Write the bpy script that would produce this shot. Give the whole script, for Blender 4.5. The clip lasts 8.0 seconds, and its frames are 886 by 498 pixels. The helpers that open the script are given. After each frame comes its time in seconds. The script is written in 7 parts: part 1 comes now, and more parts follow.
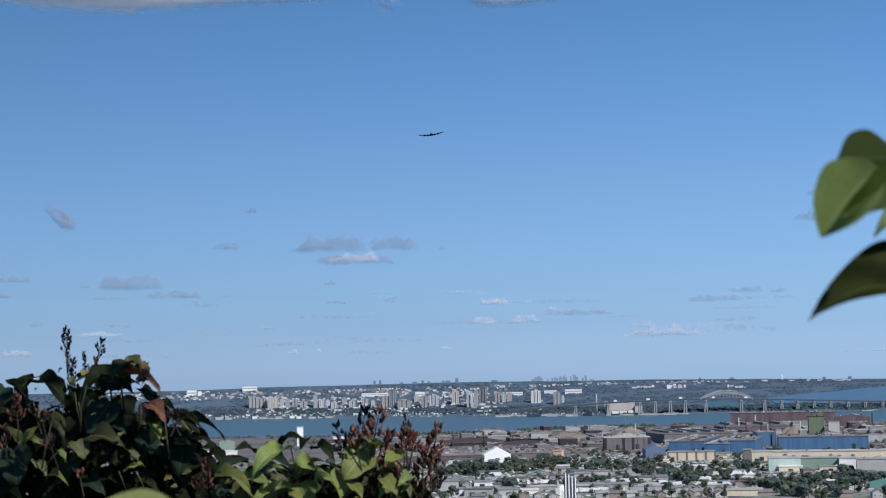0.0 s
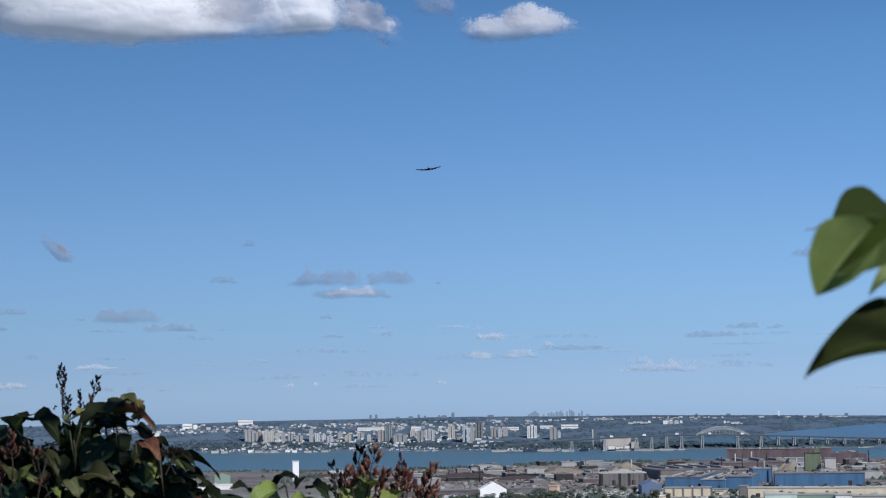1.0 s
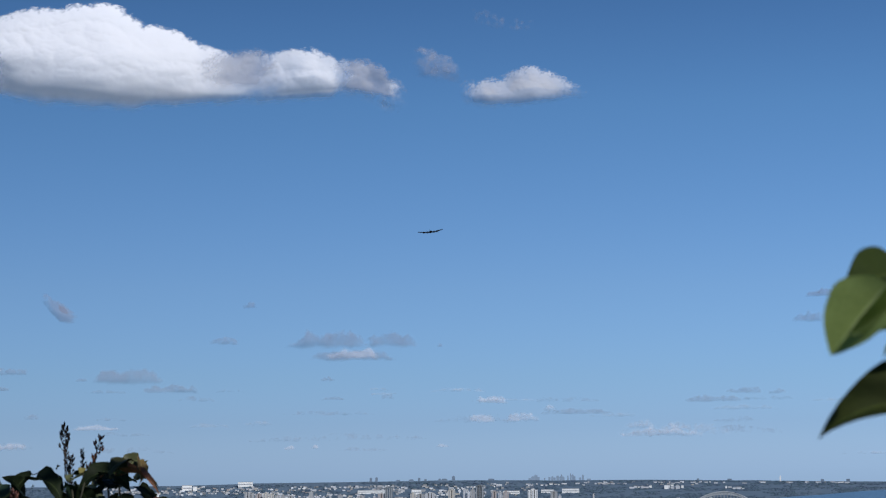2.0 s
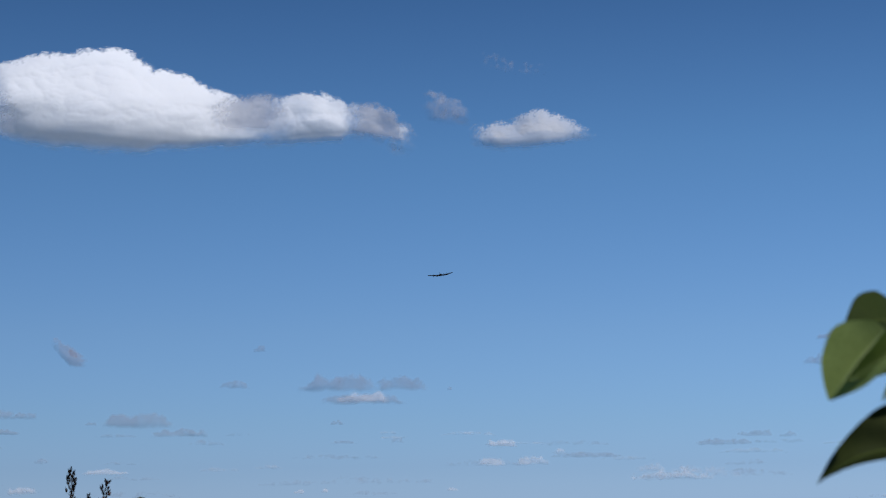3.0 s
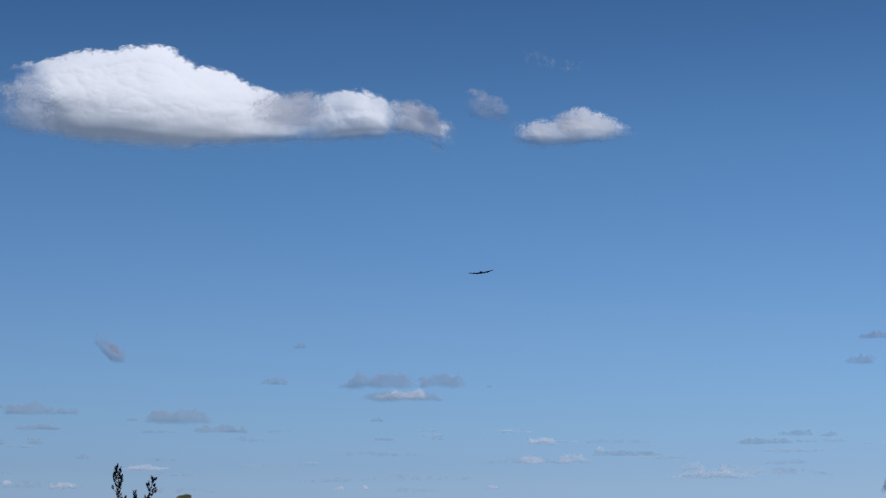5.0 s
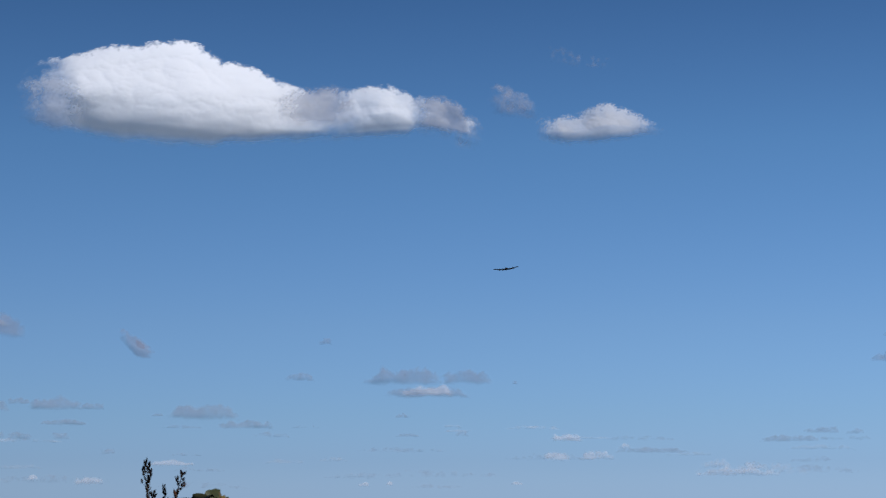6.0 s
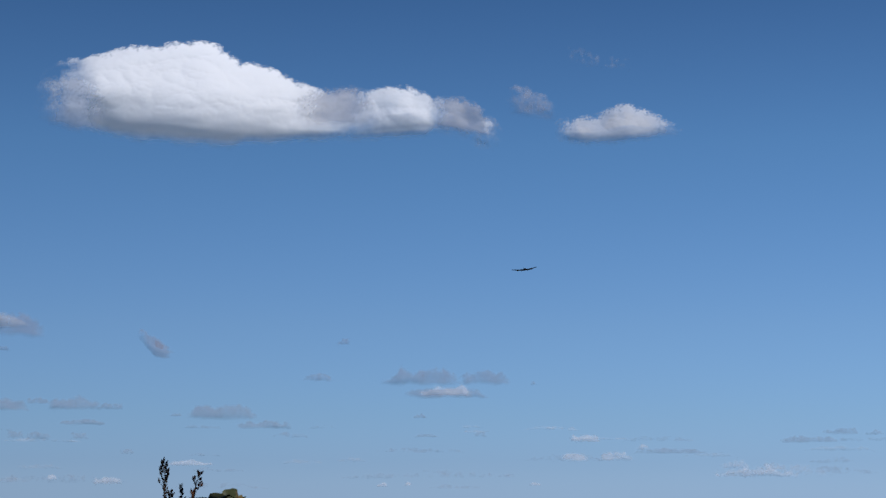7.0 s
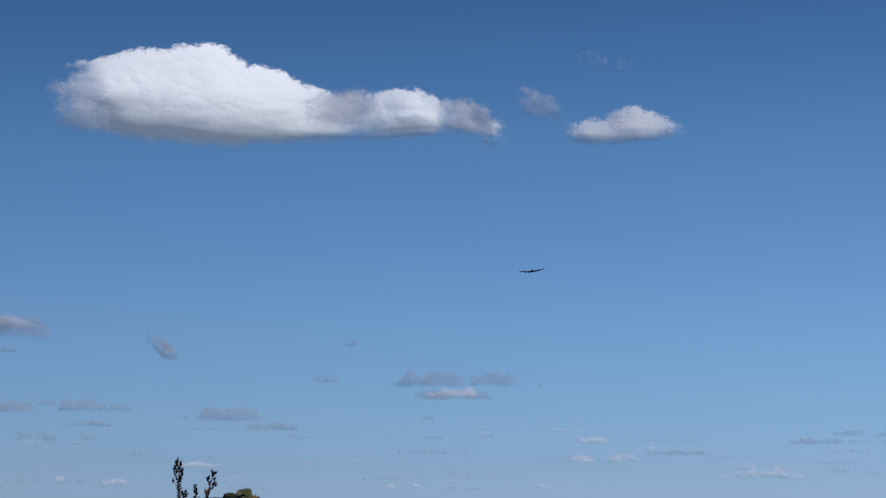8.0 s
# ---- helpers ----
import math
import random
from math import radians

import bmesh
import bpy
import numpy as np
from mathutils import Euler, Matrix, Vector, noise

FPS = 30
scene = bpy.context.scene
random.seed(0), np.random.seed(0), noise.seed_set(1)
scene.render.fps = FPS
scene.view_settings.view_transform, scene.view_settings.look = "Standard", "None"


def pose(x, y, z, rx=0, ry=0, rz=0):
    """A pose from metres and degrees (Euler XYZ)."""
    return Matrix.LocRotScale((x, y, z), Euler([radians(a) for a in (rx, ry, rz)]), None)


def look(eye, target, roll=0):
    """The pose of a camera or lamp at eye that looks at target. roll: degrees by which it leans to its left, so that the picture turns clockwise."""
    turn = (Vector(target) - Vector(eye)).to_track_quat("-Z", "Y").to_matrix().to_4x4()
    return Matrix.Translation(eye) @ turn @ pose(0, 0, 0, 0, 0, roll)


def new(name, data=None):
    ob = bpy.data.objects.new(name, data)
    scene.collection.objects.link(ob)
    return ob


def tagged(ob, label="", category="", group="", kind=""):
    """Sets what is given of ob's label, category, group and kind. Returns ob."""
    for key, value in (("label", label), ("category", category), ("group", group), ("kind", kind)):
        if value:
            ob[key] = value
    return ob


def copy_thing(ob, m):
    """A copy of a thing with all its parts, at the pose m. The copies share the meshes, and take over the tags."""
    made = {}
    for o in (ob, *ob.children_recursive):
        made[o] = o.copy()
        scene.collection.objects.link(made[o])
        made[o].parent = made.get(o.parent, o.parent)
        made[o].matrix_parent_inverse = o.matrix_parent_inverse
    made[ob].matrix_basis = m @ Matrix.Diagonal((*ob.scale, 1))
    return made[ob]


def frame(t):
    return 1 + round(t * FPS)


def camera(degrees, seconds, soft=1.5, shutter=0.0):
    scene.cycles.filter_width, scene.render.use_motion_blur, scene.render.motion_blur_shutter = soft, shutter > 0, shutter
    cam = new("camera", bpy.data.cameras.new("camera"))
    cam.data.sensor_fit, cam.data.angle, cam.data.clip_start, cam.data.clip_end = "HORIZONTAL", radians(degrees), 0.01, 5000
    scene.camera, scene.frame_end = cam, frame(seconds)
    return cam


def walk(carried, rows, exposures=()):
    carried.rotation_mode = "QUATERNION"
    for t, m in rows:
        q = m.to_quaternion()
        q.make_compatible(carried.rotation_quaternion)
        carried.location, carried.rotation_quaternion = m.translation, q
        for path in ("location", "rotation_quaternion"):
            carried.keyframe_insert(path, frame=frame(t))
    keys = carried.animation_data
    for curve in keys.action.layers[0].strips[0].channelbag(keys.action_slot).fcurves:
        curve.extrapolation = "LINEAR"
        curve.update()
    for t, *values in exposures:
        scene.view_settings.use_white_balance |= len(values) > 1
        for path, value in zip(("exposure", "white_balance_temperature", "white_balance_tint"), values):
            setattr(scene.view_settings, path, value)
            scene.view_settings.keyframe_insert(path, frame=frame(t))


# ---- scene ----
# ---- camera ----
cam = camera(25, 8.0, soft=1.2)
PATH = [
    (0.0, pose(-0.0000, 0, 100.0000, 93.505, 0, 0.000) @ pose(0, 0, 0, 0, 0, -1.100)),
    (0.5, pose(-0.0010, 0, 100.0031, 93.814, 0, -0.061) @ pose(0, 0, 0, 0, 0, -1.014)),
    (1.0, pose(0.0012, 0, 100.0136, 94.490, 0, -0.106) @ pose(0, 0, 0, 0, 0, -0.812)),
    (1.5, pose(0.0002, 0, 100.0094, 95.391, 0, -0.107) @ pose(0, 0, 0, 0, 0, -0.593)),
    (2.0, pose(-0.0070, 0, 100.0102, 96.290, 0, -0.076) @ pose(0, 0, 0, 0, 0, -0.463)),
    (3.5, pose(0.0037, 0, 100.0124, 97.722, 0, 0.422) @ pose(0, 0, 0, 0, 0, -0.570)),
    (4.0, pose(-0.0003, 0, 100.0141, 97.728, 0, 0.694) @ pose(0, 0, 0, 0, 0, -0.497)),
    (4.5, pose(-0.0064, 0, 100.0160, 97.605, 0, 1.001) @ pose(0, 0, 0, 0, 0, -0.333)),
    (6.0, pose(-0.0239, 0, 100.0134, 97.358, 0, 2.098) @ pose(0, 0, 0, 0, 0, 0.060)),
    (6.5, pose(-0.0226, 0, 100.0120, 97.362, 0, 2.369) @ pose(0, 0, 0, 0, 0, 0.028)),
    (7.0, pose(-0.0201, 0, 100.0122, 97.372, 0, 2.631) @ pose(0, 0, 0, 0, 0, 0.183)),
    (7.5, pose(-0.0351, 0, 100.0113, 97.370, 0, 2.786) @ pose(0, 0, 0, 0, 0, 0.297)),
    (8.0, pose(-0.0373, 0, 100.0078, 97.419, 0, 2.850) @ pose(0, 0, 0, 0, 0, 0.202)),
]
walk(cam, PATH, exposures=[(0.0, 0.01), (0.5, 0.02), (1.5, -0.09), (3.5, -0.23), (6.0, -0.22), (7.0, -0.26), (8.0, -0.28)])
cam.data.dof.use_dof, cam.data.dof.focus_distance, cam.data.dof.aperture_fstop = True, 2000.0, 21.0

# ---- light ----
SUN_AZ, SUN_EL = 140.0, 43.0   # degrees clockwise from +Y, degrees up
world = bpy.data.worlds.new("sky")
scene.world = world
world.use_nodes = True
wn, wl = world.node_tree.nodes, world.node_tree.links
sky = wn.new("ShaderNodeTexSky")
sky.sky_type, sky.sun_disc = "NISHITA", False
sky.sun_elevation, sky.sun_rotation = radians(SUN_EL), radians(-SUN_AZ)
sky.altitude, sky.air_density, sky.dust_density, sky.ozone_density = 200, 1.0, 0.4, 2.0
wn["Background"].inputs["Strength"].default_value = 0.15
way, up, tint, air = wn.new("ShaderNodeTexCoord"), wn.new("ShaderNodeSeparateXYZ"), wn.new("ShaderNodeValToRGB"), wn.new("ShaderNodeMix")
air.data_type, air.blend_type = "RGBA", "MULTIPLY"
air.inputs[0].default_value = 1.0
for at, col in ((0.0, (0.325, 0.505, 0.99)), (0.022, (0.270, 0.416, 0.80)), (0.045, (0.269, 0.411, 0.72)), (0.09, (0.277, 0.407, 0.65)), (0.18, (0.238, 0.387, 0.572)), (0.27, (0.155, 0.278, 0.435)), (1.0, (0.155, 0.278, 0.435))):
    stop = tint.color_ramp.elements[0] if at == 0 else tint.color_ramp.elements[-1] if at == 1 else tint.color_ramp.elements.new(at)
    stop.color = (*col, 1)
wl.new(way.outputs["Generated"], up.inputs[0])
wl.new(up.outputs["Z"], tint.inputs[0])
wl.new(sky.outputs[0], air.inputs[6])
wl.new(tint.outputs[0], air.inputs[7])
wl.new(air.outputs[2], wn["Background"].inputs["Color"])

sun = new("sun", bpy.data.lights.new("sun", "SUN"))
sun.data.energy, sun.data.angle, sun.data.color = 4.6, radians(0.5), (1.0, 0.985, 0.97)
sa, se = radians(SUN_AZ), radians(SUN_EL)
sun.matrix_world = look((math.sin(sa) * math.cos(se) * 300, math.cos(sa) * math.cos(se) * 300, math.sin(se) * 300 + 100), (0, 0, 100))


# ---- materials ----
def nodes_of(name):
    m = bpy.data.materials.new(name)
    m.use_nodes = True
    return m, m.node_tree.nodes, m.node_tree.links, m.node_tree.nodes["Principled BSDF"]


def surface(name, col, col2=None, rough=0.8, scale=1.0, fine=8.0, bump=0.3, dist=0.02, metal=0.0, piece=0.0, spec=0.3, streak=False):
    """A two-scale noisy surface; scale is the size of the large mottling in 1/m, piece the variation from object to object."""
    m, n, l, b = nodes_of(name)
    col2 = col2 or tuple(c * 0.72 for c in col)
    co = n.new("ShaderNodeTexCoord")
    big, small = n.new("ShaderNodeTexNoise"), n.new("ShaderNodeTexNoise")
    big.inputs["Scale"].default_value, small.inputs["Scale"].default_value = scale, scale * fine
    big.inputs["Detail"].default_value = small.inputs["Detail"].default_value = 5
    ramp = n.new("ShaderNodeMapRange")
    ramp.inputs[1].default_value, ramp.inputs[2].default_value = 0.33, 0.67
    add = n.new("ShaderNodeMath"); add.operation = "MULTIPLY_ADD"
    add.inputs[1].default_value, add.inputs[2].default_value = 0.35, 0.0
    mix = n.new("ShaderNodeMix"); mix.data_type = "RGBA"
    mix.inputs[6].default_value, mix.inputs[7].default_value = (*col, 1), (*col2, 1)
    sm = n.new("ShaderNodeMath"); sm.operation = "ADD"; sm.use_clamp = True
    at = co.outputs["Object"]
    if streak:
        run = n.new("ShaderNodeMapping")
        run.inputs["Scale"].default_value = (1.0, 1.0, 0.12)
        l.new(at, run.inputs["Vector"])
        at = run.outputs[0]
    for t in (big, small):
        l.new(at, t.inputs["Vector"])
    l.new(big.outputs["Fac"], ramp.inputs[0])
    l.new(small.outputs["Fac"], add.inputs[0])
    l.new(ramp.outputs[0], sm.inputs[0])
    l.new(add.outputs[0], sm.inputs[1])
    l.new(sm.outputs[0], mix.inputs[0])
    out = mix.outputs[2]
    if piece:
        info, hsv, mr = n.new("ShaderNodeObjectInfo"), n.new("ShaderNodeHueSaturation"), n.new("ShaderNodeMapRange")
        mr.inputs[3].default_value, mr.inputs[4].default_value = 1 - piece, 1 + piece
        l.new(info.outputs["Random"], mr.inputs[0])
        l.new(mr.outputs[0], hsv.inputs["Value"])
        l.new(out, hsv.inputs["Color"])
        out = hsv.outputs[0]
    l.new(out, b.inputs["Base Color"])
    bp = n.new("ShaderNodeBump")
    bp.inputs["Strength"].default_value, bp.inputs["Distance"].default_value = bump, dist
    l.new(small.outputs["Fac"], bp.inputs["Height"])
    l.new(bp.outputs[0], b.inputs["Normal"])
    b.inputs["Roughness"].default_value, b.inputs["Metallic"].default_value = rough, metal
    b.inputs["Specular IOR Level"].default_value = spec
    return m


def foliage(name, col, col2, scale=60.0, piece=0.25, through_light=0.35, island=False, rough=0.5, vein=None):
    """Leaf surface with veins of tone and some light passing through."""
    m = surface(name, col, col2, rough=rough, scale=scale, fine=5, bump=0.25, dist=0.001, piece=0.0, spec=0.22)
    n, l = m.node_tree.nodes, m.node_tree.links
    b, out = n["Principled BSDF"], n["Material Output"]
    src = b.inputs["Base Color"].links[0].from_socket
    hsv, mr, mr2 = n.new("ShaderNodeHueSaturation"), n.new("ShaderNodeMapRange"), n.new("ShaderNodeMapRange")
    info = n.new("ShaderNodeNewGeometry") if island else n.new("ShaderNodeObjectInfo")
    rnd = info.outputs["Random Per Island"] if island else info.outputs["Random"]
    mr.inputs[3].default_value, mr.inputs[4].default_value = 1 - piece, 1 + piece
    mr2.inputs[3].default_value, mr2.inputs[4].default_value = 0.475, 0.515
    l.new(rnd, mr.inputs[0])
    l.new(rnd, mr2.inputs[0])
    l.new(mr.outputs[0], hsv.inputs["Value"])
    l.new(mr2.outputs[0], hsv.inputs["Hue"])
    l.new(src, hsv.inputs["Color"])
    if vein:
        rib, paler = n.new("ShaderNodeAttribute"), n.new("ShaderNodeMix")
        rib.attribute_name, paler.data_type = "rib", "RGBA"
        paler.inputs[7].default_value = (*vein, 1)
        l.new(rib.outputs["Fac"], paler.inputs[0])
        l.new(hsv.outputs[0], paler.inputs[6])
        l.new(paler.outputs[2], b.inputs["Base Color"])
    else:
        l.new(hsv.outputs[0], b.inputs["Base Color"])
    tr, mx = n.new("ShaderNodeBsdfTranslucent"), n.new("ShaderNodeMixShader")
    l.new(hsv.outputs[0], tr.inputs["Color"])
    mx.inputs[0].default_value = through_light
    l.new(b.outputs[0], mx.inputs[1])
    l.new(tr.outputs[0], mx.inputs[2])
    l.new(mx.outputs[0], out.inputs["Surface"])
    return m


def cloud_material(name, col, veil):
    """Lit vapour: thin where the cover held by the mesh is low. veil: the greatest cover."""
    m, n, l, b = nodes_of(name)
    at = n.new("ShaderNodeAttribute"); at.attribute_name = "cover"
    dif, tr, mx = n.new("ShaderNodeBsdfDiffuse"), n.new("ShaderNodeBsdfTransparent"), n.new("ShaderNodeMixShader")
    tl, both = n.new("ShaderNodeBsdfTranslucent"), n.new("ShaderNodeMixShader")
    dif.inputs["Color"].default_value = tl.inputs["Color"].default_value = (*col, 1)
    mu = n.new("ShaderNodeMath"); mu.operation = "MULTIPLY"; mu.inputs[1].default_value = veil
    both.inputs[0].default_value = 0.40
    l.new(dif.outputs[0], both.inputs[1]); l.new(tl.outputs[0], both.inputs[2])
    l.new(at.outputs["Fac"], mu.inputs[0]); l.new(mu.outputs[0], mx.inputs[0])
    l.new(tr.outputs[0], mx.inputs[1]); l.new(both.outputs[0], mx.inputs[2])
    l.new(mx.outputs[0], n["Material Output"].inputs["Surface"])
    n.remove(b)
    return m


def ground_material():
    """Park grass near by, then town soil and yards, ore fields by the bay, and haze-blued woods beyond it."""
    m, n, l, b = nodes_of("ground_cover")
    geo = n.new("ShaderNodeNewGeometry")
    sep = n.new("ShaderNodeSeparateXYZ")
    l.new(geo.outputs["Position"], sep.inputs[0])
    tex = []
    for sc in (0.012, 0.06, 0.7):
        t = n.new("ShaderNodeTexNoise"); t.inputs["Scale"].default_value, t.inputs["Detail"].default_value = sc, 5
        l.new(geo.outputs["Position"], t.inputs["Vector"])
        tex.append(t)

    def mixed(a, c, fac):
        x = n.new("ShaderNodeMix"); x.data_type = "RGBA"
        for k, v in ((6, a), (7, c)):
            if isinstance(v, tuple):
                x.inputs[k].default_value = (*v, 1)
            else:
                l.new(v, x.inputs[k])
        l.new(fac, x.inputs[0])
        return x.outputs[2]

    def ramp(src, lo, hi):
        r = n.new("ShaderNodeMapRange"); r.inputs[1].default_value, r.inputs[2].default_value = lo, hi
        l.new(src, r.inputs[0])
        return r.outputs[0]

    town = mixed(mixed((0.09, 0.12, 0.07), (0.26, 0.262, 0.26), ramp(tex[1].outputs["Fac"], 0.42, 0.6)), (0.34, 0.335, 0.32), ramp(tex[2].outputs["Fac"], 0.55, 0.75))
    ore = mixed(mixed((0.152, 0.143, 0.145), (0.105, 0.097, 0.104), ramp(tex[0].outputs["Fac"], 0.45, 0.58)), (0.22, 0.20, 0.17), ramp(tex[1].outputs["Fac"], 0.52, 0.68))
    # far woods: the blue of the haze is mixed into the ground colour
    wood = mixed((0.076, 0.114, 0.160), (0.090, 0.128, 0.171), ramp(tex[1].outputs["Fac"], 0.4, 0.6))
    grass = mixed((0.06, 0.10, 0.03), (0.10, 0.13, 0.05), tex[2].outputs["Fac"])
    c = mixed(grass, town, ramp(sep.outputs["Y"], 200, 500))
    c = mixed(c, ore, ramp(sep.outputs["Y"], 2280, 2420))
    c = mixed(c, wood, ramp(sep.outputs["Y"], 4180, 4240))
    l.new(c, b.inputs["Base Color"])
    b.inputs["Roughness"].default_value = 0.95
    b.inputs["Specular IOR Level"].default_value = 0.1
    return m


def water_material(name, col):
    m, n, l, b = nodes_of(name)
    geo, no, bp = n.new("ShaderNodeNewGeometry"), n.new("ShaderNodeTexNoise"), n.new("ShaderNodeBump")
    no.inputs["Scale"].default_value, no.inputs["Detail"].default_value = 0.15, 8
    l.new(geo.outputs["Position"], no.inputs["Vector"])
    l.new(no.outputs["Fac"], bp.inputs["Height"])
    bp.inputs["Strength"].default_value, bp.inputs["Distance"].default_value = 0.6, 2.0
    l.new(bp.outputs[0], b.inputs["Normal"])
    b.inputs["Base Color"].default_value = (*col, 1)
    b.inputs["Roughness"].default_value = 0.35
    return m


M_GROUND, M_WATER, M_LAKE = ground_material(), water_material("bay_water", (0.064, 0.126, 0.157)), water_material("lake_water", (0.085, 0.165, 0.26))
M_CLOUD = cloud_material("sunlit_cloud", (0.90, 0.905, 0.945), 1.0)
M_CLOUD_THIN = cloud_material("thin_sunlit_cloud", (0.72, 0.725, 0.775), 0.76)
# mauve-grey albedo carries the shaded side of the low clouds
M_VEIL = cloud_material("shade_grey_cloud", (0.32, 0.305, 0.365), 0.43)
M_SHRED = cloud_material("thin_cloud", (0.47, 0.465, 0.52), 0.64)
M_ASH = cloud_material("ash_grey_cloud", (0.47, 0.51, 0.61), 0.80)
M_PUFF = cloud_material("white_puff", (0.80, 0.77, 0.81), 0.55)
M_WISP = cloud_material("pale_cloud", (0.60, 0.58, 0.60), 0.40)
M_BLUE = surface("blue_cladding", (0.085, 0.182, 0.315), (0.055, 0.128, 0.24), 0.6, 0.2, 10, streak=True)
M_BLUE2 = surface("pale_blue_cladding", (0.145, 0.20, 0.31), (0.115, 0.165, 0.26), 0.6, 0.08, 10, streak=True)
M_RUST = surface("rust_brown_cladding", (0.175, 0.125, 0.135), (0.105, 0.082, 0.09), 0.85, 0.12, 10, streak=True)
M_BROWN = surface("brown_roof_sheet", (0.195, 0.18, 0.182), (0.138, 0.127, 0.13), 0.85, 0.04, 12)
M_GREYROOF = surface("grey_roof_sheet", (0.30, 0.308, 0.322), (0.195, 0.20, 0.21), 0.8, 0.06, 10)
M_SAND0 = surface("tan_roof_sheet", (0.40, 0.34, 0.27), (0.30, 0.26, 0.21), 0.85, 0.1, 10)
M_SLATE = surface("slate_grey_roofing", (0.17, 0.175, 0.19), (0.12, 0.125, 0.135), 0.85, 0.08, 10)
M_DARK = surface("dark_steel", (0.05, 0.045, 0.045), (0.03, 0.03, 0.03), 0.7, 0.2, 8)
M_CREAM = surface("cream_panel", (0.68, 0.58, 0.43), (0.56, 0.48, 0.37), 0.8, 0.1, 10, piece=0.12, streak=True)
M_PALE = surface("pale_concrete", (0.47, 0.46, 0.435), (0.36, 0.352, 0.338), 0.85, 0.08, 10, piece=0.15, streak=True)
M_WHITE = surface("white_painted_wall", (0.8, 0.8, 0.78), (0.68, 0.68, 0.66), 0.6, 0.15, 10, streak=True)
M_MINT = surface("mint_green_cladding", (0.50, 0.61, 0.54), (0.42, 0.52, 0.46), 0.7, 0.07, 10, streak=True)
M_MINT2 = surface("grey_green_cladding", (0.24, 0.32, 0.27), (0.19, 0.26, 0.22), 0.7, 0.07, 10, streak=True)
M_OLIVE = surface("olive_green_cladding", (0.16, 0.20, 0.13), (0.12, 0.15, 0.10), 0.75, 0.1, 10, streak=True)
M_ORANGE = surface("peach_brick_wall", (0.66, 0.47, 0.37), (0.56, 0.39, 0.30), 0.85, 0.3, 8)
M_TEAL = surface("teal_roof_sheet", (0.13, 0.29, 0.25), (0.10, 0.23, 0.20), 0.7, 0.1, 8)
M_BRICK = surface("red_brick_wall", (0.32, 0.24, 0.215), (0.26, 0.20, 0.18), 0.9, 0.5, 8, piece=0.2)
M_STONE = surface("grey_render_wall", (0.40, 0.40, 0.395), (0.31, 0.31, 0.31), 0.85, 0.2, 8, piece=0.25, streak=True)
M_SHINGLE = surface("grey_shingle_roof", (0.30, 0.29, 0.28), (0.20, 0.19, 0.185), 0.9, 0.4, 8, piece=0.35)
M_GLASS = surface("window_glass", (0.10, 0.12, 0.14), (0.07, 0.085, 0.10), 0.15, 0.3, 4, bump=0.05, spec=0.6)
M_FARGLASS = surface("shaded_balcony_glass", (0.33, 0.345, 0.365), (0.26, 0.275, 0.30), 0.3, 0.3, 4, bump=0.05)
M_STEEL = surface("grey_bridge_steel", (0.13, 0.155, 0.17), (0.10, 0.12, 0.135), 0.6, 0.1, 8)
M_DECK = surface("bridge_deck", (0.070, 0.092, 0.122), (0.055, 0.072, 0.10), 0.8, 0.1, 8)
M_BRIGHT = surface("bright_white_sheet", (0.9, 0.9, 0.9), (0.84, 0.84, 0.84), 0.5, 0.1, 8)
M_CONC = surface("bridge_concrete", (0.33, 0.355, 0.375), (0.25, 0.27, 0.285), 0.85, 0.1, 8)
# skyline tower colours hold the blue of the haze
M_HAZYTOWER = surface("haze_blue_tower", (0.17, 0.22, 0.29), (0.14, 0.19, 0.25), 0.6, 0.1, 8)
M_PALEBLUE = surface("haze_pale_blue_tower", (0.24, 0.31, 0.40), (0.21, 0.28, 0.36), 0.6, 0.1, 8)
M_AIR = surface("dark_aircraft_skin", (0.008, 0.009, 0.012), (0.006, 0.007, 0.009), 0.8, 0.5, 8, spec=0.1)
# near-black base colour puts the shrubs' shade into the leaves
M_LEAF = foliage("shaded_lilac_leaf", (0.016, 0.023, 0.010), (0.010, 0.015, 0.007), 30, through_light=0.2, vein=(0.05, 0.07, 0.025))
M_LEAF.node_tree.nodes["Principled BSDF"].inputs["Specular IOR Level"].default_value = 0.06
# two paler leaf colours, for leaves that are to look sunlit
M_LEAF_LIGHT = foliage("light_lilac_leaf", (0.25, 0.29, 0.085), (0.16, 0.20, 0.055), 30, vein=(0.29, 0.33, 0.12))
M_LEAF_OLIVE = foliage("dull_olive_lilac_leaf", (0.155, 0.165, 0.075), (0.09, 0.10, 0.045), 25, vein=(0.22, 0.24, 0.11))
# close leaves that hang in shade: the darkness is put into the base colour
M_LEAF_DEEP = foliage("shaded_close_lilac_leaf", (0.030, 0.044, 0.010), (0.022, 0.034, 0.008), 30, through_light=0.15, vein=(0.06, 0.08, 0.02))
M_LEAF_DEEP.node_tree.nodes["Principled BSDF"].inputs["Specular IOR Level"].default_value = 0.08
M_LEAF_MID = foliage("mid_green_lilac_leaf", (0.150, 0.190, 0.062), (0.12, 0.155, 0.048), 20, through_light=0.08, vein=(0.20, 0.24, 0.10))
# colour darkened for the shaded half of the folded close leaf
M_LEAF_SHADED_HALF = foliage("shaded_half_lilac_leaf", (0.050, 0.070, 0.012), (0.036, 0.052, 0.009), 30, through_light=0.1, vein=(0.08, 0.10, 0.03))
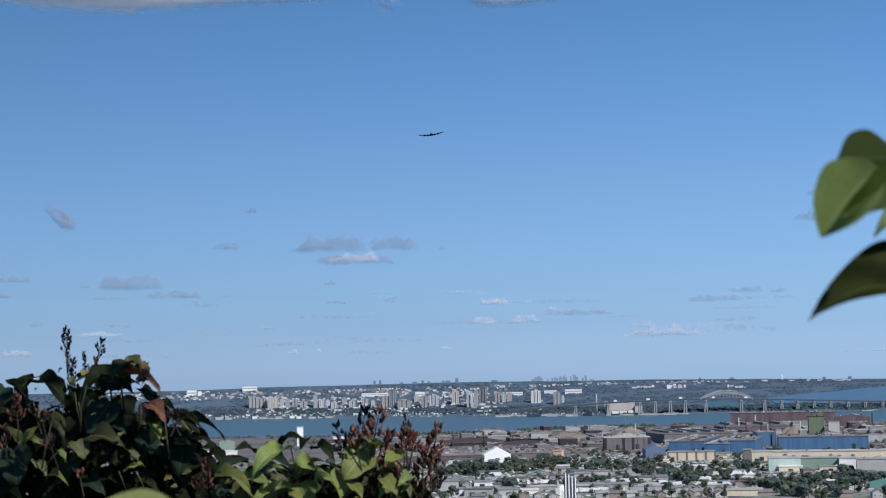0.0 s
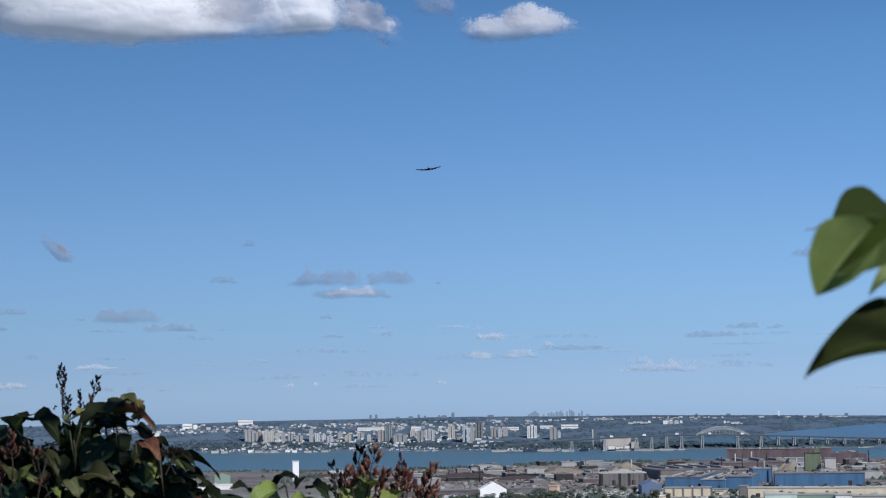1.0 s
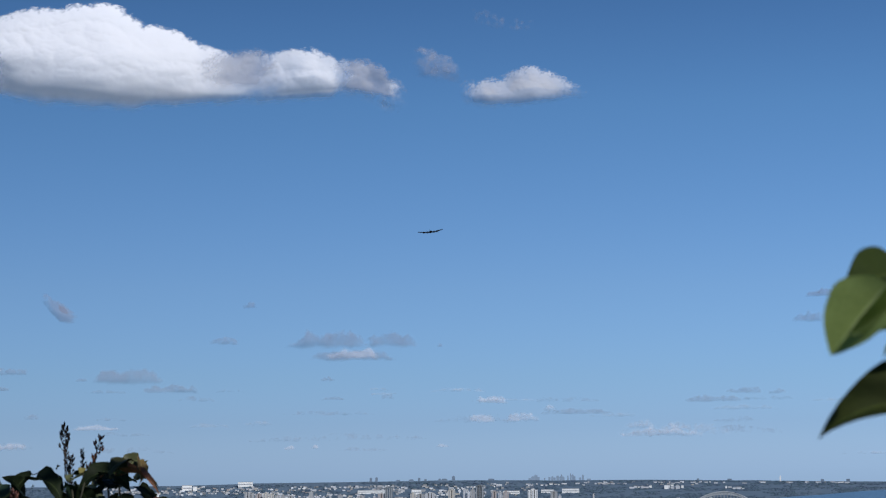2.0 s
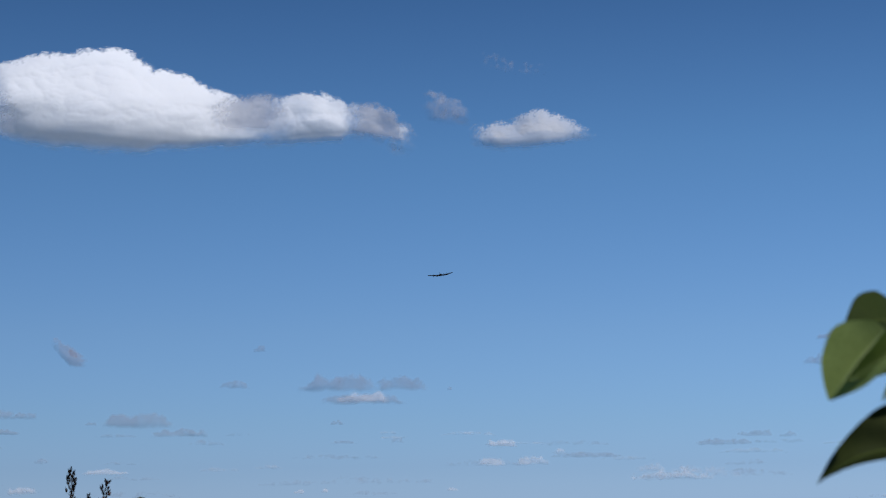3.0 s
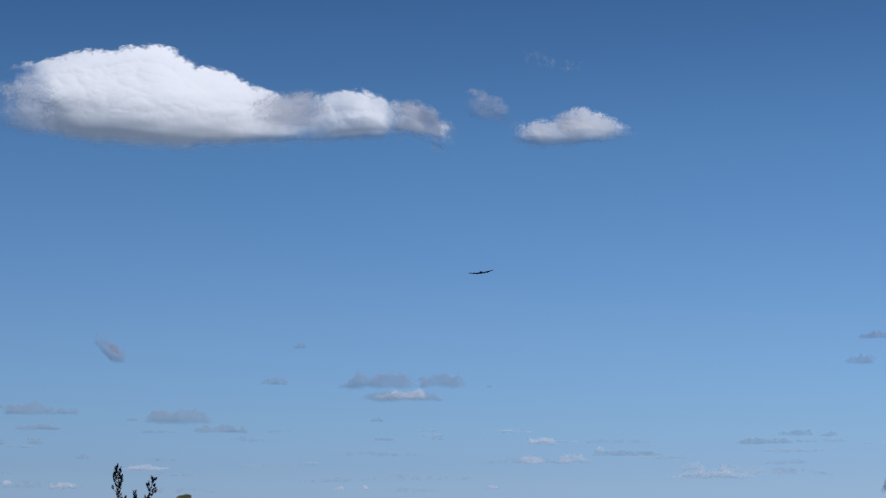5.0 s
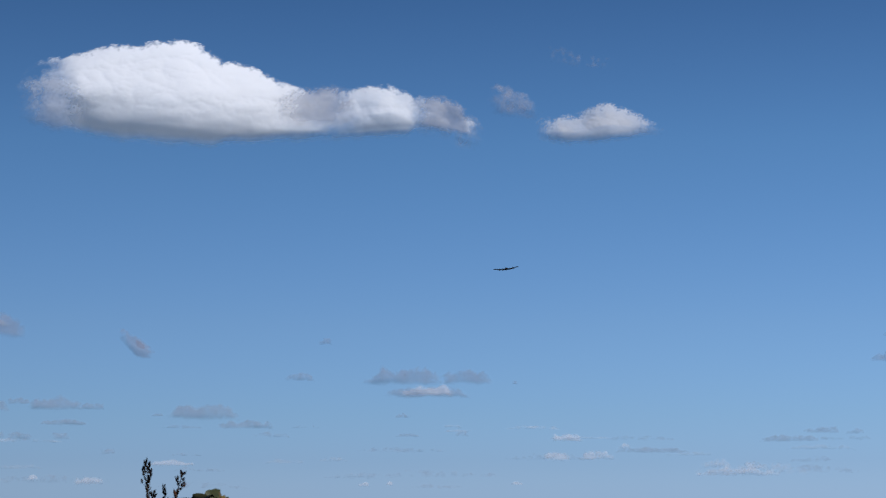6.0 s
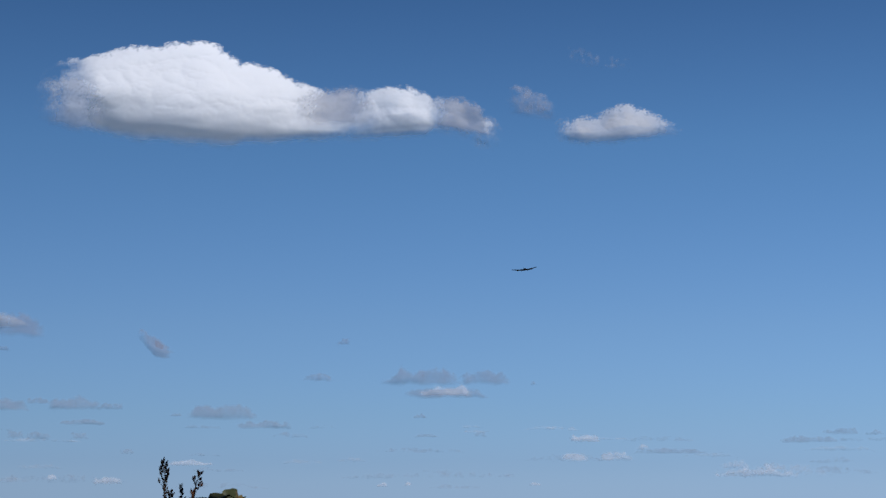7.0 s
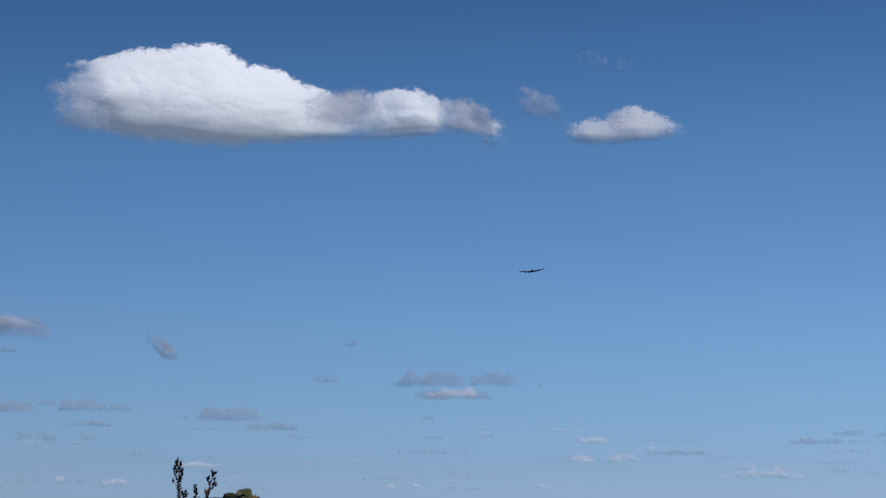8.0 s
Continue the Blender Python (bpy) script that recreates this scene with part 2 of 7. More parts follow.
M_LEAF_DRY = foliage("yellowing_leaf", (0.26, 0.24, 0.07), (0.14, 0.10, 0.04), 9, piece=0.15, vein=(0.30, 0.25, 0.10))
# dark blue-green: skylit shade put into the leaf colour
M_LEAF_SHADE = foliage("blue_shade_lilac_leaf", (0.020, 0.036, 0.024), (0.015, 0.028, 0.018), 30, through_light=0.15, vein=(0.05, 0.08, 0.05))
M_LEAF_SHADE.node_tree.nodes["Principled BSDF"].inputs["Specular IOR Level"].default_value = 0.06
M_LEAF_DULL = foliage("dull_dark_olive_leaf", (0.048, 0.052, 0.018), (0.030, 0.033, 0.012), 25, through_light=0.12, vein=(0.12, 0.13, 0.05))
M_LEAF_RUST = foliage("withered_orange_leaf", (0.30, 0.135, 0.065), (0.13, 0.07, 0.04), 12, piece=0.2, vein=(0.34, 0.25, 0.10))
M_BARK = surface("grey_brown_bark", (0.12, 0.09, 0.065), (0.07, 0.055, 0.04), 0.9, 20, 6, dist=0.003)
M_CAPSULE = foliage("dry_seed_head", (0.165, 0.055, 0.036), (0.055, 0.022, 0.017), 60, 0.9, 0.15, island=True)
# green lifted a little towards blue, some haze put into the base colour
M_TREE = foliage("tree_foliage", (0.134, 0.182, 0.158), (0.114, 0.156, 0.138), 0.5, 0.3, 0.5, island=True, rough=0.7)
M_TREE2 = foliage("pale_tree_foliage", (0.165, 0.19, 0.13), (0.13, 0.155, 0.11), 0.5, 0.3, 0.5, island=True, rough=0.7)
# far shore foliage, distance haze put into its blue base colour
M_SHOREWOOD = foliage("haze_tinted_shore_foliage", (0.070, 0.104, 0.125), (0.060, 0.092, 0.112), 0.02, 0.12, 0.35, island=True, rough=0.8)
M_FARTREE = foliage("haze_tinted_wood_foliage", (0.084, 0.127, 0.178), (0.075, 0.115, 0.163), 0.02, 0.05, 0.35, island=True, rough=0.8)


# ---- building blocks ----
def mesh_of(name, bm, mat, smooth=False):
    me = bpy.data.meshes.new(name)
    bm.to_mesh(me)
    bm.free()
    if smooth:
        me.polygons.foreach_set("use_smooth", [True] * len(me.polygons))
    for mt in (mat if isinstance(mat, (list, tuple)) else [mat]):
        me.materials.append(mt)
    return me


def part(name, bm, mat, parent, label="", smooth=False):
    ob = new(name, bm if isinstance(bm, bpy.types.Mesh) else mesh_of(name, bm, mat, smooth))
    ob.parent = parent
    return tagged(ob, label)


def thing(name, label, category, m, group="", kind=""):
    ob = tagged(new(name), label, category, group, kind)
    ob.matrix_world = m
    return ob


def box(bm, x0, x1, y0, y1, z0, z1):
    v = [bm.verts.new(p) for p in ((x0, y0, z0), (x1, y0, z0), (x1, y1, z0), (x0, y1, z0), (x0, y0, z1), (x1, y0, z1), (x1, y1, z1), (x0, y1, z1))]
    for f in ((3, 2, 1, 0), (4, 5, 6, 7), (0, 1, 5, 4), (1, 2, 6, 5), (2, 3, 7, 6), (3, 0, 4, 7)):
        bm.faces.new([v[i] for i in f])
    return bm


def boxed(*a):
    return box(bmesh.new(), *a)


def prism(bm, outline, y0, y1):
    """A solid with an outline in x, z, drawn from y0 to y1."""
    a, b = [bm.verts.new((x, y0, z)) for x, z in outline], [bm.verts.new((x, y1, z)) for x, z in outline]
    bm.faces.new(a)
    bm.faces.new(b[::-1])
    for i in range(len(a)):
        j = (i + 1) % len(a)
        bm.faces.new((a[j], a[i], b[i], b[j]))
    bmesh.ops.recalc_face_normals(bm, faces=bm.faces[:])
    return bm


def tube(bm, pts, radii, sides=6, cap=True):
    rings = []
    for i, p in enumerate(pts):
        p = Vector(p)
        d = (Vector(pts[min(i + 1, len(pts) - 1)]) - Vector(pts[max(i - 1, 0)])).normalized()
        u = d.orthogonal().normalized()
        w = d.cross(u)
        r = radii[i] if isinstance(radii, (list, tuple)) else radii
        rings.append([bm.verts.new(p + (u * math.cos(a) + w * math.sin(a)) * r) for a in (2 * math.pi * k / sides for k in range(sides))])
    for a, b in zip(rings, rings[1:]):
        for k in range(sides):
            bm.faces.new((a[k], a[(k + 1) % sides], b[(k + 1) % sides], b[k]))
    if cap:
        bm.faces.new(rings[0][::-1])
        bm.faces.new(rings[-1])
    return bm


def facing(x, y, z, turn=0.0):
    """The pose of a thing whose front (-Y side) looks back to the hill."""
    return pose(x, y, z, 0, 0, turn - math.degrees(math.atan2(x, y)))


rng = random.Random(7)


# ---- ground, bay and far shore ----
def shore_far(x):
    return float(np.interp(x, [-520, -90, 120, 480, 900], [4620, 4560, 4400, 4290, 4250]))


def shore_near(x):
    return float(np.interp(x, [-520, -300, -100, 40, 200, 420, 900], [3230, 3270, 3180, 3280, 3420, 3480, 3500]))


def ground_z(x, y):
    if y < 5.9:
        return 98.35
    if y < 260:
        k = (y - 5.9) / 254.1
        return 98.35 * (1 - k) ** 1.6 + noise.noise((x * 0.03, y * 0.03, 0)) * 2.0 * min(1, k * 6) * (1 - k)
    near, far = shore_near(x) + 25 * noise.noise((x * 0.01, 3, 0)), shore_far(x) + 22 * noise.noise((x * 0.012, 9, 0))
    if y < near:
        return min(0.0, (near - y) / 25 * 1.5 - 1.5)
    if y < far:
        return max(-4.0, -1.5 - min(y - near, far - y) * 0.06)
    crest = float(np.interp(x, [-1190, -890, -654, -472, -263, -124, -12, 295, 518, 853, 1087, 1271], [63.5, 65, 65.3, 69.5, 71, 72.5, 73.5, 71.5, 71.3, 66.3, 61.8, 58.3])) - 1.0
    if y < 4940:
        k = (y - far) / (4940 - far)
        j = max(0.0, (k - 0.8) / 0.2)
        return -1.5 + min(1.5, (y - far) * 0.15) + 70 * k + (crest - 70) * j * j * (3 - 2 * j)
    return crest + 0.25 * 4 * noise.noise((x * 0.004, 5, 0)) + 0.8 * noise.noise((x * 0.02, 5, 1))


def build_ground():
    ys = [-4900, -1500, -300, -60, -20, -8, -2, 2, 5.9, 7, 9, 12, 16, 22, 30, 40, 55, 75, 100, 130, 165, 200, 235, 260, 320, 600, 1000, 1400]
    ys += list(range(1500, 3100, 80)) + list(range(3100, 3560, 12)) + list(range(3580, 4200, 60)) + list(range(4200, 4700, 12)) + list(range(4704, 4940, 24)) + [4940, 4955, 4975]
    xs = [-4900, -3000, -2000, -1500, -1250] + list(range(-1100, 1101, 20)) + [1250, 1500, 2000, 3000, 4900]
    bm = bmesh.new()
    grid = [[bm.verts.new((x, y, ground_z(x, y))) for x in xs] for y in ys]
    for a, b in zip(grid, grid[1:]):
        for i in range(len(xs) - 1):
            bm.faces.new((a[i], a[i + 1], b[i + 1], b[i]))
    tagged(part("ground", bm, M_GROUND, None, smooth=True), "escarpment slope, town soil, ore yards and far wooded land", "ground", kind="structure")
    bm = bmesh.new()
    bm.faces.new([bm.verts.new(p) for p in ((-2500, 3050, -1.5), (2500, 3050, -1.5), (2500, 4740, -1.5), (-2500, 4740, -1.5))])
    tagged(part("water", bm, M_WATER, None), "calm blue water of the wide bay", "water", kind="structure")


build_ground()


# ---- clouds ----
def fbm(x, y, z, octaves=5):
    s, a = 0.0, 1.0
    for k in range(octaves):
        s += a * noise.noise((x, y, z))
        x, y, z, a = x * 2.03 + 11.3, y * 2.03 + 5.1, z * 2.03 + 7.7, a * 0.55
    return s


def billow(x, y, z, octaves=4):
    s, a = 0.0, 1.0
    for k in range(octaves):
        s += a * 2.2 * abs(noise.noise((x, y, z)))
        x, y, z, a = x * 2.1 + 3.3, y * 2.1 + 8.1, z * 2.1 + 1.7, a * 0.44
    return s * 0.55


def cloud(label, bearing, elev, outline, mat, far=4650.0, step=3.0, lump=60.0, ragged=0.35, soft=0.3, depth=0.5, relief=0.10, seed=0.0, group=""):
    """A flat-based heap of vapour. outline: rows of (degrees across, degrees of base, degrees of top, cover) from its anchor. Its front is a billowing relief that thins out to wisps at the rim."""
    k = far * math.pi / 180
    us, lo, hi, cov = [np.array(c) for c in zip(*outline)]
    us, lo, hi = us * k, lo * k, hi * k
    w, h = us[-1] - us[0], float((hi - lo).max())
    m_ = h * 0.3
    nu, nv = int((w + 2 * m_) / step) + 2, int((hi.max() - lo.min() + 2 * m_) / step) + 2
    ua = us[0] - m_ + np.arange(nu) * step
    ker = np.hanning(max(3, int(h * 0.45 / step)) + 2)
    pad = len(ker)
    broad = lambda arr: np.convolve(np.pad(np.interp(ua, us, arr), pad, mode="edge"), ker / ker.sum(), "same")[pad:-pad]
    hi_s, lo_s = broad(hi), broad(lo)
    verts, dens, body = [], [], []
    for j in range(nv):
        v = lo.min() - m_ + j * step
        for i in range(nu):
            u = ua[i]
            up = max(0.0, min(1.0, (v - lo_s[i]) / max(1.0, hi_s[i] - lo_s[i]) * 1.6 - 0.3))
            a = fbm(u / lump + seed, v / lump, seed, 6 if up > 0.2 else 3)
            b = fbm(u / lump + seed, v / lump + 40, seed + 9, 6 if up > 0.2 else 3)
            uu, vv = u + a * ragged * lump * 0.6 * (0.3 + 0.7 * up), v + b * ragged * lump * 0.55 * (0.25 + 0.75 * up)
            t, q, c = float(np.interp(uu, us, hi)), float(np.interp(uu, us, lo)), float(np.interp(uu, us, cov))
            inside = min((t - vv) / (soft * h * 0.4), (vv - q) / (soft * h * 0.42), (uu - us[0]) / (soft * h * 1.2), (us[-1] - uu) / (soft * h * 1.2))
            f = fbm(u / lump * 2.2, v / lump * 2.2, seed + 3, 5)
            tuft = fbm(u / lump * 7.5, v / lump * 7.5, seed + 4, 3) if lump > 40 and -0.2 < inside < 1.4 else 0.0
            d = max(0.0, min(1.0, inside + 0.42 * tuft * up + 0.42 * f * (0.25 + 0.75 * up) * (1 if inside < 1.4 else 0)))
            d = d * d * (3 - 2 * d)
            thin = 1.0 if c >= 1 else max(0.0, min(1.0, c + (1 - c) * 0.6 * f))
            dens.append(d * thin if inside > 0 else 0.0)
            # deepest low down, leaning back towards the crest, rolling under at the base
            tall = max(2.0, (hi_s[i] - lo_s[i]) * 1.15)
            g = (v - lo_s[i] + 0.06 * tall) / tall
            rim = g + 0.045 * fbm(u / lump * 0.35 + 3, v / lump * 0.25, seed + 31, 3)
            dome = (1 - max(0.0, min(1.0, (g - 0.26) / 0.74)) ** 2.0) ** 0.6
            under = max(0.0, (rim + 0.135) / 0.30)
            bulge = max(0.0, -math.log(math.exp(-5.5 * dome) + math.exp(-5.5 * under)) / 5.5)
            bl = billow(u / lump * 0.42, v / lump * 0.6, seed + 5, 5)
            low = fbm(u / lump * 0.3 + 7, v / lump * 0.45, seed + 21, 2)
            verts.append((u, -tall * depth * bulge - (bl * relief + low * relief * 2.4) * lump * min(1, bulge * 1.3) * min(1.0, max(0.25, g * 4 - 0.6)), v))
            body.append(tall * 0.2 * depth * bulge if g > 0.5 else -1.0)
    n = len(verts)
    faces = []
    for j in range(nv - 1):
        for i in range(nu - 1):
            q = (j * nu + i, j * nu + i + 1, (j + 1) * nu + i + 1, (j + 1) * nu + i)
            if max(dens[c] for c in q) > 0.01:
                faces.append(q)
    back = [(x, y_b, z) for (x, _, z), y_b in zip(verts, body)]
    for q in faces[:]:
        if min(dens[c] for c in q) > 0.97 and min(body[c] for c in q) > 0:
            faces.append(tuple(c + n for c in q[::-1]))
    me = bpy.data.meshes.new("cloud")
    me.from_pydata(verts + back, [], faces)
    at = me.attributes.new("cover", "FLOAT", "POINT")
    at.data.foreach_set("value", dens + dens)
    me.polygons.foreach_set("use_smooth", [True] * len(me.polygons))
    me.materials.append(mat)
    bm = bmesh.new()
    bm.from_mesh(me)
    bmesh.ops.delete(bm, geom=[v for v in bm.verts if not v.link_faces], context="VERTS")
    bm.to_mesh(me)
    bm.free()
    ob = tagged(new("cloud", me), label, "cloud", group)
    b, e = radians(bearing), radians(elev)
    ob.matrix_world = pose(far * math.sin(b), far * math.cos(b), 100 + far * math.tan(e), 0, 0, -bearing)
    return ob


PX = 1 / 61.7   # degrees: the sixtieth part by which cloud outlines are given


def outline(*rows):
    return [(r[0] * PX, r[1] * PX, r[2] * PX, r[3] if len(r) > 3 else 1.0) for r in rows]


# the great cumulus and its ragged tail
cloud("large bright white cumulus with a grey flat base", -9.208, 10.482, outline((-318, 50, 90, 0.0), (-296, 40, 118, 0.10), (-270, 22, 130, 0.24), (-246, 8, 130, 0.36), (-226, -4, 134, 0.66), (-204, -14, 140, 1), (-176, -22, 148, 1), (-148, -26, 153, 1), (-84, -32, 162, 1), (-12, -35, 160, 1), (24, -34, 146, 1), (88, -26, 121, 1), (120, -20, 111, 1), (166, -18, 94, 0.9), (200, -16, 93, 0.6), (235, -14, 90, 0.45), (262, -14, 84, 0.65), (290, -12, 96, 0.80), (335, -8, 104, 0.88), (370, -4, 101, 0.76), (384, 4, 84, 0.5), (400, 4, 82, 0.4), (425, 2, 82, 0.3), (460, -16, 62, 0.2), (490, -24, 44, 0.12), (512, -20, 16, 0.0)), M_CLOUD, step=2.6, lump=85, ragged=0.40, soft=0.24, depth=0.6, relief=0.17, seed=2.0, group="cumulus clouds")
cloud("thin grey vapour at the end of a cumulus", -13.50, 11.207, outline((-60, -20, 30, 0.1), (-40, -34, 48, 0.5), (-15, -44, 62, 0.9), (20, -52, 62, 1), (55, -52, 40, 0.8), (85, -50, 0, 0.2)), M_ASH, far=4380, step=2.4, lump=45, ragged=0.5, soft=0.6, depth=0.2, seed=71.0, group="cumulus clouds")
cloud("thin grey vapour along the neck of a cumulus", -5.787, 11.283, outline((-90, -30, 0, 0.1), (-60, -38, 30, 0.6), (-20, -38, 44, 0.85), (20, -36, 50, 0.85), (55, -36, 44, 0.6), (90, -34, 0, 0.1)), M_SHRED, far=4380, step=2.4, lump=45, ragged=0.5, soft=0.6, depth=0.2, seed=73.0, group="cumulus clouds")
cloud("thin grey vapour trailing off a cumulus", -2.029, 11.033, outline((-70, 0, 50, 0.2), (-40, -20, 48, 0.8), (0, -26, 44, 0.95), (30, -32, 26, 0.9), (52, -34, 4, 0.7), (70, -32, -14, 0.1)), M_SHRED, far=4380, step=2.4, lump=45, ragged=0.45, soft=0.55, depth=0.2, seed=75.0, group="cumulus clouds")
cloud("small ragged white cumulus with a soft base", 2.353, 10.507, outline((-112, 4, 24, 0.4), (-98, -10, 38, 0.9), (-60, -18, 40, 1), (-30, -19, 44, 0.95), (0, -18, 60, 1), (25, -14, 65, 1), (60, -10, 50, 1), (90, -4, 36, 0.75), (118, 0, 20, 0.2)), M_CLOUD_THIN, step=2.2, lump=42, ragged=0.34, soft=0.55, depth=0.45, relief=0.10, seed=5.0, group="cumulus clouds")
cloud("faint grey shred of cloud", -0.104, 11.246, outline((-45, 0, 40, 0.2), (-25, -8, 52, 0.6), (0, -14, 48, 0.6), (25, -18, 35, 0.5), (58, -18, 10, 0.1)), M_SHRED, step=2.4, lump=40, ragged=0.5, soft=0.6, depth=0.3, seed=8.0, group="cumulus clouds")
cloud("barely visible thin shred of cloud", 1.952, 12.727, outline((-60, -6, 26, 0.05), (-35, -8, 26, 0.10), (0, -18, 10, 0.04), (40, -22, 8, 0.06), (60, -20, 0, 0.0)), M_SHRED, step=2.4, lump=40, ragged=0.3, soft=0.9, depth=0.2, seed=9.0, group="cumulus clouds")

# low flat clouds over the far shore: place, half width, height, kind of vapour
LOW = (
    (-15.130, 4.392, 15, 8, "grey"), (-6.203, 3.680, 24, 12, "grey"), (-5.470, 4.702, 12, 10, "grey"), (-3.340, 3.713, 62, 25, "grey"),
    (-1.396, 3.702, 42, 24, "grey"), (-2.528, 3.280, 67, 18, "grey"), (-2.560, 3.335, 42, 19, "white"), (-0.037, 3.543, 5, 6, "grey"),
    (-3.270, 2.585, 12, 6, "grey"), (-3.074, 2.039, 20, 5, "grey"), (-1.540, 2.092, 12, 9, "grey"), (-14.927, 2.834, 36, 18, "grey"),
    (-14.045, 2.941, 19, 9, "grey"), (-13.028, 2.875, 44, 18, "grey"), (-12.036, 2.807, 21, 11, "grey"), (-12.811, 2.354, 36, 8, "grey"),
    (-14.670, 2.003, 14, 12, "grey"), (-14.049, 1.962, 20, 12, "grey"), (-12.879, 1.974, 14, 10, "grey"), (-8.889, 2.663, 57, 20, "grey"),
    (-7.731, 2.320, 44, 12, "grey"), (-10.211, 2.587, 10, 5, "grey"), (-11.565, 1.542, 12, 8, "grey"), (-9.787, 1.237, 36, 9, "white"),
)
LOW2 = (
    (-12.096, 0.732, 24, 12, "white"), (-13.627, 0.802, 10, 7, "white"), (-14.024, 1.097, 36, 7, "dim"), (-14.864, 0.762, 40, 8, "dim"),
    (-6.594, 1.286, 30, 7, "dim"), (-5.197, 1.341, 22, 6, "dim"), (-4.339, 0.641, 9, 6, "white"), (-3.615, 0.660, 7, 5, "white"),
    (0.019, 0.672, 10, 5, "white"), (1.130, 1.441, 22, 13, "white"), (2.331, 1.459, 26, 13, "white"), (1.453, 1.969, 26, 11, "pale"),
    (3.084, 1.715, 12, 9, "pale"), (3.848, 1.619, 56, 9, "grey"), (4.989, 1.508, 42, 7, "dim"), (5.632, 1.239, 20, 13, "pale"),
    (6.242, 1.002, 62, 13, "pale"), (6.684, 1.191, 22, 11, "pale"), (7.715, 1.948, 46, 11, "grey"), (8.653, 2.165, 29, 9, "grey"),
    (9.533, 2.130, 16, 8, "grey"), (8.564, 1.678, 52, 8, "dim"), (10.799, 4.869, 26, 11, "grey"), (10.403, 4.209, 26, 16, "grey"),
)
cloud("small slanting mauve-grey shred of cloud", -10.856, 4.530, outline((-32, 16, 30, 0.2), (-22, 4, 30, 0.5), (-10, -10, 22, 0.8), (2, -22, 16, 1), (14, -24, 9, 1), (24, -24, 0, 0.9), (33, -22, -9, 0.3)), M_VEIL, far=4800, step=1.8, lump=22, ragged=0.3, soft=0.35, depth=0.25, seed=61.0, group="low clouds")
# pale sheet laid over the grey cloud for its sunlit top
cloud("white-topped side of a grey flat cloud", -15.10, 5.08, outline((-70, -14, 10, 0.5), (-40, -12, 18, 1), (0, -10, 20, 1), (30, -8, 10, 0.7), (48, -8, -2, 0.1)), M_WISP, far=4790, step=1.8, lump=24, ragged=0.3, soft=0.4, depth=0.25, seed=62.0, group="low clouds")
faint = random.Random(15)
FAINT = tuple((faint.uniform(-16, 13), faint.uniform(0.35, 2.4), faint.uniform(16, 60), faint.uniform(4, 9), faint.choice(("pale", "grey", "pale"))) for k in range(16))
BANDS = (
    (0.809, 1.440, 62, 12, "grey"), (6.761, 1.097, 95, 20, "pale"), (-2.087, 0.953, 95, 12, "grey"), (-4.340, 0.881, 62, 9, "grey"),
    (-13.393, 0.772, 105, 14, "grey"), (-8.981, 0.605, 84, 9, "grey"), (8.396, 1.065, 64, 11, "grey"),
    (-3.217, 1.622, 70, 8, "grey"), (3.533, 1.954, 60, 8, "grey"),
)
for k, (b, e, w, h, sort) in enumerate(((-15.05, 5.03, 64, 32, "grey"),) + LOW + LOW2 + BANDS + FAINT):
    r = random.Random(k)
    h, w = h * 1.5, w * 1.08
    rows = [(-w * 1.1, 0.10 * h, 0.35 * h, 0.1)]
    for u in (-0.8, -0.5, -0.2, 0.1, 0.4, 0.7, 0.9):
        rows.append((u * w, r.uniform(0.0, 0.10) * h, h * (1 - abs(u + r.uniform(-0.2, 0.2)) ** 4 * 0.55) * r.uniform(0.72, 1.0), r.uniform(0.6, 1.0)))
    rows.append((w * 1.1, 0.05 * h, 0.28 * h, 0.1))
    rows = [(a, lo - h / 2, hi - h / 2, c) for a, lo, hi, c in rows]
    mat, label = {"grey": (M_VEIL, "thin mauve-grey flat cloud low over horizon"), "white": (M_PUFF, "small white-topped flat cloud low over horizon"), "dim": (M_WISP, "barely visible grey cloud streak low over horizon"), "pale": (M_PUFF, "pale faint cloud streak low over horizon")}[sort]
    haze = min(1.0, 0.5 + 0.5 * max(0.0, e - 0.4) / 2.6)
    cover = (0.38 if sort == "grey" else 0.48) if k > len(LOW + LOW2) else 0.5 if sort == "dim" else 1.0 if w > 26 or sort == "white" else 0.8
    rows = [(a, lo, hi, c * cover * (haze if sort != "white" else 0.5 + 0.5 * haze)) for a, lo, hi, c in rows]
    cloud(label, b, e, outline(*rows), mat, far=4770 if sort == "white" else 4800, step=max(1.4, h * 0.09), lump=max(12.0, h * 1.3) if cover > 0.6 else 45.0, ragged=0.34 if cover > 0.6 else 0.16, soft=0.62 if cover > 0.6 else 0.95, depth=0.25, relief=0.08, seed=20.0 + k * 1.7, group="low clouds")


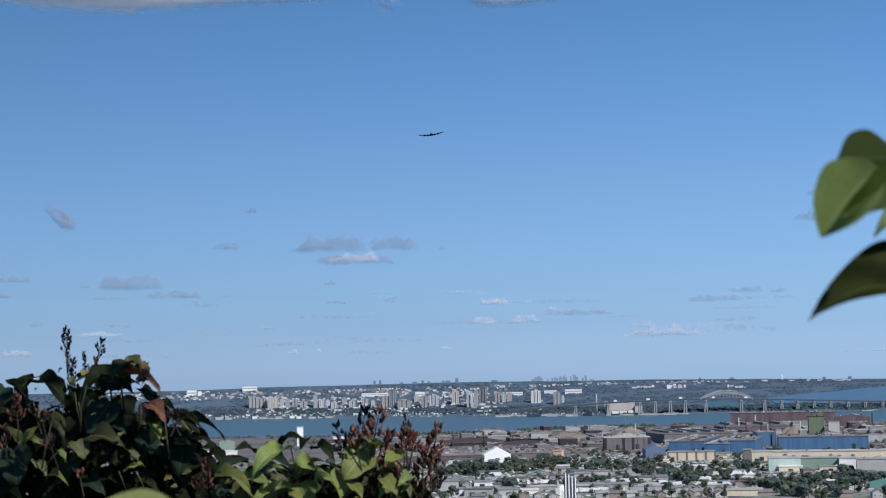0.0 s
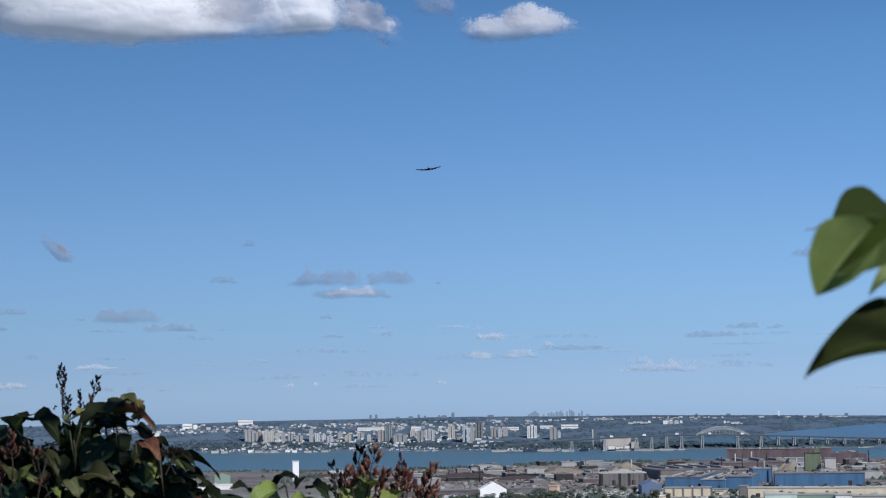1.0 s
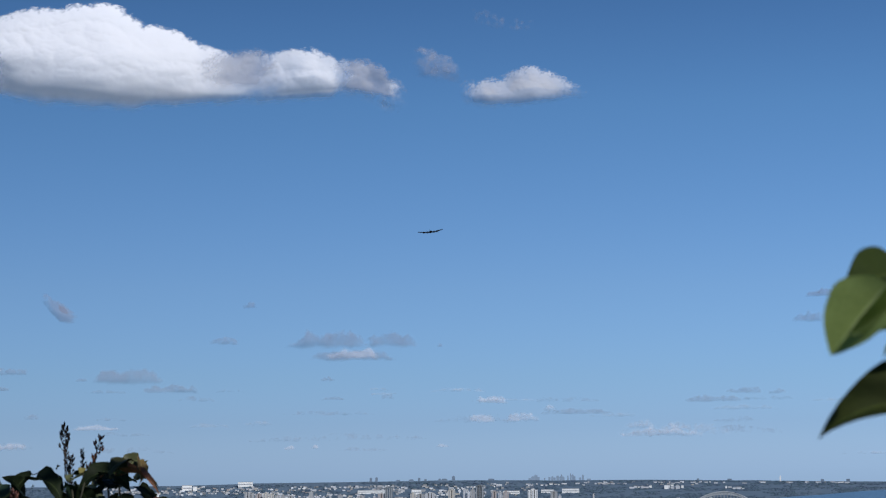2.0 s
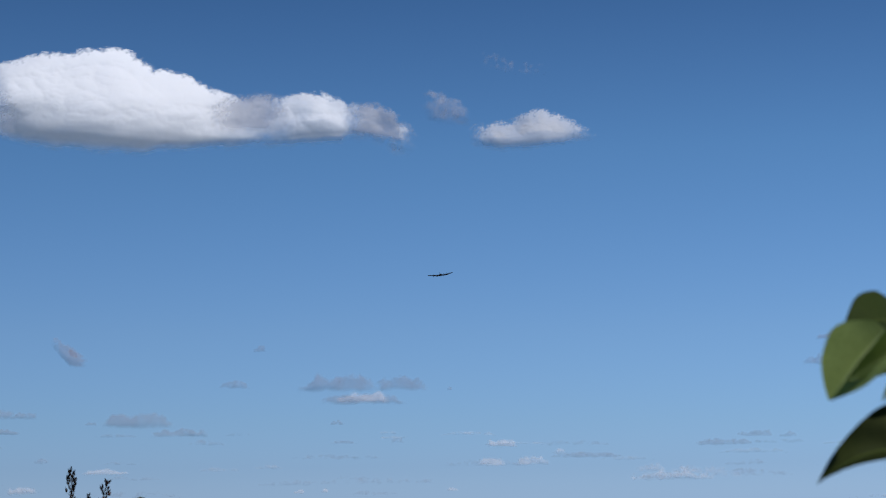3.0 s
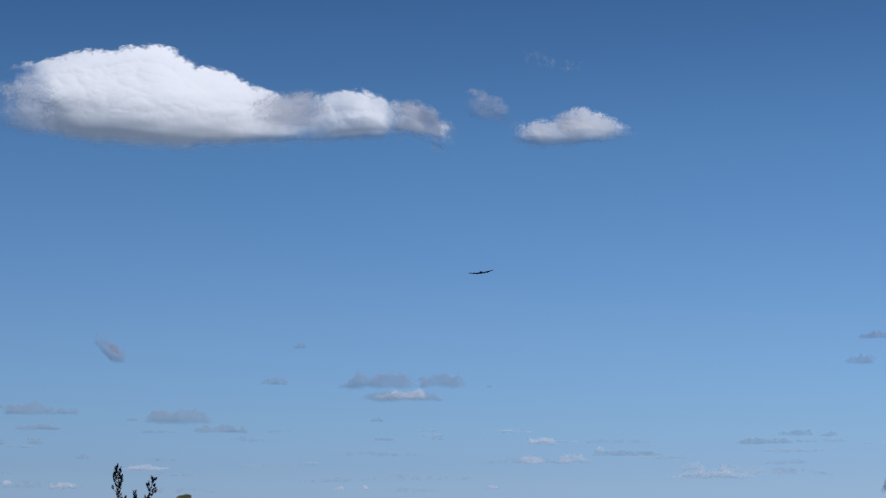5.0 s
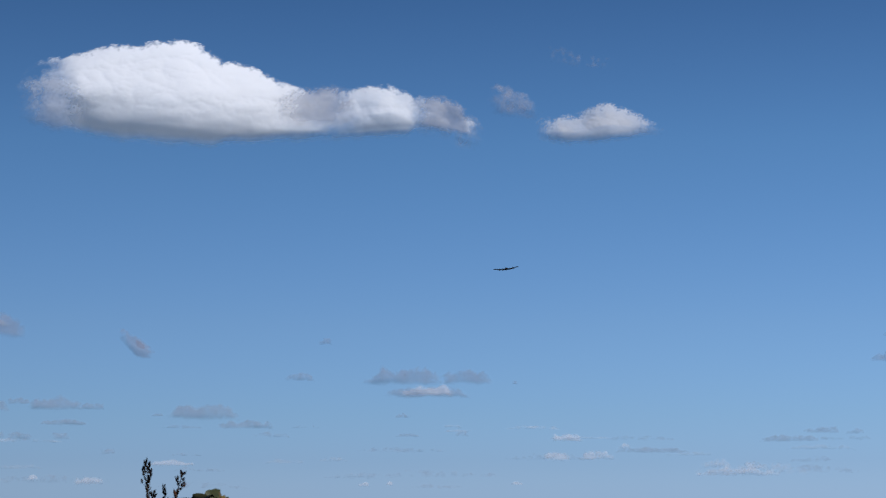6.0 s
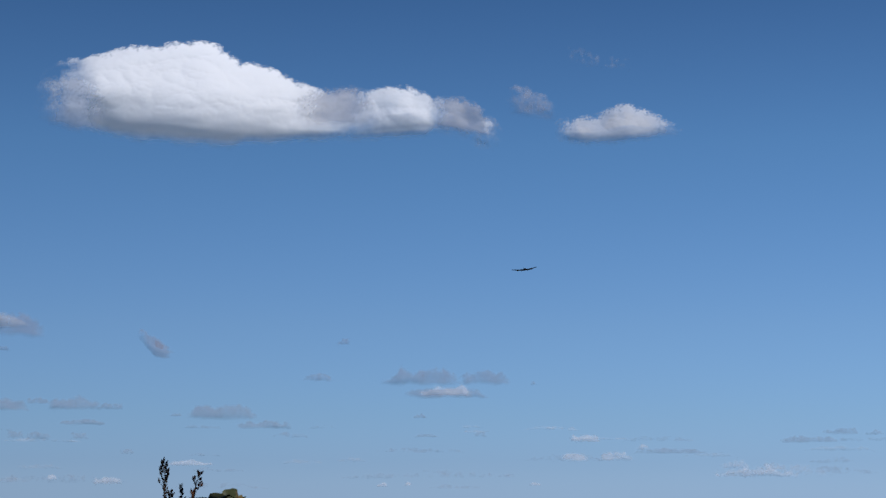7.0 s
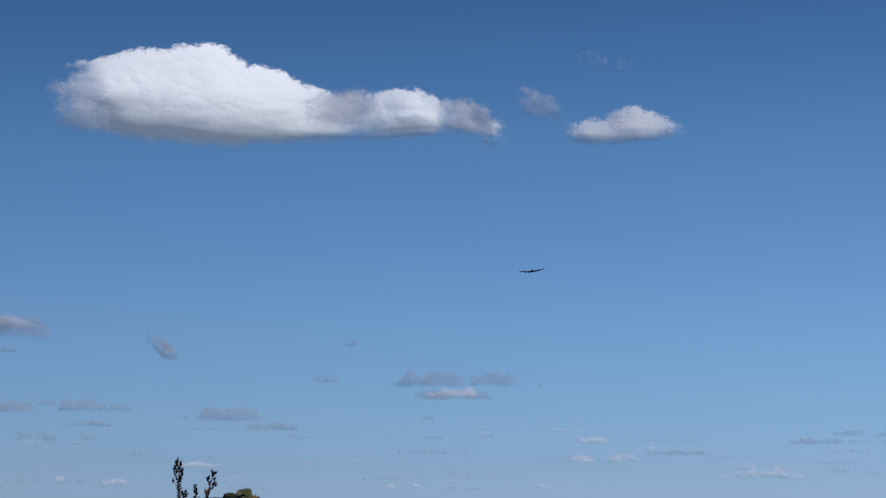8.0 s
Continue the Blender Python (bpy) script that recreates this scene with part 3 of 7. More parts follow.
# ---- aircraft ----
def aircraft():
    m = pose(-12.5787, 2600.0000, 409.2000, 5, -7, 4) @ Matrix.Scale(1.06, 4)
    a = thing("airplane", "dark four-engined propeller airplane with straight wings, flying", "airplane", m)
    bm = bmesh.new()
    tube(bm, [(0, -10.5, 0), (0, -10, 0), (0, -8, 0.1), (0, -2, 0.1), (0, 5, 0.3), (0, 10.5, 0.8)], [0.4, 1.1, 1.5, 1.6, 1.2, 0.3], 12)
    part("fuselage", bm, M_AIR, a, smooth=True)
    for s in (-1, 1):
        bm = bmesh.new()
        rows = [(0.8, -3.4, 2.8, -0.35, 1.7), (6.5, -3.0, 2.4, 0.05, 1.45), (15.5, -1.6, 1.5, 1.5, 0.9)]
        rings = [[bm.verts.new((s * x, y0 + (y1 - y0) * f, z + th * g)) for f, g in ((0, 0), (0.3, 0.5), (1, 0), (0.4, -0.5))] for x, y0, y1, z, th in rows]
        for p, q in zip(rings, rings[1:]):
            for i in range(4):
                bm.faces.new((p[i], p[(i + 1) % 4], q[(i + 1) % 4], q[i]))
        bm.faces.new(rings[0]); bm.faces.new(rings[-1])
        bmesh.ops.recalc_face_normals(bm, faces=bm.faces[:])
        part("wing", bm, M_AIR, a)
        for x, y, z in ((4.0, -4.6, -0.45), (8.2, -4.0, 0.05)):
            eng = part("engine", tube(bmesh.new(), [(s * x, y, z), (s * x, y + 0.3, z), (s * x, y + 2.5, z), (s * x, y + 4.6, z)], [0.6, 1.05, 1.05, 0.4], 10), M_AIR, a, smooth=True)
            for q in range(3):
                an = q * 2.094 + x
                bl = boxed(-0.13, 0.13, -0.04, 0.04, 0.2, 1.9)
                bl.transform(Matrix.Translation((s * x, y - 0.1, z)) @ Matrix.Rotation(an, 4, "Y"))
                part("propeller_blade", bl, M_AIR, eng)
        part("tailplane", boxed(min(0, s * 5.2), max(0, s * 5.2), 8.4, 10.2, 0.75, 0.95), M_AIR, a)
    part("fin", prism(bmesh.new(), [(8.0, 0.8), (10.6, 0.8), (10.4, 3.6), (9.3, 3.6)], -0.1, 0.1), M_AIR, a).matrix_basis = pose(0, 0, 0, 0, 0, 90)


aircraft()


# ---- industrial sheds and town buildings ----
roof_rng = random.Random(23)


def shed(label, x, y, z, w, h, wall, roof, deep=40.0, turn=0.0, ridge=0.0, bays=0, group="industrial sheds", doors=0, name="shed"):
    """A long hall: four walls with upright ribs, an overhanging roof, low ridge if any, large doors."""
    s = thing(name, label, "building", facing(x, y, z, turn), group)
    d = deep
    t = 0.4
    part("wall", boxed(-w / 2, w / 2, 0, t, -1, h), wall, s)
    part("wall", boxed(-w / 2, w / 2, d - t, d, -1, h), wall, s)
    part("wall", boxed(-w / 2, -w / 2 + t, t, d - t, -1, h), wall, s)
    part("wall", boxed(w / 2 - t, w / 2, t, d - t, -1, h), wall, s)
    o = 0.5
    if ridge:
        part("roof", prism(bmesh.new(), [(-w / 2 - o, h), (w / 2 + o, h), (0, h + ridge)], -0.02, d + o), roof, s)
    else:
        part("roof", boxed(-w / 2 - o, w / 2 + o, -o, d + o, h, h + 0.9), roof, s)
    for i in range(int(w * deep / 330)):
        vx, vy = roof_rng.uniform(-0.42, 0.42) * w, roof_rng.uniform(0.1, 0.9) * d
        vz = h + 0.9 if not ridge else h + ridge * (1 - abs(vx) / (w / 2)) - 0.3
        vw, vd = roof_rng.uniform(0.8, 2.2), roof_rng.uniform(0.8, 5)
        part("roof_vent", boxed(vx - vw, vx + vw, vy - vd, vy + vd, vz + 0.004, vz + roof_rng.uniform(0.8, 2.2)), roof_rng.choice((M_GREYROOF, M_PALE, M_DARK, M_BROWN)), s)
    if not ridge and deep > 150:
        for i in range(4):
            bx = w * (i / 4 - 0.4)
            part("roof_strip", boxed(bx, bx + w * 0.09, 4, d - 6, h + 0.904, h + 1.6), (M_PALE, M_GREYROOF, M_DARK, M_GREYROOF)[i], s)
    elif not ridge and w > 14:
        for i in range(int(d / 14)):
            y0 = 4 + i * 14
            part("roof_strip", boxed(-w / 2 + 1, w / 2 - 1, y0, y0 + 2.2, h + 0.904, h + 1.0), M_PALE if i % 2 else M_GREYROOF, s)
    for i in range(bays):
        bx = -w / 2 + w * (i + 0.5) / bays
        part("rib", boxed(bx - 0.2, bx + 0.2, -0.12, -0.003, 0, h - 0.2), wall, s)
    for i in range(doors):
        bx = -w / 2 + w * (i + 0.7) / (doors + 0.4)
        part("door", boxed(bx - 2.2, bx + 2.2, -0.15, -0.003, 0, min(h * 0.55, 7)), M_DARK, s)
    return s


def sawtooth(label, x, y, z, w, h, wall, roof, teeth, deep=60.0, turn=0.0):
    """A mill with several roof ridges side by side."""
    s = thing("mill_hall", label, "building", facing(x, y, z, turn), "industrial sheds")
    part("wall", boxed(-w / 2, w / 2, 0, 0.4, -1, h), wall, s)
    part("wall", boxed(-w / 2, -w / 2 + 0.4, 0.4, deep, -1, h), wall, s)
    part("wall", boxed(w / 2 - 0.4, w / 2, 0.4, deep, -1, h), wall, s)
    part("wall", boxed(-w / 2 + 0.4, w / 2 - 0.4, deep - 0.4, deep, -1, h), wall, s)
    tw = w / teeth
    for i in range(teeth):
        a = -w / 2 + i * tw
        part("roof", prism(bmesh.new(), [(a, h), (a + tw, h), (a + tw * 0.5, h + tw * 0.16)], -0.5, deep + 0.5), roof, s)
        part("roof_monitor", prism(bmesh.new(), [(a + tw * 0.38, h + tw * 0.1), (a + tw * 0.62, h + tw * 0.1), (a + tw * 0.62, h + tw * 0.22), (a + tw * 0.38, h + tw * 0.22)], 2, deep - 2), M_GREYROOF, s)
    return s


sheds = [
    shed("white gabled storage hall with a grey door", 54.8, 2181.5, 0.0, 29.0, 8.8, M_BRIGHT, M_BRIGHT, 24, 5, 8.2, 0, doors=1),
    shed("long low brown-roofed shed beside trees", -6.4, 2221.0, 0.0, 101.7, 6.3, M_RUST, M_BROWN, 120, 4, 0, 10),
    shed("brown-roofed shed behind the white hall", 92.6, 2263.5, 0.0, 40.3, 5.8, M_BROWN, M_BROWN, 130, 4, 0, 6),
    shed("small orange brick building among trees", 125.3, 2278.5, 0.0, 9.6, 7.4, M_ORANGE, M_ORANGE, 10, -15, 0, 0),
    shed("pale blue gabled mill building", 229.5, 2206.0, 0.0, 22.0, 9.6, M_BLUE2, M_BLUE2, 60, 4, 5, 5, doors=1),
    shed("dark steel frame mill with open bays", 220.3, 2444.0, 0.0, 56.7, 15.2, M_BROWN, M_PALE, 50, 3, 4, 4, doors=2),
    shed("blue clad shed with a brown roof", 282.1, 2363.0, 0.0, 41.4, 12.0, M_BLUE, M_BROWN, 200, -7, 0, 8),
    shed("blue clad shed with a grey roof edge", 307.4, 2287.0, 0.0, 27.8, 11.5, M_BLUE, M_GREYROOF, 190, -7, 0, 6),
    shed("blue clad shed beside a brown mill", 336.6, 2289.0, 0.0, 30.4, 14.5, M_BLUE, M_BROWN, 110, -5, 0, 6),
    shed("tall blue block with a pale roof", 395.1, 2483.0, 0.0, 22.5, 16.9, M_BLUE, M_GREYROOF, 50, 6, 0, 4),
    shed("very long blue clad mill building", 423.2, 2345.0, 0.0, 70.3, 15.3, M_BLUE, M_BROWN, 60, 2, 0, 14),
    shed("blue clad mill building with a dark door", 473.9, 2337.0, 0.0, 34.0, 15.2, M_BLUE, M_BROWN, 60, 2, 0, 7, doors=1),
    shed("long rust-red mill on the bay shore", 574.6, 3422.0, 0.0, 178.0, 18.4, M_RUST, M_RUST, 60, 1, 0, 16),
    shed("rust-red shed on the bay shore", 647.2, 3196.0, 0.0, 56.0, 14.5, M_RUST, M_RUST, 60, 1, 5, 6),
    shed("olive green tower block of the works", 533.4, 2891.0, 0.0, 22.1, 24.5, M_OLIVE, M_DARK, 25, 3, 0, 3),
    shed("grey concrete silo block of the works", 555.9, 2877.0, 0.0, 15.5, 17.1, M_PALE, M_GREYROOF, 20, 3, 0, 2),
    shed("low cream panelled office building", 261.8, 2147.0, 0.0, 50.4, 8.8, M_CREAM, M_GREYROOF, 25, 2, 0, 6),
    shed("brown brick block beside the works office", 316.1, 2110.5, 0.0, 9.0, 11.3, M_BROWN, M_GREYROOF, 20, 2, 0, 0),
    shed("cream walled works office", 322.3, 2056.0, 0.0, 20.3, 11.6, M_CREAM, M_PALE, 25, 2, 0, 3, doors=1),
    shed("cream flat-roofed hall behind the green sheds", 400.5, 2087.5, 0.0, 126.3, 9.4, M_CREAM, M_PALE, 30, 2, 0, 12),
    shed("mint green clad warehouse beside trees", 318.5, 1895.0, 0.0, 30.0, 12.3, M_MINT, M_PALE, 30, 2, 0, 5),
    shed("grey-green clad warehouse beside trees", 353.3, 1903.0, 0.0, 37.1, 11.3, M_MINT2, M_PALE, 28, 2, 0, 6),
    shed("white clad warehouse beside trees", 378.3, 1893.0, 0.0, 17.1, 10.7, M_WHITE, M_PALE, 28, 2, 0, 3),
    shed("pale cream warehouse beside trees", 395.5, 1844.5, 0.0, 37.6, 12.0, M_PALE, M_PALE, 28, 2, 0, 5),
]
def bars(s, w, h, places, half, mat, name):
    """Upright piers standing proud of a front wall, at shares of its width."""
    for f in places:
        part(name, boxed(w * (f - 0.5) - half, w * (f - 0.5) + half, -0.5, -0.13, 0, h), mat, s)


mill_size, office_size, row_size = (220.3, 2444.0, 0.0, 56.7, 15.2), (261.8, 2147.0, 0.0, 50.4, 9.7), (259.6, 1768.0, 0.0, 20.0, 5.0)
boom = boxed(-1.2, 1.2, -1.0, 1.0, 0, 22)
boom.transform(Matrix.Translation((-3, 8, 25.2)) @ Matrix.Rotation(radians(62), 4, "Y"))
part("conveyor", boom, M_OLIVE, sheds[14], "slanting conveyor gallery on the roof")
part("head_house", boxed(2, 9, 4, 14, 25.404, 29), M_OLIVE, sheds[14])
bars(sheds[5], mill_size[3], mill_size[4], (0.03, 0.42, 0.62, 0.97), 1.5, M_DARK, "post")
bars(sheds[5], mill_size[3], mill_size[4] * 0.95, (0.2, 0.31, 0.52, 0.72, 0.85), 0.4, M_BROWN, "post")
bars(sheds[16], office_size[3], office_size[4] * 0.96, (0.0, 0.2, 0.4, 0.6, 0.8, 1.0), 0.9, M_BROWN, "pier")
part("roof", prism(bmesh.new(), [(-mill_size[3] * 0.28, mill_size[4] + 1), (mill_size[3] * 0.02, mill_size[4] + 1), (-mill_size[3] * 0.15, mill_size[4] + 7)], 14, 40), M_SAND0, sheds[5], "tan raised roof")
part("roof", prism(bmesh.new(), [(mill_size[3] * 0.08, mill_size[4] + 1), (mill_size[3] * 0.34, mill_size[4] + 1), (mill_size[3] * 0.22, mill_size[4] + 5.5)], 14, 40), M_SAND0, sheds[5], "tan raised roof")


sawtooth("brown mill with several parallel roofs", 331.5, 2634.5, 0.0, 93.1, 11.9, M_BROWN, M_BROWN, 5, 110, 14)
sawtooth("brown mill with ridged roofs behind the blue sheds", 455.0, 2939.0, 0.0, 99.7, 10.8, M_RUST, M_BROWN, 4, 90, 10)


def chimney(label, x, y, z, w, h, mat):
    c = thing("chimney", label, "chimney", pose(x, y, z), "works chimneys")
    part("shaft", tube(bmesh.new(), [(0, 0, -1), (0, 0, h * 0.5), (0, 0, h)], [w * 0.5, w * 0.42, w * 0.36], 12), mat, c, smooth=True)
    part("cap_ring", tube(bmesh.new(), [(0, 0, h - 0.8), (0, 0, h)], [w * 0.42, w * 0.42], 12), mat, c)
    return c


chimney("slender dark chimney of the works", 48.9, 2640.5, 0.0, 2.2, 20.2, M_DARK)
chimney("thin pale mast on the far shore", 326.5, 4349.0, 1.4, 4.9, 44.3, M_STONE)
chimney("short dark chimney of the works", 453.1, 2888.0, 0.0, 2.4, 14.7, M_DARK)
chimney("brown steel stack of the mill", 406.4, 2477.0, 0.0, 2.1, 21.0, M_BROWN)

shed("green-roofed tank house near the shore", -295.0, 2695.0, 0.0, 21.3, 10.7, M_MINT2, M_MINT2, 20, 3, 3, 0)
shed("white low store near the shore", -292.5, 2497.5, 0.0, 63.6, 5.6, M_WHITE, M_WHITE, 20, 3, 0, 4)
shed("white low store by the ore yard", -159.8, 3017.5, 0.0, 21.3, 4.3, M_WHITE, M_WHITE, 15, 3, 0, 2)
shed("dark ore conveyor building", 30.3, 2670.0, 0.0, 46.8, 3.8, M_DARK, M_DARK, 20, 6, 0, 0)
shed("dark ore conveyor house", 110.9, 2775.0, 0.0, 43.2, 3.9, M_DARK, M_DARK, 15, -6, 0, 0)
shed("wide flat grey warehouse with a pale wall", 0.8, 1661.0, 0.0, 16.9, 8.9, M_PALE, M_GREYROOF, 25, 4, 0, 4)
shed("grey warehouse with a flat roof", 24.3, 1604.5, 0.0, 22.0, 5.6, M_STONE, M_SLATE, 24, -5, 0, 3, doors=2)
shed("low pale hall beside a grey warehouse", 49.0, 1610.0, 0.0, 17.0, 4.4, M_PALE, M_GREYROOF, 30, 6, 0, 2, doors=1)
shed("low white store with loading doors", 27.1, 1785.5, 0.0, 24.2, 3.0, M_WHITE, M_GREYROOF, 15, 4, 0, 3)
shed("teal-roofed low shed beside trees", 81.5, 1860.0, 0.0, 18.4, 2.6, M_TEAL, M_TEAL, 20, -10, 2, 0)
shed("long pale store beside the street", 94.8, 1662.0, 0.0, 51.7, 3.3, M_PALE, M_PALE, 12, 0, 0, 8)
shed("grey hall with white loading doors", 133.1, 1634.0, 0.0, 27.7, 5.5, M_STONE, M_GREYROOF, 30, 3, 0, 0)
shed("low brown shop building on a street", 140.7, 1878.5, 0.0, 23.4, 3.7, M_PALE, M_GREYROOF, 16, 2, 0, 3)
shed("long white-roofed hall among houses", 216.2, 1654.0, 0.0, 32.7, 2.8, M_STONE, M_WHITE, 25, 2, 0, 5)
shed("low cream hall among trees", 228.5, 1545.5, 0.0, 27.5, 4.4, M_CREAM, M_PALE, 20, 2, 0, 4)
row = shed("white row of stores with peaked gables", 259.6, 1768.0, 0.0, 20.0, 4.0, M_WHITE, M_WHITE, 12, 2, 0, 4)
for i in range(4):
    a = row_size[3] * (i / 4 - 0.5)
    part("gable", prism(bmesh.new(), [(a + 0.3, row_size[4] * 0.8 + 0.91), (a + row_size[3] / 4 - 0.3, row_size[4] * 0.8 + 0.91), (a + row_size[3] / 8, row_size[4] * 0.8 + 4.0)], -0.3, 9), M_BRIGHT, row)
shed("white low hall by the trees", 211.6, 1936.0, 0.0, 21.9, 2.7, M_WHITE, M_WHITE, 15, 2, 0, 3)
shed("green-roofed hall standing among trees", 348.8, 1595.0, 0.0, 27.1, 4.5, M_TEAL, M_TEAL, 25, 2, 3, 3)
shed("grey steel hall with a hipped roof", 166.0, 1639.0, 0.0, 30.1, 3.7, M_GREYROOF, M_PALE, 25, 4, 2, 4)


works_rng = random.Random(58)
for k in range(95):
    g = works_rng.random()
    y = 2480 + 820 * g
    x = y * (works_rng.uniform(0.07, 0.215) if k % 3 else works_rng.uniform(-0.02, 0.10))
    if y > shore_near(x) - 60:
        continue
    wall, roof, says = works_rng.choice(((M_BROWN, M_GREYROOF, "brown works building with a grey roof"), (M_RUST, M_BROWN, "rusty works building with a brown roof"), (M_STONE, M_GREYROOF, "grey works building with a flat roof"), (M_GREYROOF, M_PALE, "pale-roofed grey works building"), (M_DARK, M_BROWN, "dark steel works building")))
    shed(says, x, y, 0, works_rng.uniform(6, 34), works_rng.uniform(3, 9), wall, roof, works_rng.uniform(10, 40), works_rng.uniform(0, 16), works_rng.choice((0, 0, 2.5)), 0, group="works buildings", name="works_building")
for k in range(16):
    y = works_rng.uniform(2550, 3250)
    x = y * works_rng.uniform(0.05, 0.215)
    chimney("thin steel stack of the works", x, y, 0, works_rng.uniform(1.5, 2.6), works_rng.uniform(12, 26), works_rng.choice((M_DARK, M_BROWN, M_PALE)))


def trailer():
    t = thing("truck_trailer", "white box trailer parked on its wheels", "trailer", Matrix(), "parked trailers")
    part("box", boxed(-1.3, 1.3, -6, 6, 1.2, 4.0), M_WHITE, t)
    part("chassis", boxed(-1.1, 1.1, -5.6, 5.6, 0.9, 1.197), M_DARK, t)
    for x in (-1.0, 1.0):
        for y in (3.4, 4.7):
            part("wheel", tube(bmesh.new(), [(x - 0.15, y, 0.5), (x + 0.15, y, 0.5)], 0.5, 10), M_DARK, t)
    part("landing_leg", boxed(-0.9, 0.9, -3.6, -3.4, 0, 0.897), M_DARK, t)
    return t


first_trailer = trailer()
lots = ((122.1, 1622.5, 8), (151.0, 1743.0, 6), (54.0, 1776.0, 5), (82.6, 1749.0, 4), (221.0, 1754.0, 5), (183.3, 1681.0, 6), (28.5, 1749.5, 4), (257.2, 1835.5, 5))
made = 0
for x, y, n in lots:
    for i in range(n):
        p = pose(x + (i - n / 2) * works_rng.uniform(4.2, 6.5), y + works_rng.uniform(-6, 6), 0, 0, 0, works_rng.choice((0, 0, 90)) + works_rng.uniform(-6, 6))
        if made == 0:
            first_trailer.matrix_basis = p
        else:
            copy_thing(first_trailer, p)
        made += 1


# scrap, containers and plant lying about the yards
def tinted(name, col, spread):
    """A rough surface whose tone differs from piece to piece."""
    m = surface(name, col, None, 0.9, 0.4, 6)
    n, l = m.node_tree.nodes, m.node_tree.links
    b = n["Principled BSDF"]
    src = b.inputs["Base Color"].links[0].from_socket
    hsv, mr, geo = n.new("ShaderNodeHueSaturation"), n.new("ShaderNodeMapRange"), n.new("ShaderNodeNewGeometry")
    mr.inputs[3].default_value, mr.inputs[4].default_value = 1 - spread, 1 + spread * 1.6
    l.new(geo.outputs["Random Per Island"], mr.inputs[0])
    l.new(mr.outputs[0], hsv.inputs["Value"])
    l.new(src, hsv.inputs["Color"])
    l.new(hsv.outputs[0], b.inputs["Base Color"])
    return m


def litter(name, label, count, seed, spot, lo, hi, mat):
    r = random.Random(seed)
    verts, faces = [], []
    while len(verts) < count * 8:
        x, y = spot(r)
        if y > shore_near(x) - 45:
            continue
        a, n = r.uniform(-0.3, 0.3), len(verts)
        w, d, h = r.uniform(lo, hi), r.uniform(lo, hi), r.uniform(lo, hi) * 0.45
        for z in (-0.3, h):
            for p, q in ((-w, -d), (w, -d), (w, d), (-w, d)):
                verts.append((x + p * math.cos(a) - q * math.sin(a), y + p * math.sin(a) + q * math.cos(a), z))
        faces += [tuple(n + i for i in f) for f in ((4, 5, 6, 7), (0, 1, 5, 4), (1, 2, 6, 5), (2, 3, 7, 6), (3, 0, 4, 7))]
    me = bpy.data.meshes.new(name)
    me.from_pydata(verts, [], faces)
    me.materials.append(mat)
    tagged(new(name, me), label, "clutter", kind="stuff")


def yard_spot(r):
    y = r.uniform(2400, 3350)
    return y * r.uniform(-0.06, 0.225), y


def town_spot(r):
    y = r.uniform(1580, 2350)
    return y * r.uniform(-0.02, 0.225), y


litter("yard_clutter", "scattered plant, scrap and containers in the works yards", 3600, 3, yard_spot, 0.7, 3.4, tinted("yard_scrap", (0.22, 0.195, 0.18), 0.8))
litter("town_clutter", "scattered garden sheds, awnings and bins between houses", 5200, 4, town_spot, 0.5, 2.4, tinted("town_bits", (0.36, 0.355, 0.35), 0.8))


def strip(name, label, x0, y0, x1, y1, w, mat):
    """A road lying on the ground between two places."""
    a, b = Vector((x0, y0, 0)), Vector((x1, y1, 0))
    d = (b - a).normalized()
    u = Vector((-d.y, d.x, 0)) * w / 2
    bm = bmesh.new()
    v = [bm.verts.new(p) for p in (a - u, b - u, b + u, a + u)]
    f = bm.faces.new(v)
    up = bmesh.ops.extrude_face_region(bm, geom=[f])
    for e in up["geom"]:
        if isinstance(e, bmesh.types.BMVert):
            e.co.z += 0.06
    bmesh.ops.recalc_face_normals(bm, faces=bm.faces[:])
    tagged(part(name, bm, mat, None), label, "road", kind="structure")


M_ROAD = surface("worn_asphalt", (0.11, 0.11, 0.115), (0.08, 0.08, 0.083), 0.9, 0.2, 10)
M_GRAVEL = surface("pale_gravel", (0.32, 0.29, 0.25), (0.24, 0.22, 0.19), 0.95, 0.1, 10)
for x0, y0, x1, y1, w, hard in ((-12.5, 2069.0, 433.7, 1985.0, 10, 1), (-11.0, 1780.5, 374.9, 1718.0, 9, 1), (-8.7, 2957.5, 320.1, 2917.0, 14, 0), (-18.5, 3230.5, 278.5, 3192.0, 12, 0), (91.0, 1560.0, 126.8, 2062.0, 9, 1), (217.0, 1521.5, 275.7, 2026.0, 9, 1), (105.7, 2517.5, 278.6, 2542.5, 16, 0), (231.9, 2120.0, 398.1, 1823.0, 10, 1)):
    strip("road", "grey asphalt street" if hard else "pale gravel works track", x0, y0, x1, y1, w, M_ROAD if hard else M_GRAVEL)


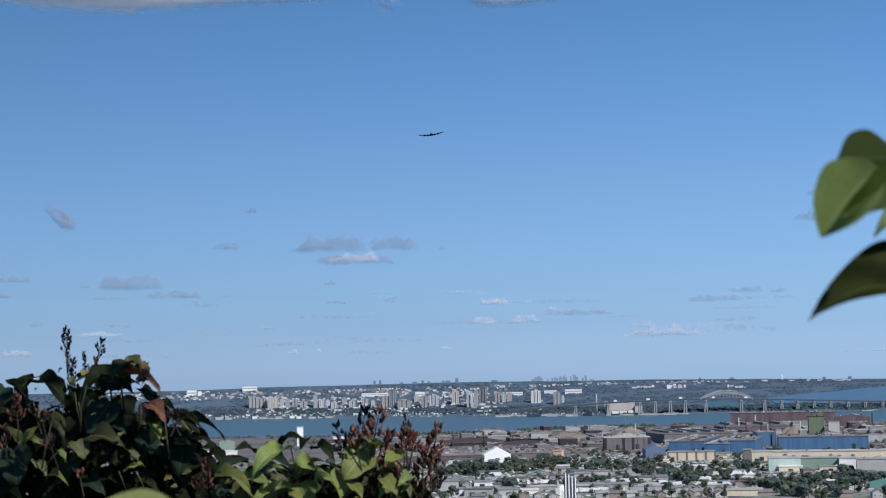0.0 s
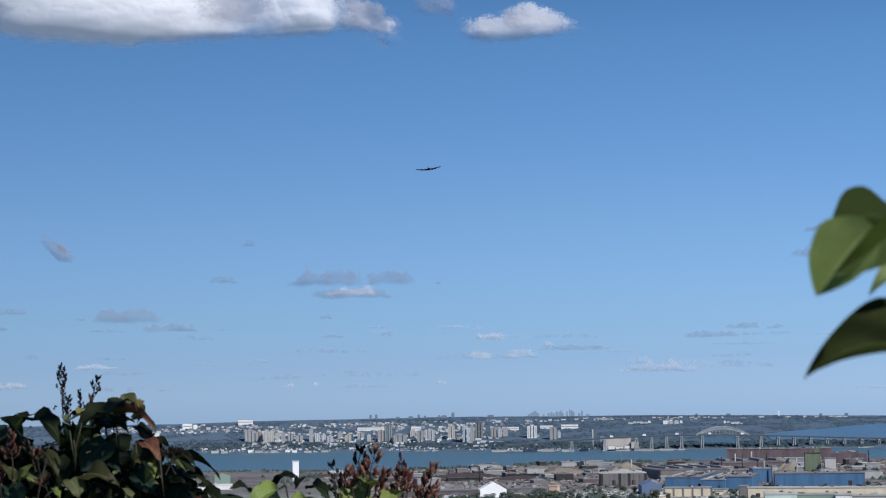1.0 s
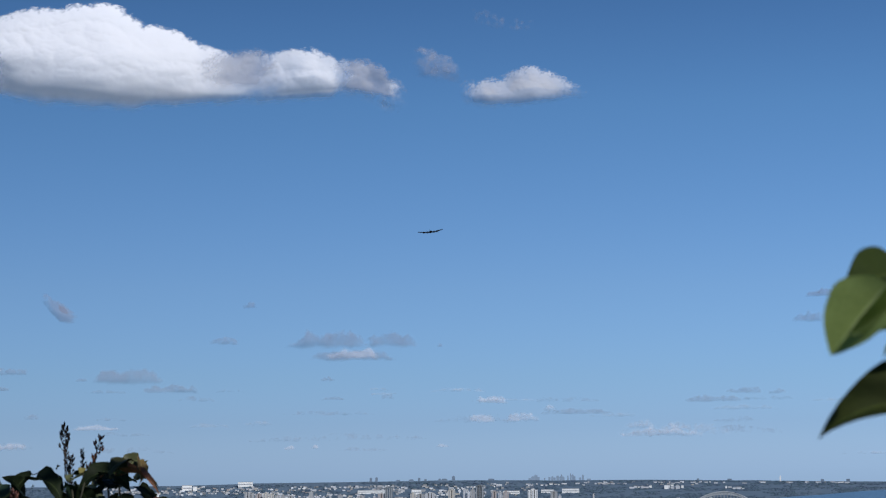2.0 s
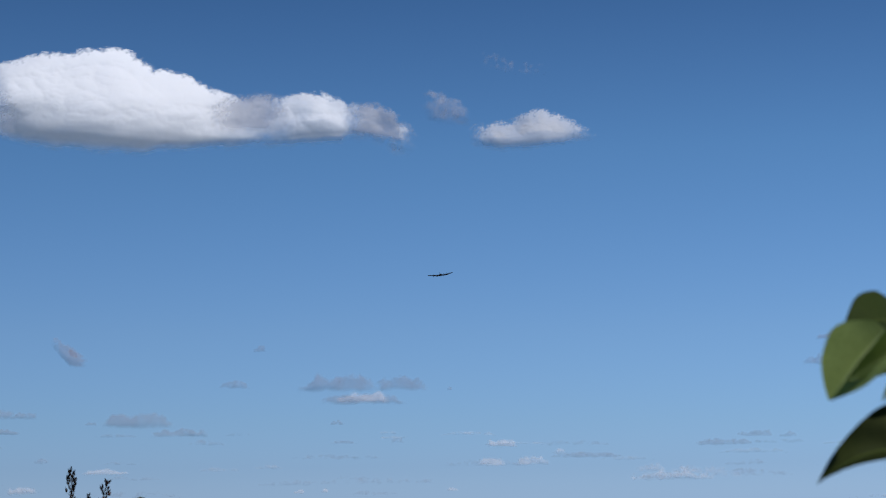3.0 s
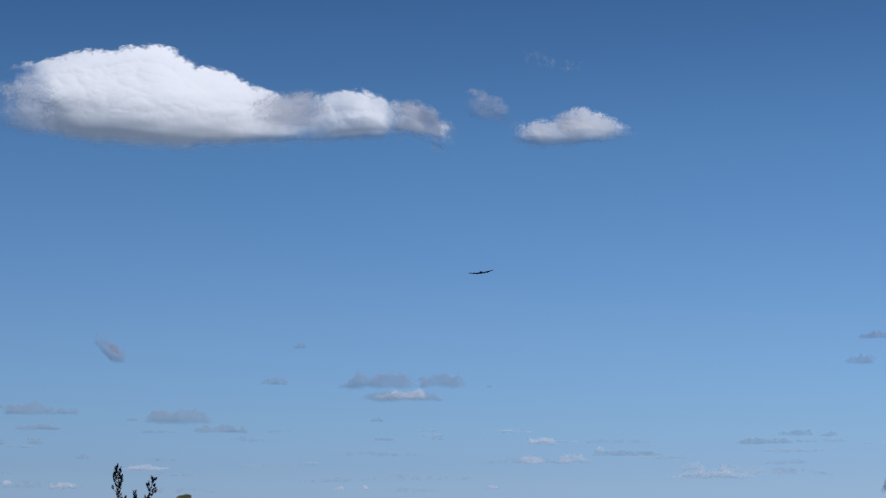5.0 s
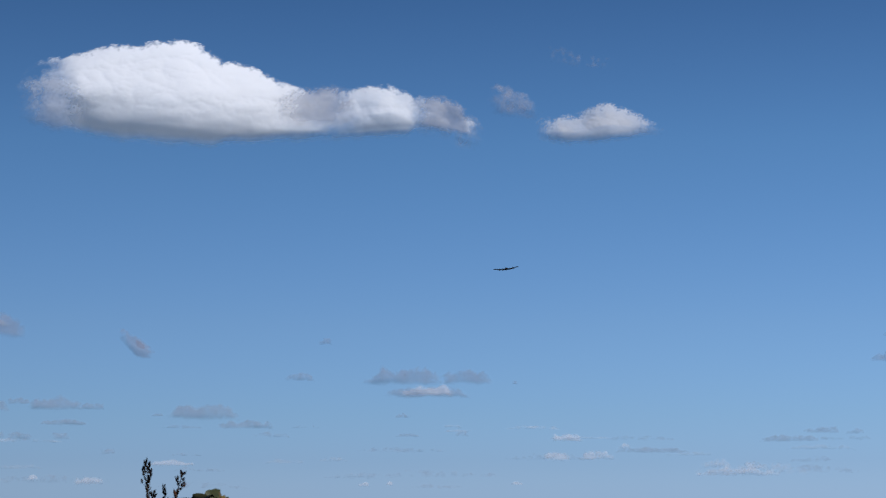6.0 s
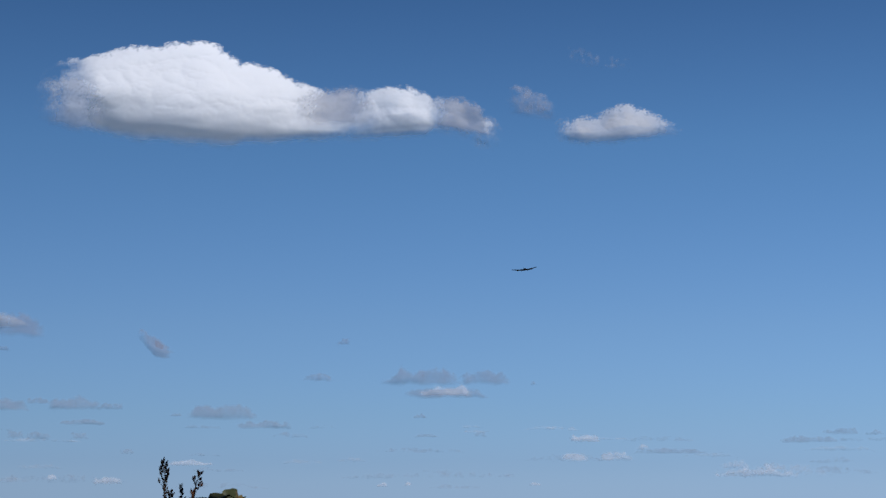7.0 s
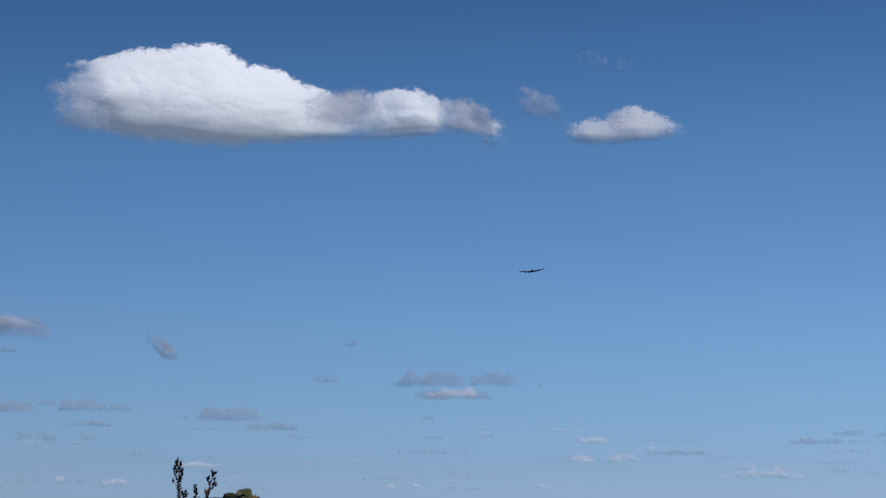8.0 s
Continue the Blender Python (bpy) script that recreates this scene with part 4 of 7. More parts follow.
def car(paint):
    c = thing("car", "small parked car with dark windows", "car", Matrix(), "parked cars")
    part("body", prism(bmesh.new(), [(-2.1, 0.35), (2.1, 0.35), (2.1, 0.8), (1.2, 0.9), (-2.0, 0.95)], -0.85, 0.85), paint, c)
    part("cabin", prism(bmesh.new(), [(-1.7, 0.953), (1.0, 0.91), (0.5, 1.42), (-1.3, 1.45)], -0.75, 0.75), M_GLASS, c)
    for x in (-1.3, 1.3):
        for y in (-0.8, 0.8):
            part("wheel", tube(bmesh.new(), [(x, y - 0.1, 0.33), (x, y + 0.1, 0.33)], 0.33, 8), M_DARK, c)
    return c


cars = [car(m) for m in (M_BRIGHT, M_GREYROOF, M_DARK, M_BLUE)]
PARK = ((17.7, 1671.0, 0), (59.0, 1642.5, 0), (129.8, 1605.0, 0), (172.9, 1718.0, 0), (191.6, 1631.0, 0), (258.1, 1706.0, 0), (310.7, 1816.0, 0), (345.3, 1784.0, 0), (46.5, 1872.5, 0), (299.8, 2016.0, 0))
count = 0
for x, y, turn in PARK:
    for i in range(8):
        p = pose(x + (i - 4) * works_rng.uniform(2.8, 3.4), y + works_rng.uniform(-1, 1) + (i % 2) * 12, 0, 0, 0, 90 + works_rng.uniform(-4, 4))
        if count < len(cars):
            cars[count].matrix_basis = p
        else:
            copy_thing(works_rng.choice(cars), p)
        count += 1


# ore and slag heaps by the shore
def heap(label, x, y, w, h, mat):
    bm = bmesh.new()
    n, k = 22, 9
    rings = []
    for j in range(k):
        f = j / (k - 1)
        rings.append([bm.verts.new(((w / 2) * (1 - f) ** 0.8 * math.cos(a) * (1 + 0.25 * noise.noise((math.cos(a), math.sin(a), f * 2 + x))), (w / 3) * (1 - f) ** 0.8 * math.sin(a), h * f * (1 + 0.2 * noise.noise((math.cos(a) * 2, math.sin(a) * 2, f + y))) - 0.5)) for a in (2 * math.pi * i / n for i in range(n))])
    for a, b in zip(rings, rings[1:]):
        for i in range(n):
            bm.faces.new((a[i], a[(i + 1) % n], b[(i + 1) % n], b[i]))
    ob = tagged(part("mound", bm, mat, None, smooth=True), label, "heap", "ore heaps")
    ob.matrix_world = pose(x, y, 0)
    return ob


M_ORE = surface("dark_ore", (0.075, 0.055, 0.055), (0.05, 0.04, 0.04), 0.95, 0.05, 10, dist=0.5)
M_SAND = surface("tan_slag", (0.27, 0.235, 0.19), (0.20, 0.175, 0.145), 0.95, 0.05, 10, dist=0.5)
for x, y, w, h, dark in ((31.3, 2818.0, 120, 7, 1), (106.4, 2712.5, 110, 6, 1), (-38.6, 2705.5, 140, 6, 1), (180.7, 2923.0, 90, 7, 0), (274.0, 2996.5, 60, 12, 0),
                         (507.3, 2907.0, 40, 14, 0), (496.1, 2913.5, 30, 10, 0), (149.5, 3127.0, 120, 4, 0), (-156.7, 2920.0, 130, 5, 1), (233.5, 3132.0, 70, 5, 0)):
    heap("dark ore heap on bare ground" if dark else "tan slag heap on bare ground", x, y, w, h, M_ORE if dark else M_SAND)


# ---- trees of the town ----
def tree_meshes(seed, h, w, full=True):
    r = random.Random(seed)
    bm = bmesh.new()
    tube(bm, [(0, 0, -0.5), (0.1, 0, h * 0.2), (0.2, 0.1, h * 0.45), (0, 0.1, h * 0.75)], [0.35, 0.28, 0.2, 0.06], 6)
    for k in range(6):
        a, z = k * 1.05 + r.random(), h * r.uniform(0.25, 0.5)
        tube(bm, [(0.1, 0, z), (math.cos(a) * w * 0.2, math.sin(a) * w * 0.2, z + h * 0.12), (math.cos(a) * w * 0.36, math.sin(a) * w * 0.36, z + h * 0.26)], [0.14, 0.09, 0.03], 5)
    trunk = mesh_of("trunk", bm, M_BARK)
    bm = bmesh.new()
    lobes = [(r.uniform(-0.28, 0.28) * w, r.uniform(-0.28, 0.28) * w, h * r.uniform(0.26, 0.78), w * r.uniform(0.14, 0.26)) for k in range(10 if full else 7)]
    for cx, cy, cz, cr in lobes:
        m = Matrix.Translation((cx, cy, cz)) @ Matrix.Diagonal((cr * 1.02, cr * 1.02, cr * 0.85, 1))
        for v in bmesh.ops.create_icosphere(bm, subdivisions=2 if full else 1, radius=1.0, matrix=m)["verts"]:
            q = v.co + Vector((seed * 3.1, 0, 0))
            v.co += (v.co - Vector((cx, cy, cz))) * (0.5 * noise.noise(q * 0.7) + 0.34 * noise.noise(q * 2.1) + 0.2 * r.uniform(-1, 1))
    for k in range(280 if full else 150):
        cx, cy, cz, cr = r.choice(lobes)
        d = Vector((r.gauss(0, 1), r.gauss(0, 1), r.gauss(0, 0.8))).normalized() * cr * r.uniform(0.9, 1.35)
        c = Vector((cx, cy, cz)) + d
        s = r.uniform(0.25, 0.6)
        q = [bm.verts.new(c + Vector((r.uniform(-1, 1), r.uniform(-1, 1), r.uniform(-0.8, 0.8))) * s) for i in range(5)]
        for f in ((0, 1, 2), (0, 2, 3), (0, 3, 4), (1, 2, 4), (3, 1, 4)):
            bm.faces.new([q[i] for i in f])
    return trunk, mesh_of("crown", bm, M_TREE2 if seed % 2 else M_TREE)


TREES = [tree_meshes(k, *hw) for k, hw in enumerate(((11, 10), (8, 11), (14, 8), (7, 8), (10, 13), (12, 5)))] + [tree_meshes(6 + k, *hw, full=False) for k, hw in enumerate(((7, 6), (8, 7), (9, 5)))]


FOREST = []


def tree(x, y, z, k, size, turn):
    FOREST.append((x, y, z, k, size, turn))


def plant_trees():
    """The nearest three hundred stand as trees of their own, the rest as one wood."""
    FOREST.sort(key=lambda t: t[1] - (500 if t[3] < 6 else 0))
    for x, y, z, k, size, turn in FOREST[:300]:
        t = thing("tree", "pale green broadleaf tree standing in the town" if k % 2 else "dark green broadleaf tree standing in the town", "tree", pose(x, y, z, 0, 0, turn) @ Matrix.Scale(size, 4), "town trees")
        part("trunk", TREES[k][0], None, t)
        part("crown", TREES[k][1], None, t)
    verts, faces, index, n = [], [], [], 0
    for x, y, z, k, size, turn in FOREST[300:]:
        k = k if k > 5 else 6 + k % 3
        m = np.array(pose(x, y, z, 0, 0, turn) @ Matrix.Scale(size * 1.25, 4))
        for me, slot in ((TREES[k][0], 2), (TREES[k][1], k % 2)):
            co = np.empty(len(me.vertices) * 3)
            me.vertices.foreach_get("co", co)
            verts.append(co.reshape(-1, 3) @ m[:3, :3].T + m[:3, 3])
            faces += [[n + v for v in f.vertices] for f in me.polygons]
            index += [slot] * len(me.polygons)
            n += len(me.vertices)
    me = bpy.data.meshes.new("far_town_trees")
    me.from_pydata(np.concatenate(verts).tolist(), [], faces)
    for m in (M_TREE, M_TREE2, M_BARK):
        me.materials.append(m)
    me.polygons.foreach_set("material_index", index)
    tagged(new("far_town_trees", me), "mixed green trees between the farther streets and works", "woodland", kind="stuff")


def band(n, x0, y0, x1, y1, spread, lo=0.8, hi=1.3):
    """Trees strewn along a line of the plan."""
    for i in range(int(n * 1.45)):
        f = rng.random()
        tree(x0 + (x1 - x0) * f + rng.gauss(0, spread * 1.3), y0 + (y1 - y0) * f + rng.gauss(0, spread * 3.6), 0, rng.randrange(6), rng.uniform(lo * 0.55, hi) * rng.choice((0.75, 0.9, 1.1)), rng.uniform(0, 360))


band(46, 1.8, 1951.0, 104.5, 2023.0, 8)
band(22, 67.5, 2111.0, 124.1, 2113.0, 9)
band(26, 115.0, 1962.0, 218.7, 2001.0, 9)
band(18, 137.7, 2187.0, 184.0, 2376.5, 9, 0.5, 0.9)
band(22, 162.2, 1870.5, 268.4, 1914.0, 9, 0.7, 1.1)
band(12, 118.2, 2168.0, 196.4, 2189.5, 7, 0.5, 0.8)
band(24, 199.3, 1780.0, 249.6, 1799.5, 8, 0.7, 1.1)
band(12, 263.8, 1960.0, 312.3, 1987.0, 8, 0.6, 1.0)
band(26, 264.5, 1622.5, 313.7, 1670.5, 7, 0.6, 1.1)
band(28, 335.1, 1732.0, 361.0, 1654.5, 7, 0.7, 1.2)
band(26, 245.8, 1540.5, 338.8, 1554.0, 9, 0.8, 1.4)
band(22, -5.7, 1632.5, 130.6, 1732.5, 10, 0.6, 1.0)
band(14, 130.6, 1732.5, 214.0, 1593.5, 12, 0.6, 1.0)
band(14, -250.4, 2163.0, -18.3, 2071.5, 12, 0.8, 1.2)
band(10, 582.7, 2760.5, 588.3, 2687.0, 8)
band(40, -6.5, 1997.5, 121.1, 2064.0, 10, 0.9, 1.4)
band(24, 119.7, 2040.5, 226.7, 2021.5, 9, 0.8, 1.3)
for k in range(260):
    x, y = town_spot(rng)
    tree(x, y, 0, 6 + rng.randrange(3), rng.uniform(0.4, 0.95), rng.uniform(0, 360))


# ---- houses of the town ----
def house_parts(seed):
    r = random.Random(seed)
    w, d, h, rh = r.uniform(6, 8.5), r.uniform(8, 11), r.uniform(2.8, 4.2), r.uniform(1.4, 2.2)
    wall = r.choice((M_BRICK, M_STONE, M_WHITE, M_BRICK, M_PALE, M_STONE))
    return w, d, h, rh, wall, r.choice((M_SHINGLE, M_SLATE, M_BROWN, M_SHINGLE, M_GREYROOF))


def house(seed):
    w, d, h, rh, wall, tiles = house_parts(seed)
    s = thing("house", "small town house with a pitched shingle roof", "house", Matrix(), "town houses")
    t = 0.3
    part("wall", prism(bmesh.new(), [(-w / 2, -0.5), (w / 2, -0.5), (w / 2, h), (0, h + rh), (-w / 2, h)], 0, t), wall, s)
    part("wall", prism(bmesh.new(), [(-w / 2, -0.5), (w / 2, -0.5), (w / 2, h), (0, h + rh), (-w / 2, h)], d - t, d), wall, s)
    part("wall", boxed(-w / 2, -w / 2 + t, t, d - t, -0.5, h), wall, s)
    part("wall", boxed(w / 2 - t, w / 2, t, d - t, -0.5, h), wall, s)
    for g in (-1, 1):
        part("roof", prism(bmesh.new(), [(g * (w / 2 + 0.5), h - 0.35), (0, h + rh), (0, h + rh + 0.25), (g * (w / 2 + 0.5), h - 0.1)], -0.4, d + 0.4), tiles, s)
    for x, z in ((-w / 4, 1.0), (w / 4, 1.0)):
        f = part("window", boxed(x - 0.65, x + 0.65, -0.06, -0.003, z, z + 1.4), M_WHITE, s)
        part("pane", boxed(x - 0.52, x + 0.52, -0.075, -0.063, z + 0.12, z + 1.28), M_GLASS, f)
    part("chimney", boxed(w * 0.2, w * 0.2 + 0.7, d * 0.5, d * 0.5 + 0.7, h + 0.5, h + rh + 0.9), M_BRICK, s)
    return s


protos = [house(k) for k in range(9)]
placed = 0
STREETS = ((155.6, 1795.5, 249.4, 1780.5), (117.7, 1565.5, 214.8, 1536.0), (-5.9, 1727.5, 85.2, 1801.5), (237.5, 1663.0, 361.0, 1654.5), (183.7, 1603.0, 324.5, 1489.0), (12.1, 1570.0, 107.2, 1541.5), (157.1, 1872.5, 235.0, 1905.5), (295.5, 1728.0, 362.4, 1722.5), (113.2, 1625.5, 204.8, 1626.5), (150.3, 1584.0, 206.0, 1567.0))
for k, (x0, y0, x1, y1) in enumerate(STREETS):
    n = int(math.hypot(x1 - x0, y1 - y0) / 11)
    for i in range(n):
        if rng.random() < 0.16:
            continue
        f = (i + 0.5) / n
        p = pose(x0 + (x1 - x0) * f + rng.uniform(-2, 2), y0 + (y1 - y0) * f + rng.uniform(-8, 8), 0, 0, 0, rng.choice((0, 90, 0)) + rng.uniform(-8, 8))
        if placed < len(protos):
            protos[placed].matrix_basis = p
        else:
            copy_thing(protos[rng.randrange(len(protos))], p)
        if rng.random() < 0.75:
            c = p.translation
            tree(c.x + rng.uniform(-7, 7), c.y + rng.uniform(-20, -6), 0, 6 + rng.randrange(3), rng.uniform(0.45, 0.95), rng.uniform(0, 360))
        placed += 1


plant_trees()
store_rng = random.Random(77)
for k in range(70):
    f, g = store_rng.random(), store_rng.random()
    y = 1620 + 620 * g
    x = y * (0.0 + 0.225 * f)
    shed(store_rng.choice(("low white flat-roofed store among trees", "low pale flat-roofed store among houses")), x, y, 0, store_rng.uniform(6, 22), store_rng.uniform(2.6, 4.5), store_rng.choice((M_WHITE, M_PALE, M_BRICK, M_CREAM, M_STONE)), store_rng.choice((M_WHITE, M_GREYROOF, M_SLATE, M_BROWN)), store_rng.uniform(8, 16), store_rng.uniform(-12, 12), group="small town stores", doors=1, name="store")


# white-ribbed tower block and a church beside it
def ribbed_tower(x, y, z, w, h):
    s = thing("tower_block", "tower block with white upright ribs and dark windows", "building", facing(x, y, z, 8))
    part("wall", boxed(-w / 2, w / 2, 0.5, 9, -1, h - 2.5), M_SLATE, s)
    for i in range(4):
        a = -w / 2 + w * i / 3
        part("rib", boxed(a - 0.34, a + 0.34, -0.9, 0.45, 0, h + 1.0 - i * 1.3), M_BRIGHT, s)
    for i in range(11):
        part("window_band", boxed(-w / 2 + 0.6, w / 2 - 0.6, 0.35, 0.497, 1.2 + i * 2.4, 2.4 + i * 2.4), M_GLASS, s)
    part("roof", boxed(-w / 2 - 0.3, w / 2 + 0.3, 0.5, 9.3, h - 2.5, h - 2.1), M_GREYROOF, s)


ribbed_tower(91.4, 1493.5, 0.0, 7.2, 22.0)


def church(x, y, z, w, h):
    s = thing("church", "white church with a slender pointed steeple", "church", facing(x, y, z, -12))
    part("nave", prism(bmesh.new(), [(-4, -0.5), (4, -0.5), (4, 6), (0, 10), (-4, 6)], 0, 18), M_WHITE, s)
    part("tower", boxed(-1.6, 1.6, -3.2, -0.003, -0.5, h * 0.55), M_WHITE, s)
    bm = bmesh.new()
    tube(bm, [(0, -1.6, h * 0.55), (0, -1.6, h)], [1.7, 0.05], 8)
    part("steeple", bm, M_PALE, s)


church(85.3, 1548.0, 0.0, 3.9, 15.8)


# ---- bridge ----
def bridge():
    x0, L = 544.8, 113.6
    s = thing("highway_bridge", "high grey steel highway bridge with an arched main span", "bridge", pose(x0, 4300, 0))
    x_left, x_end = 134 - x0, 1010 - x0

    def z_at(x):
        return float(np.interp(x + x0, [134, 231, 377, 500, 600, 677, 944, 1010], [14.5, 21.5, 28.5, 31.5, 31.0, 28.6, 18.6, 16]))

    xs = [x_left + (x_end - x_left) * i / 60 for i in range(61)]
    for a, b in zip(xs, xs[1:]):
        bm = bmesh.new()
        za, zb = z_at(a), z_at(b)
        v = [bm.verts.new(q) for q in ((a, -6, za - 3.0), (b, -6, zb - 3.0), (b, 6, zb - 3.0), (a, 6, za - 3.0), (a, -6, za), (b, -6, zb), (b, 6, zb), (a, 6, za))]
        for f in ((3, 2, 1, 0), (4, 5, 6, 7), (0, 1, 5, 4), (1, 2, 6, 5), (2, 3, 7, 6), (3, 0, 4, 7)):
            bm.faces.new([v[i] for i in f])
        span = part("deck_span", bm, M_DECK, s)
        rail = bmesh.new()
        v = [rail.verts.new(q) for q in ((a, -6.3, za - 0.5), (b, -6.3, zb - 0.5), (b, -5.9, zb - 0.5), (a, -5.9, za - 0.5), (a, -6.3, za + 1.0), (b, -6.3, zb + 1.0), (b, -5.9, zb + 1.0), (a, -5.9, za + 1.0))]
        for f in ((3, 2, 1, 0), (4, 5, 6, 7), (0, 1, 5, 4), (1, 2, 6, 5), (2, 3, 7, 6), (3, 0, 4, 7)):
            rail.faces.new([v[i] for i in f])
        part("parapet", rail, M_STEEL, span)
    # arch ribs and hangers
    for y in (-5.5, 5.5):
        pts = [(L * t, y, z_at(L * t) - 0.5 + 17 * (1 - (2 * t - 1) ** 2)) for t in [i / 16 for i in range(17)]]
        part("arch_rib", tube(bmesh.new(), pts, 1.1, 6), M_CONC, s)
        low = [(L * t, y, z_at(L * t) - 2 + 13 * (1 - (2 * t - 1) ** 2)) for t in [i / 16 for i in range(17)]]
        part("arch_rib", tube(bmesh.new(), low, 0.9, 6), M_CONC, s)
        for t in range(1, 16):
            part("hanger", tube(bmesh.new(), [(pts[t][0], y, z_at(pts[t][0])), pts[t]], 0.5, 5), M_CONC, s)
            part("brace", tube(bmesh.new(), [low[t], pts[t - 1]], 0.6, 5), M_CONC, s)
            part("brace", tube(bmesh.new(), [low[t], pts[t + 1]], 0.6, 5), M_CONC, s)
    # piers
    px = [p - x0 for p in (278, 348, 416, 449, 481, 513, 557, 633, 683, 720, 754, 790, 825, 862, 899, 936, 972)]
    for x in px:
        zz = z_at(x) - 3.0
        bm = bmesh.new()
        prism(bm, [(x - 4.2, -6), (x - 1.6, -6), (x - 0.6, zz), (x - 2.4, zz)], -5, 5)
        prism(bm, [(x + 1.6, -6), (x + 4.2, -6), (x + 2.4, zz), (x + 0.6, zz)], -5, 5)
        box(bm, x - 2.8, x + 2.8, -6, 6, zz - 2.5, zz - 0.004)
        box(bm, x - 5.2, x + 5.2, -5.6, 5.6, -6, 1.5)
        part("pier", bm, M_CONC, s)
    # white boxes standing for trucks on the deck
    for k in range(5):
        x = x_left * 0.5 + k * 70 + 20
        part("white_truck", boxed(x, x + 7, -6.6, -6.2, z_at(x) + 0.5, z_at(x) + 4), M_WHITE, s)


bridge()


# ---- the town across the bay ----
def block(label, x, y, z, w, h, wall, deep=14.0, group="far town blocks", stripes=0):
    """A block of flats: body, roof box, window columns and, on some, a dark upright strip."""
    s = thing("apartment_block", label, "building", facing(x, y, z), group)
    part("wall", boxed(-w / 2, w / 2, 0, deep, -12, h), wall, s)
    part("roof", boxed(-w / 2 - 0.3, w / 2 + 0.3, -0.3, deep + 0.3, h, h + 0.6), M_GREYROOF, s)
    part("lift_house", boxed(-w * 0.15, w * 0.2, deep * 0.3, deep * 0.7, h + 0.6, h + 2.6), wall, s)
    n = max(2, int(w / 4.2))
    for j in range(n):
        a = -w / 2 + w * (j + 0.5) / n
        part("window_column", boxed(a - w / n * 0.2, a + w / n * 0.2, -0.12, -0.003, h * 0.06, h * 0.94), M_FARGLASS, s)
    for i in range(stripes):
        a = -w / 2 + w * (i + 1) / (stripes + 1)
        part("stair_strip", boxed(a - 0.9, a + 0.9, -0.4, -0.125, 0, h), M_DARK, s)
    return s


FAR_A = ((-451.7, 4713.5, 21.9, 22.7, 26.7, 0), (-429.9, 4715.5, 22.7, 16.0, 22.7, 1), (-411.5, 4695.0, 18.8, 11.9, 29.2, 2), (-398.6, 4698.5, 19.8, 12.0, 25.2, 2), (-385.4, 4708.0, 22.1, 10.7, 20.0, 0), (-371.9, 4705.5, 21.8, 10.6, 20.0, 0), (-354.9, 4708.5, 22.8, 13.3, 17.3, 0))
FAR_B = ((-333.6, 4698.5, 21.1, 17.3, 14.6, 0), (-305.5, 4694.0, 20.8, 9.3, 29.2, 0), (-291.2, 4697.5, 21.8, 12.0, 15.9, 3), (-276.4, 4694.5, 21.5, 9.3, 15.9, 3), (-260.8, 4673.5, 17.6, 14.5, 15.9, 3), (-218.8, 4678.0, 19.3, 14.6, 15.9, 2), (-169.2, 4656.5, 16.2, 9.2, 18.4, 3))
FAR_C = ((-141.2, 4664.0, 18.2, 15.8, 26.4, 1), (-129.3, 4661.5, 17.9, 7.9, 40.9, 4), (-119.4, 4659.5, 17.8, 9.2, 42.2, 4), (-96.8, 4642.5, 15.1, 30.2, 19.7, 0), (-50.1, 4629.5, 17.0, 15.7, 26.2, 0), (-28.6, 4644.5, 21.5, 22.3, 23.6, 3))
FAR_D = ((21.8, 4630.5, 23.4, 15.7, 28.8, 2), (51.0, 4565.5, 16.2, 7.7, 38.7, 3), (59.3, 4560.5, 16.2, 6.4, 32.2, 3), (69.1, 4570.5, 18.4, 10.3, 34.9, 0), (85.3, 4602.5, 24.0, 18.2, 37.7, 4), (119.3, 4609.5, 27.1, 13.0, 20.9, 1), (132.8, 4605.0, 26.9, 9.1, 19.5, 3), (146.0, 4610.0, 27.8, 11.7, 19.6, 1))
FAR_E = ((205.4, 4573.5, 24.7, 22.0, 27.2, 5), (251.3, 4531.0, 20.6, 15.4, 26.9, 0), (265.5, 4545.0, 22.7, 6.4, 15.4, 3), (-190.3, 4711.0, 26.2, 16.0, 13.3, 0), (-239.2, 4719.0, 26.9, 12.0, 14.7, 0), (-68.6, 4709.0, 29.2, 12.0, 14.6, 2))
M_ROSE = surface("pale_rose_panel", (0.52, 0.475, 0.45), (0.43, 0.39, 0.37), 0.8, 0.1, 8, streak=True)
M_PINK = surface("dusty_pink_wall", (0.40, 0.34, 0.32), (0.33, 0.285, 0.27), 0.85, 0.1, 8)
M_BUFF = surface("buff_wall", (0.52, 0.48, 0.41), (0.44, 0.41, 0.36), 0.85, 0.1, 8)
# white of the far walls dulled and blued in colour, as by haze
M_FARWALL = surface("haze_dimmed_white_wall", (0.57, 0.585, 0.61), (0.46, 0.475, 0.50), 0.8, 0.1, 8, piece=0.15, streak=True)
WALLS = (M_STONE, M_PINK, M_BUFF, M_FARWALL, M_STEEL, M_WHITE)
SAYS = ("grey concrete apartment block across the bay", "reddish brick apartment block across the bay", "cream apartment block across the bay", "white apartment block across the bay", "dark glassy tower block across the bay", "bright white tower block across the bay")
for x, y, z, w, h, k in FAR_A + FAR_B + FAR_C + FAR_D + FAR_E:
    block(SAYS[k], x, y, z, w, h, WALLS[k], stripes=2 if w > 18 else 1 if w > 12 else 0)


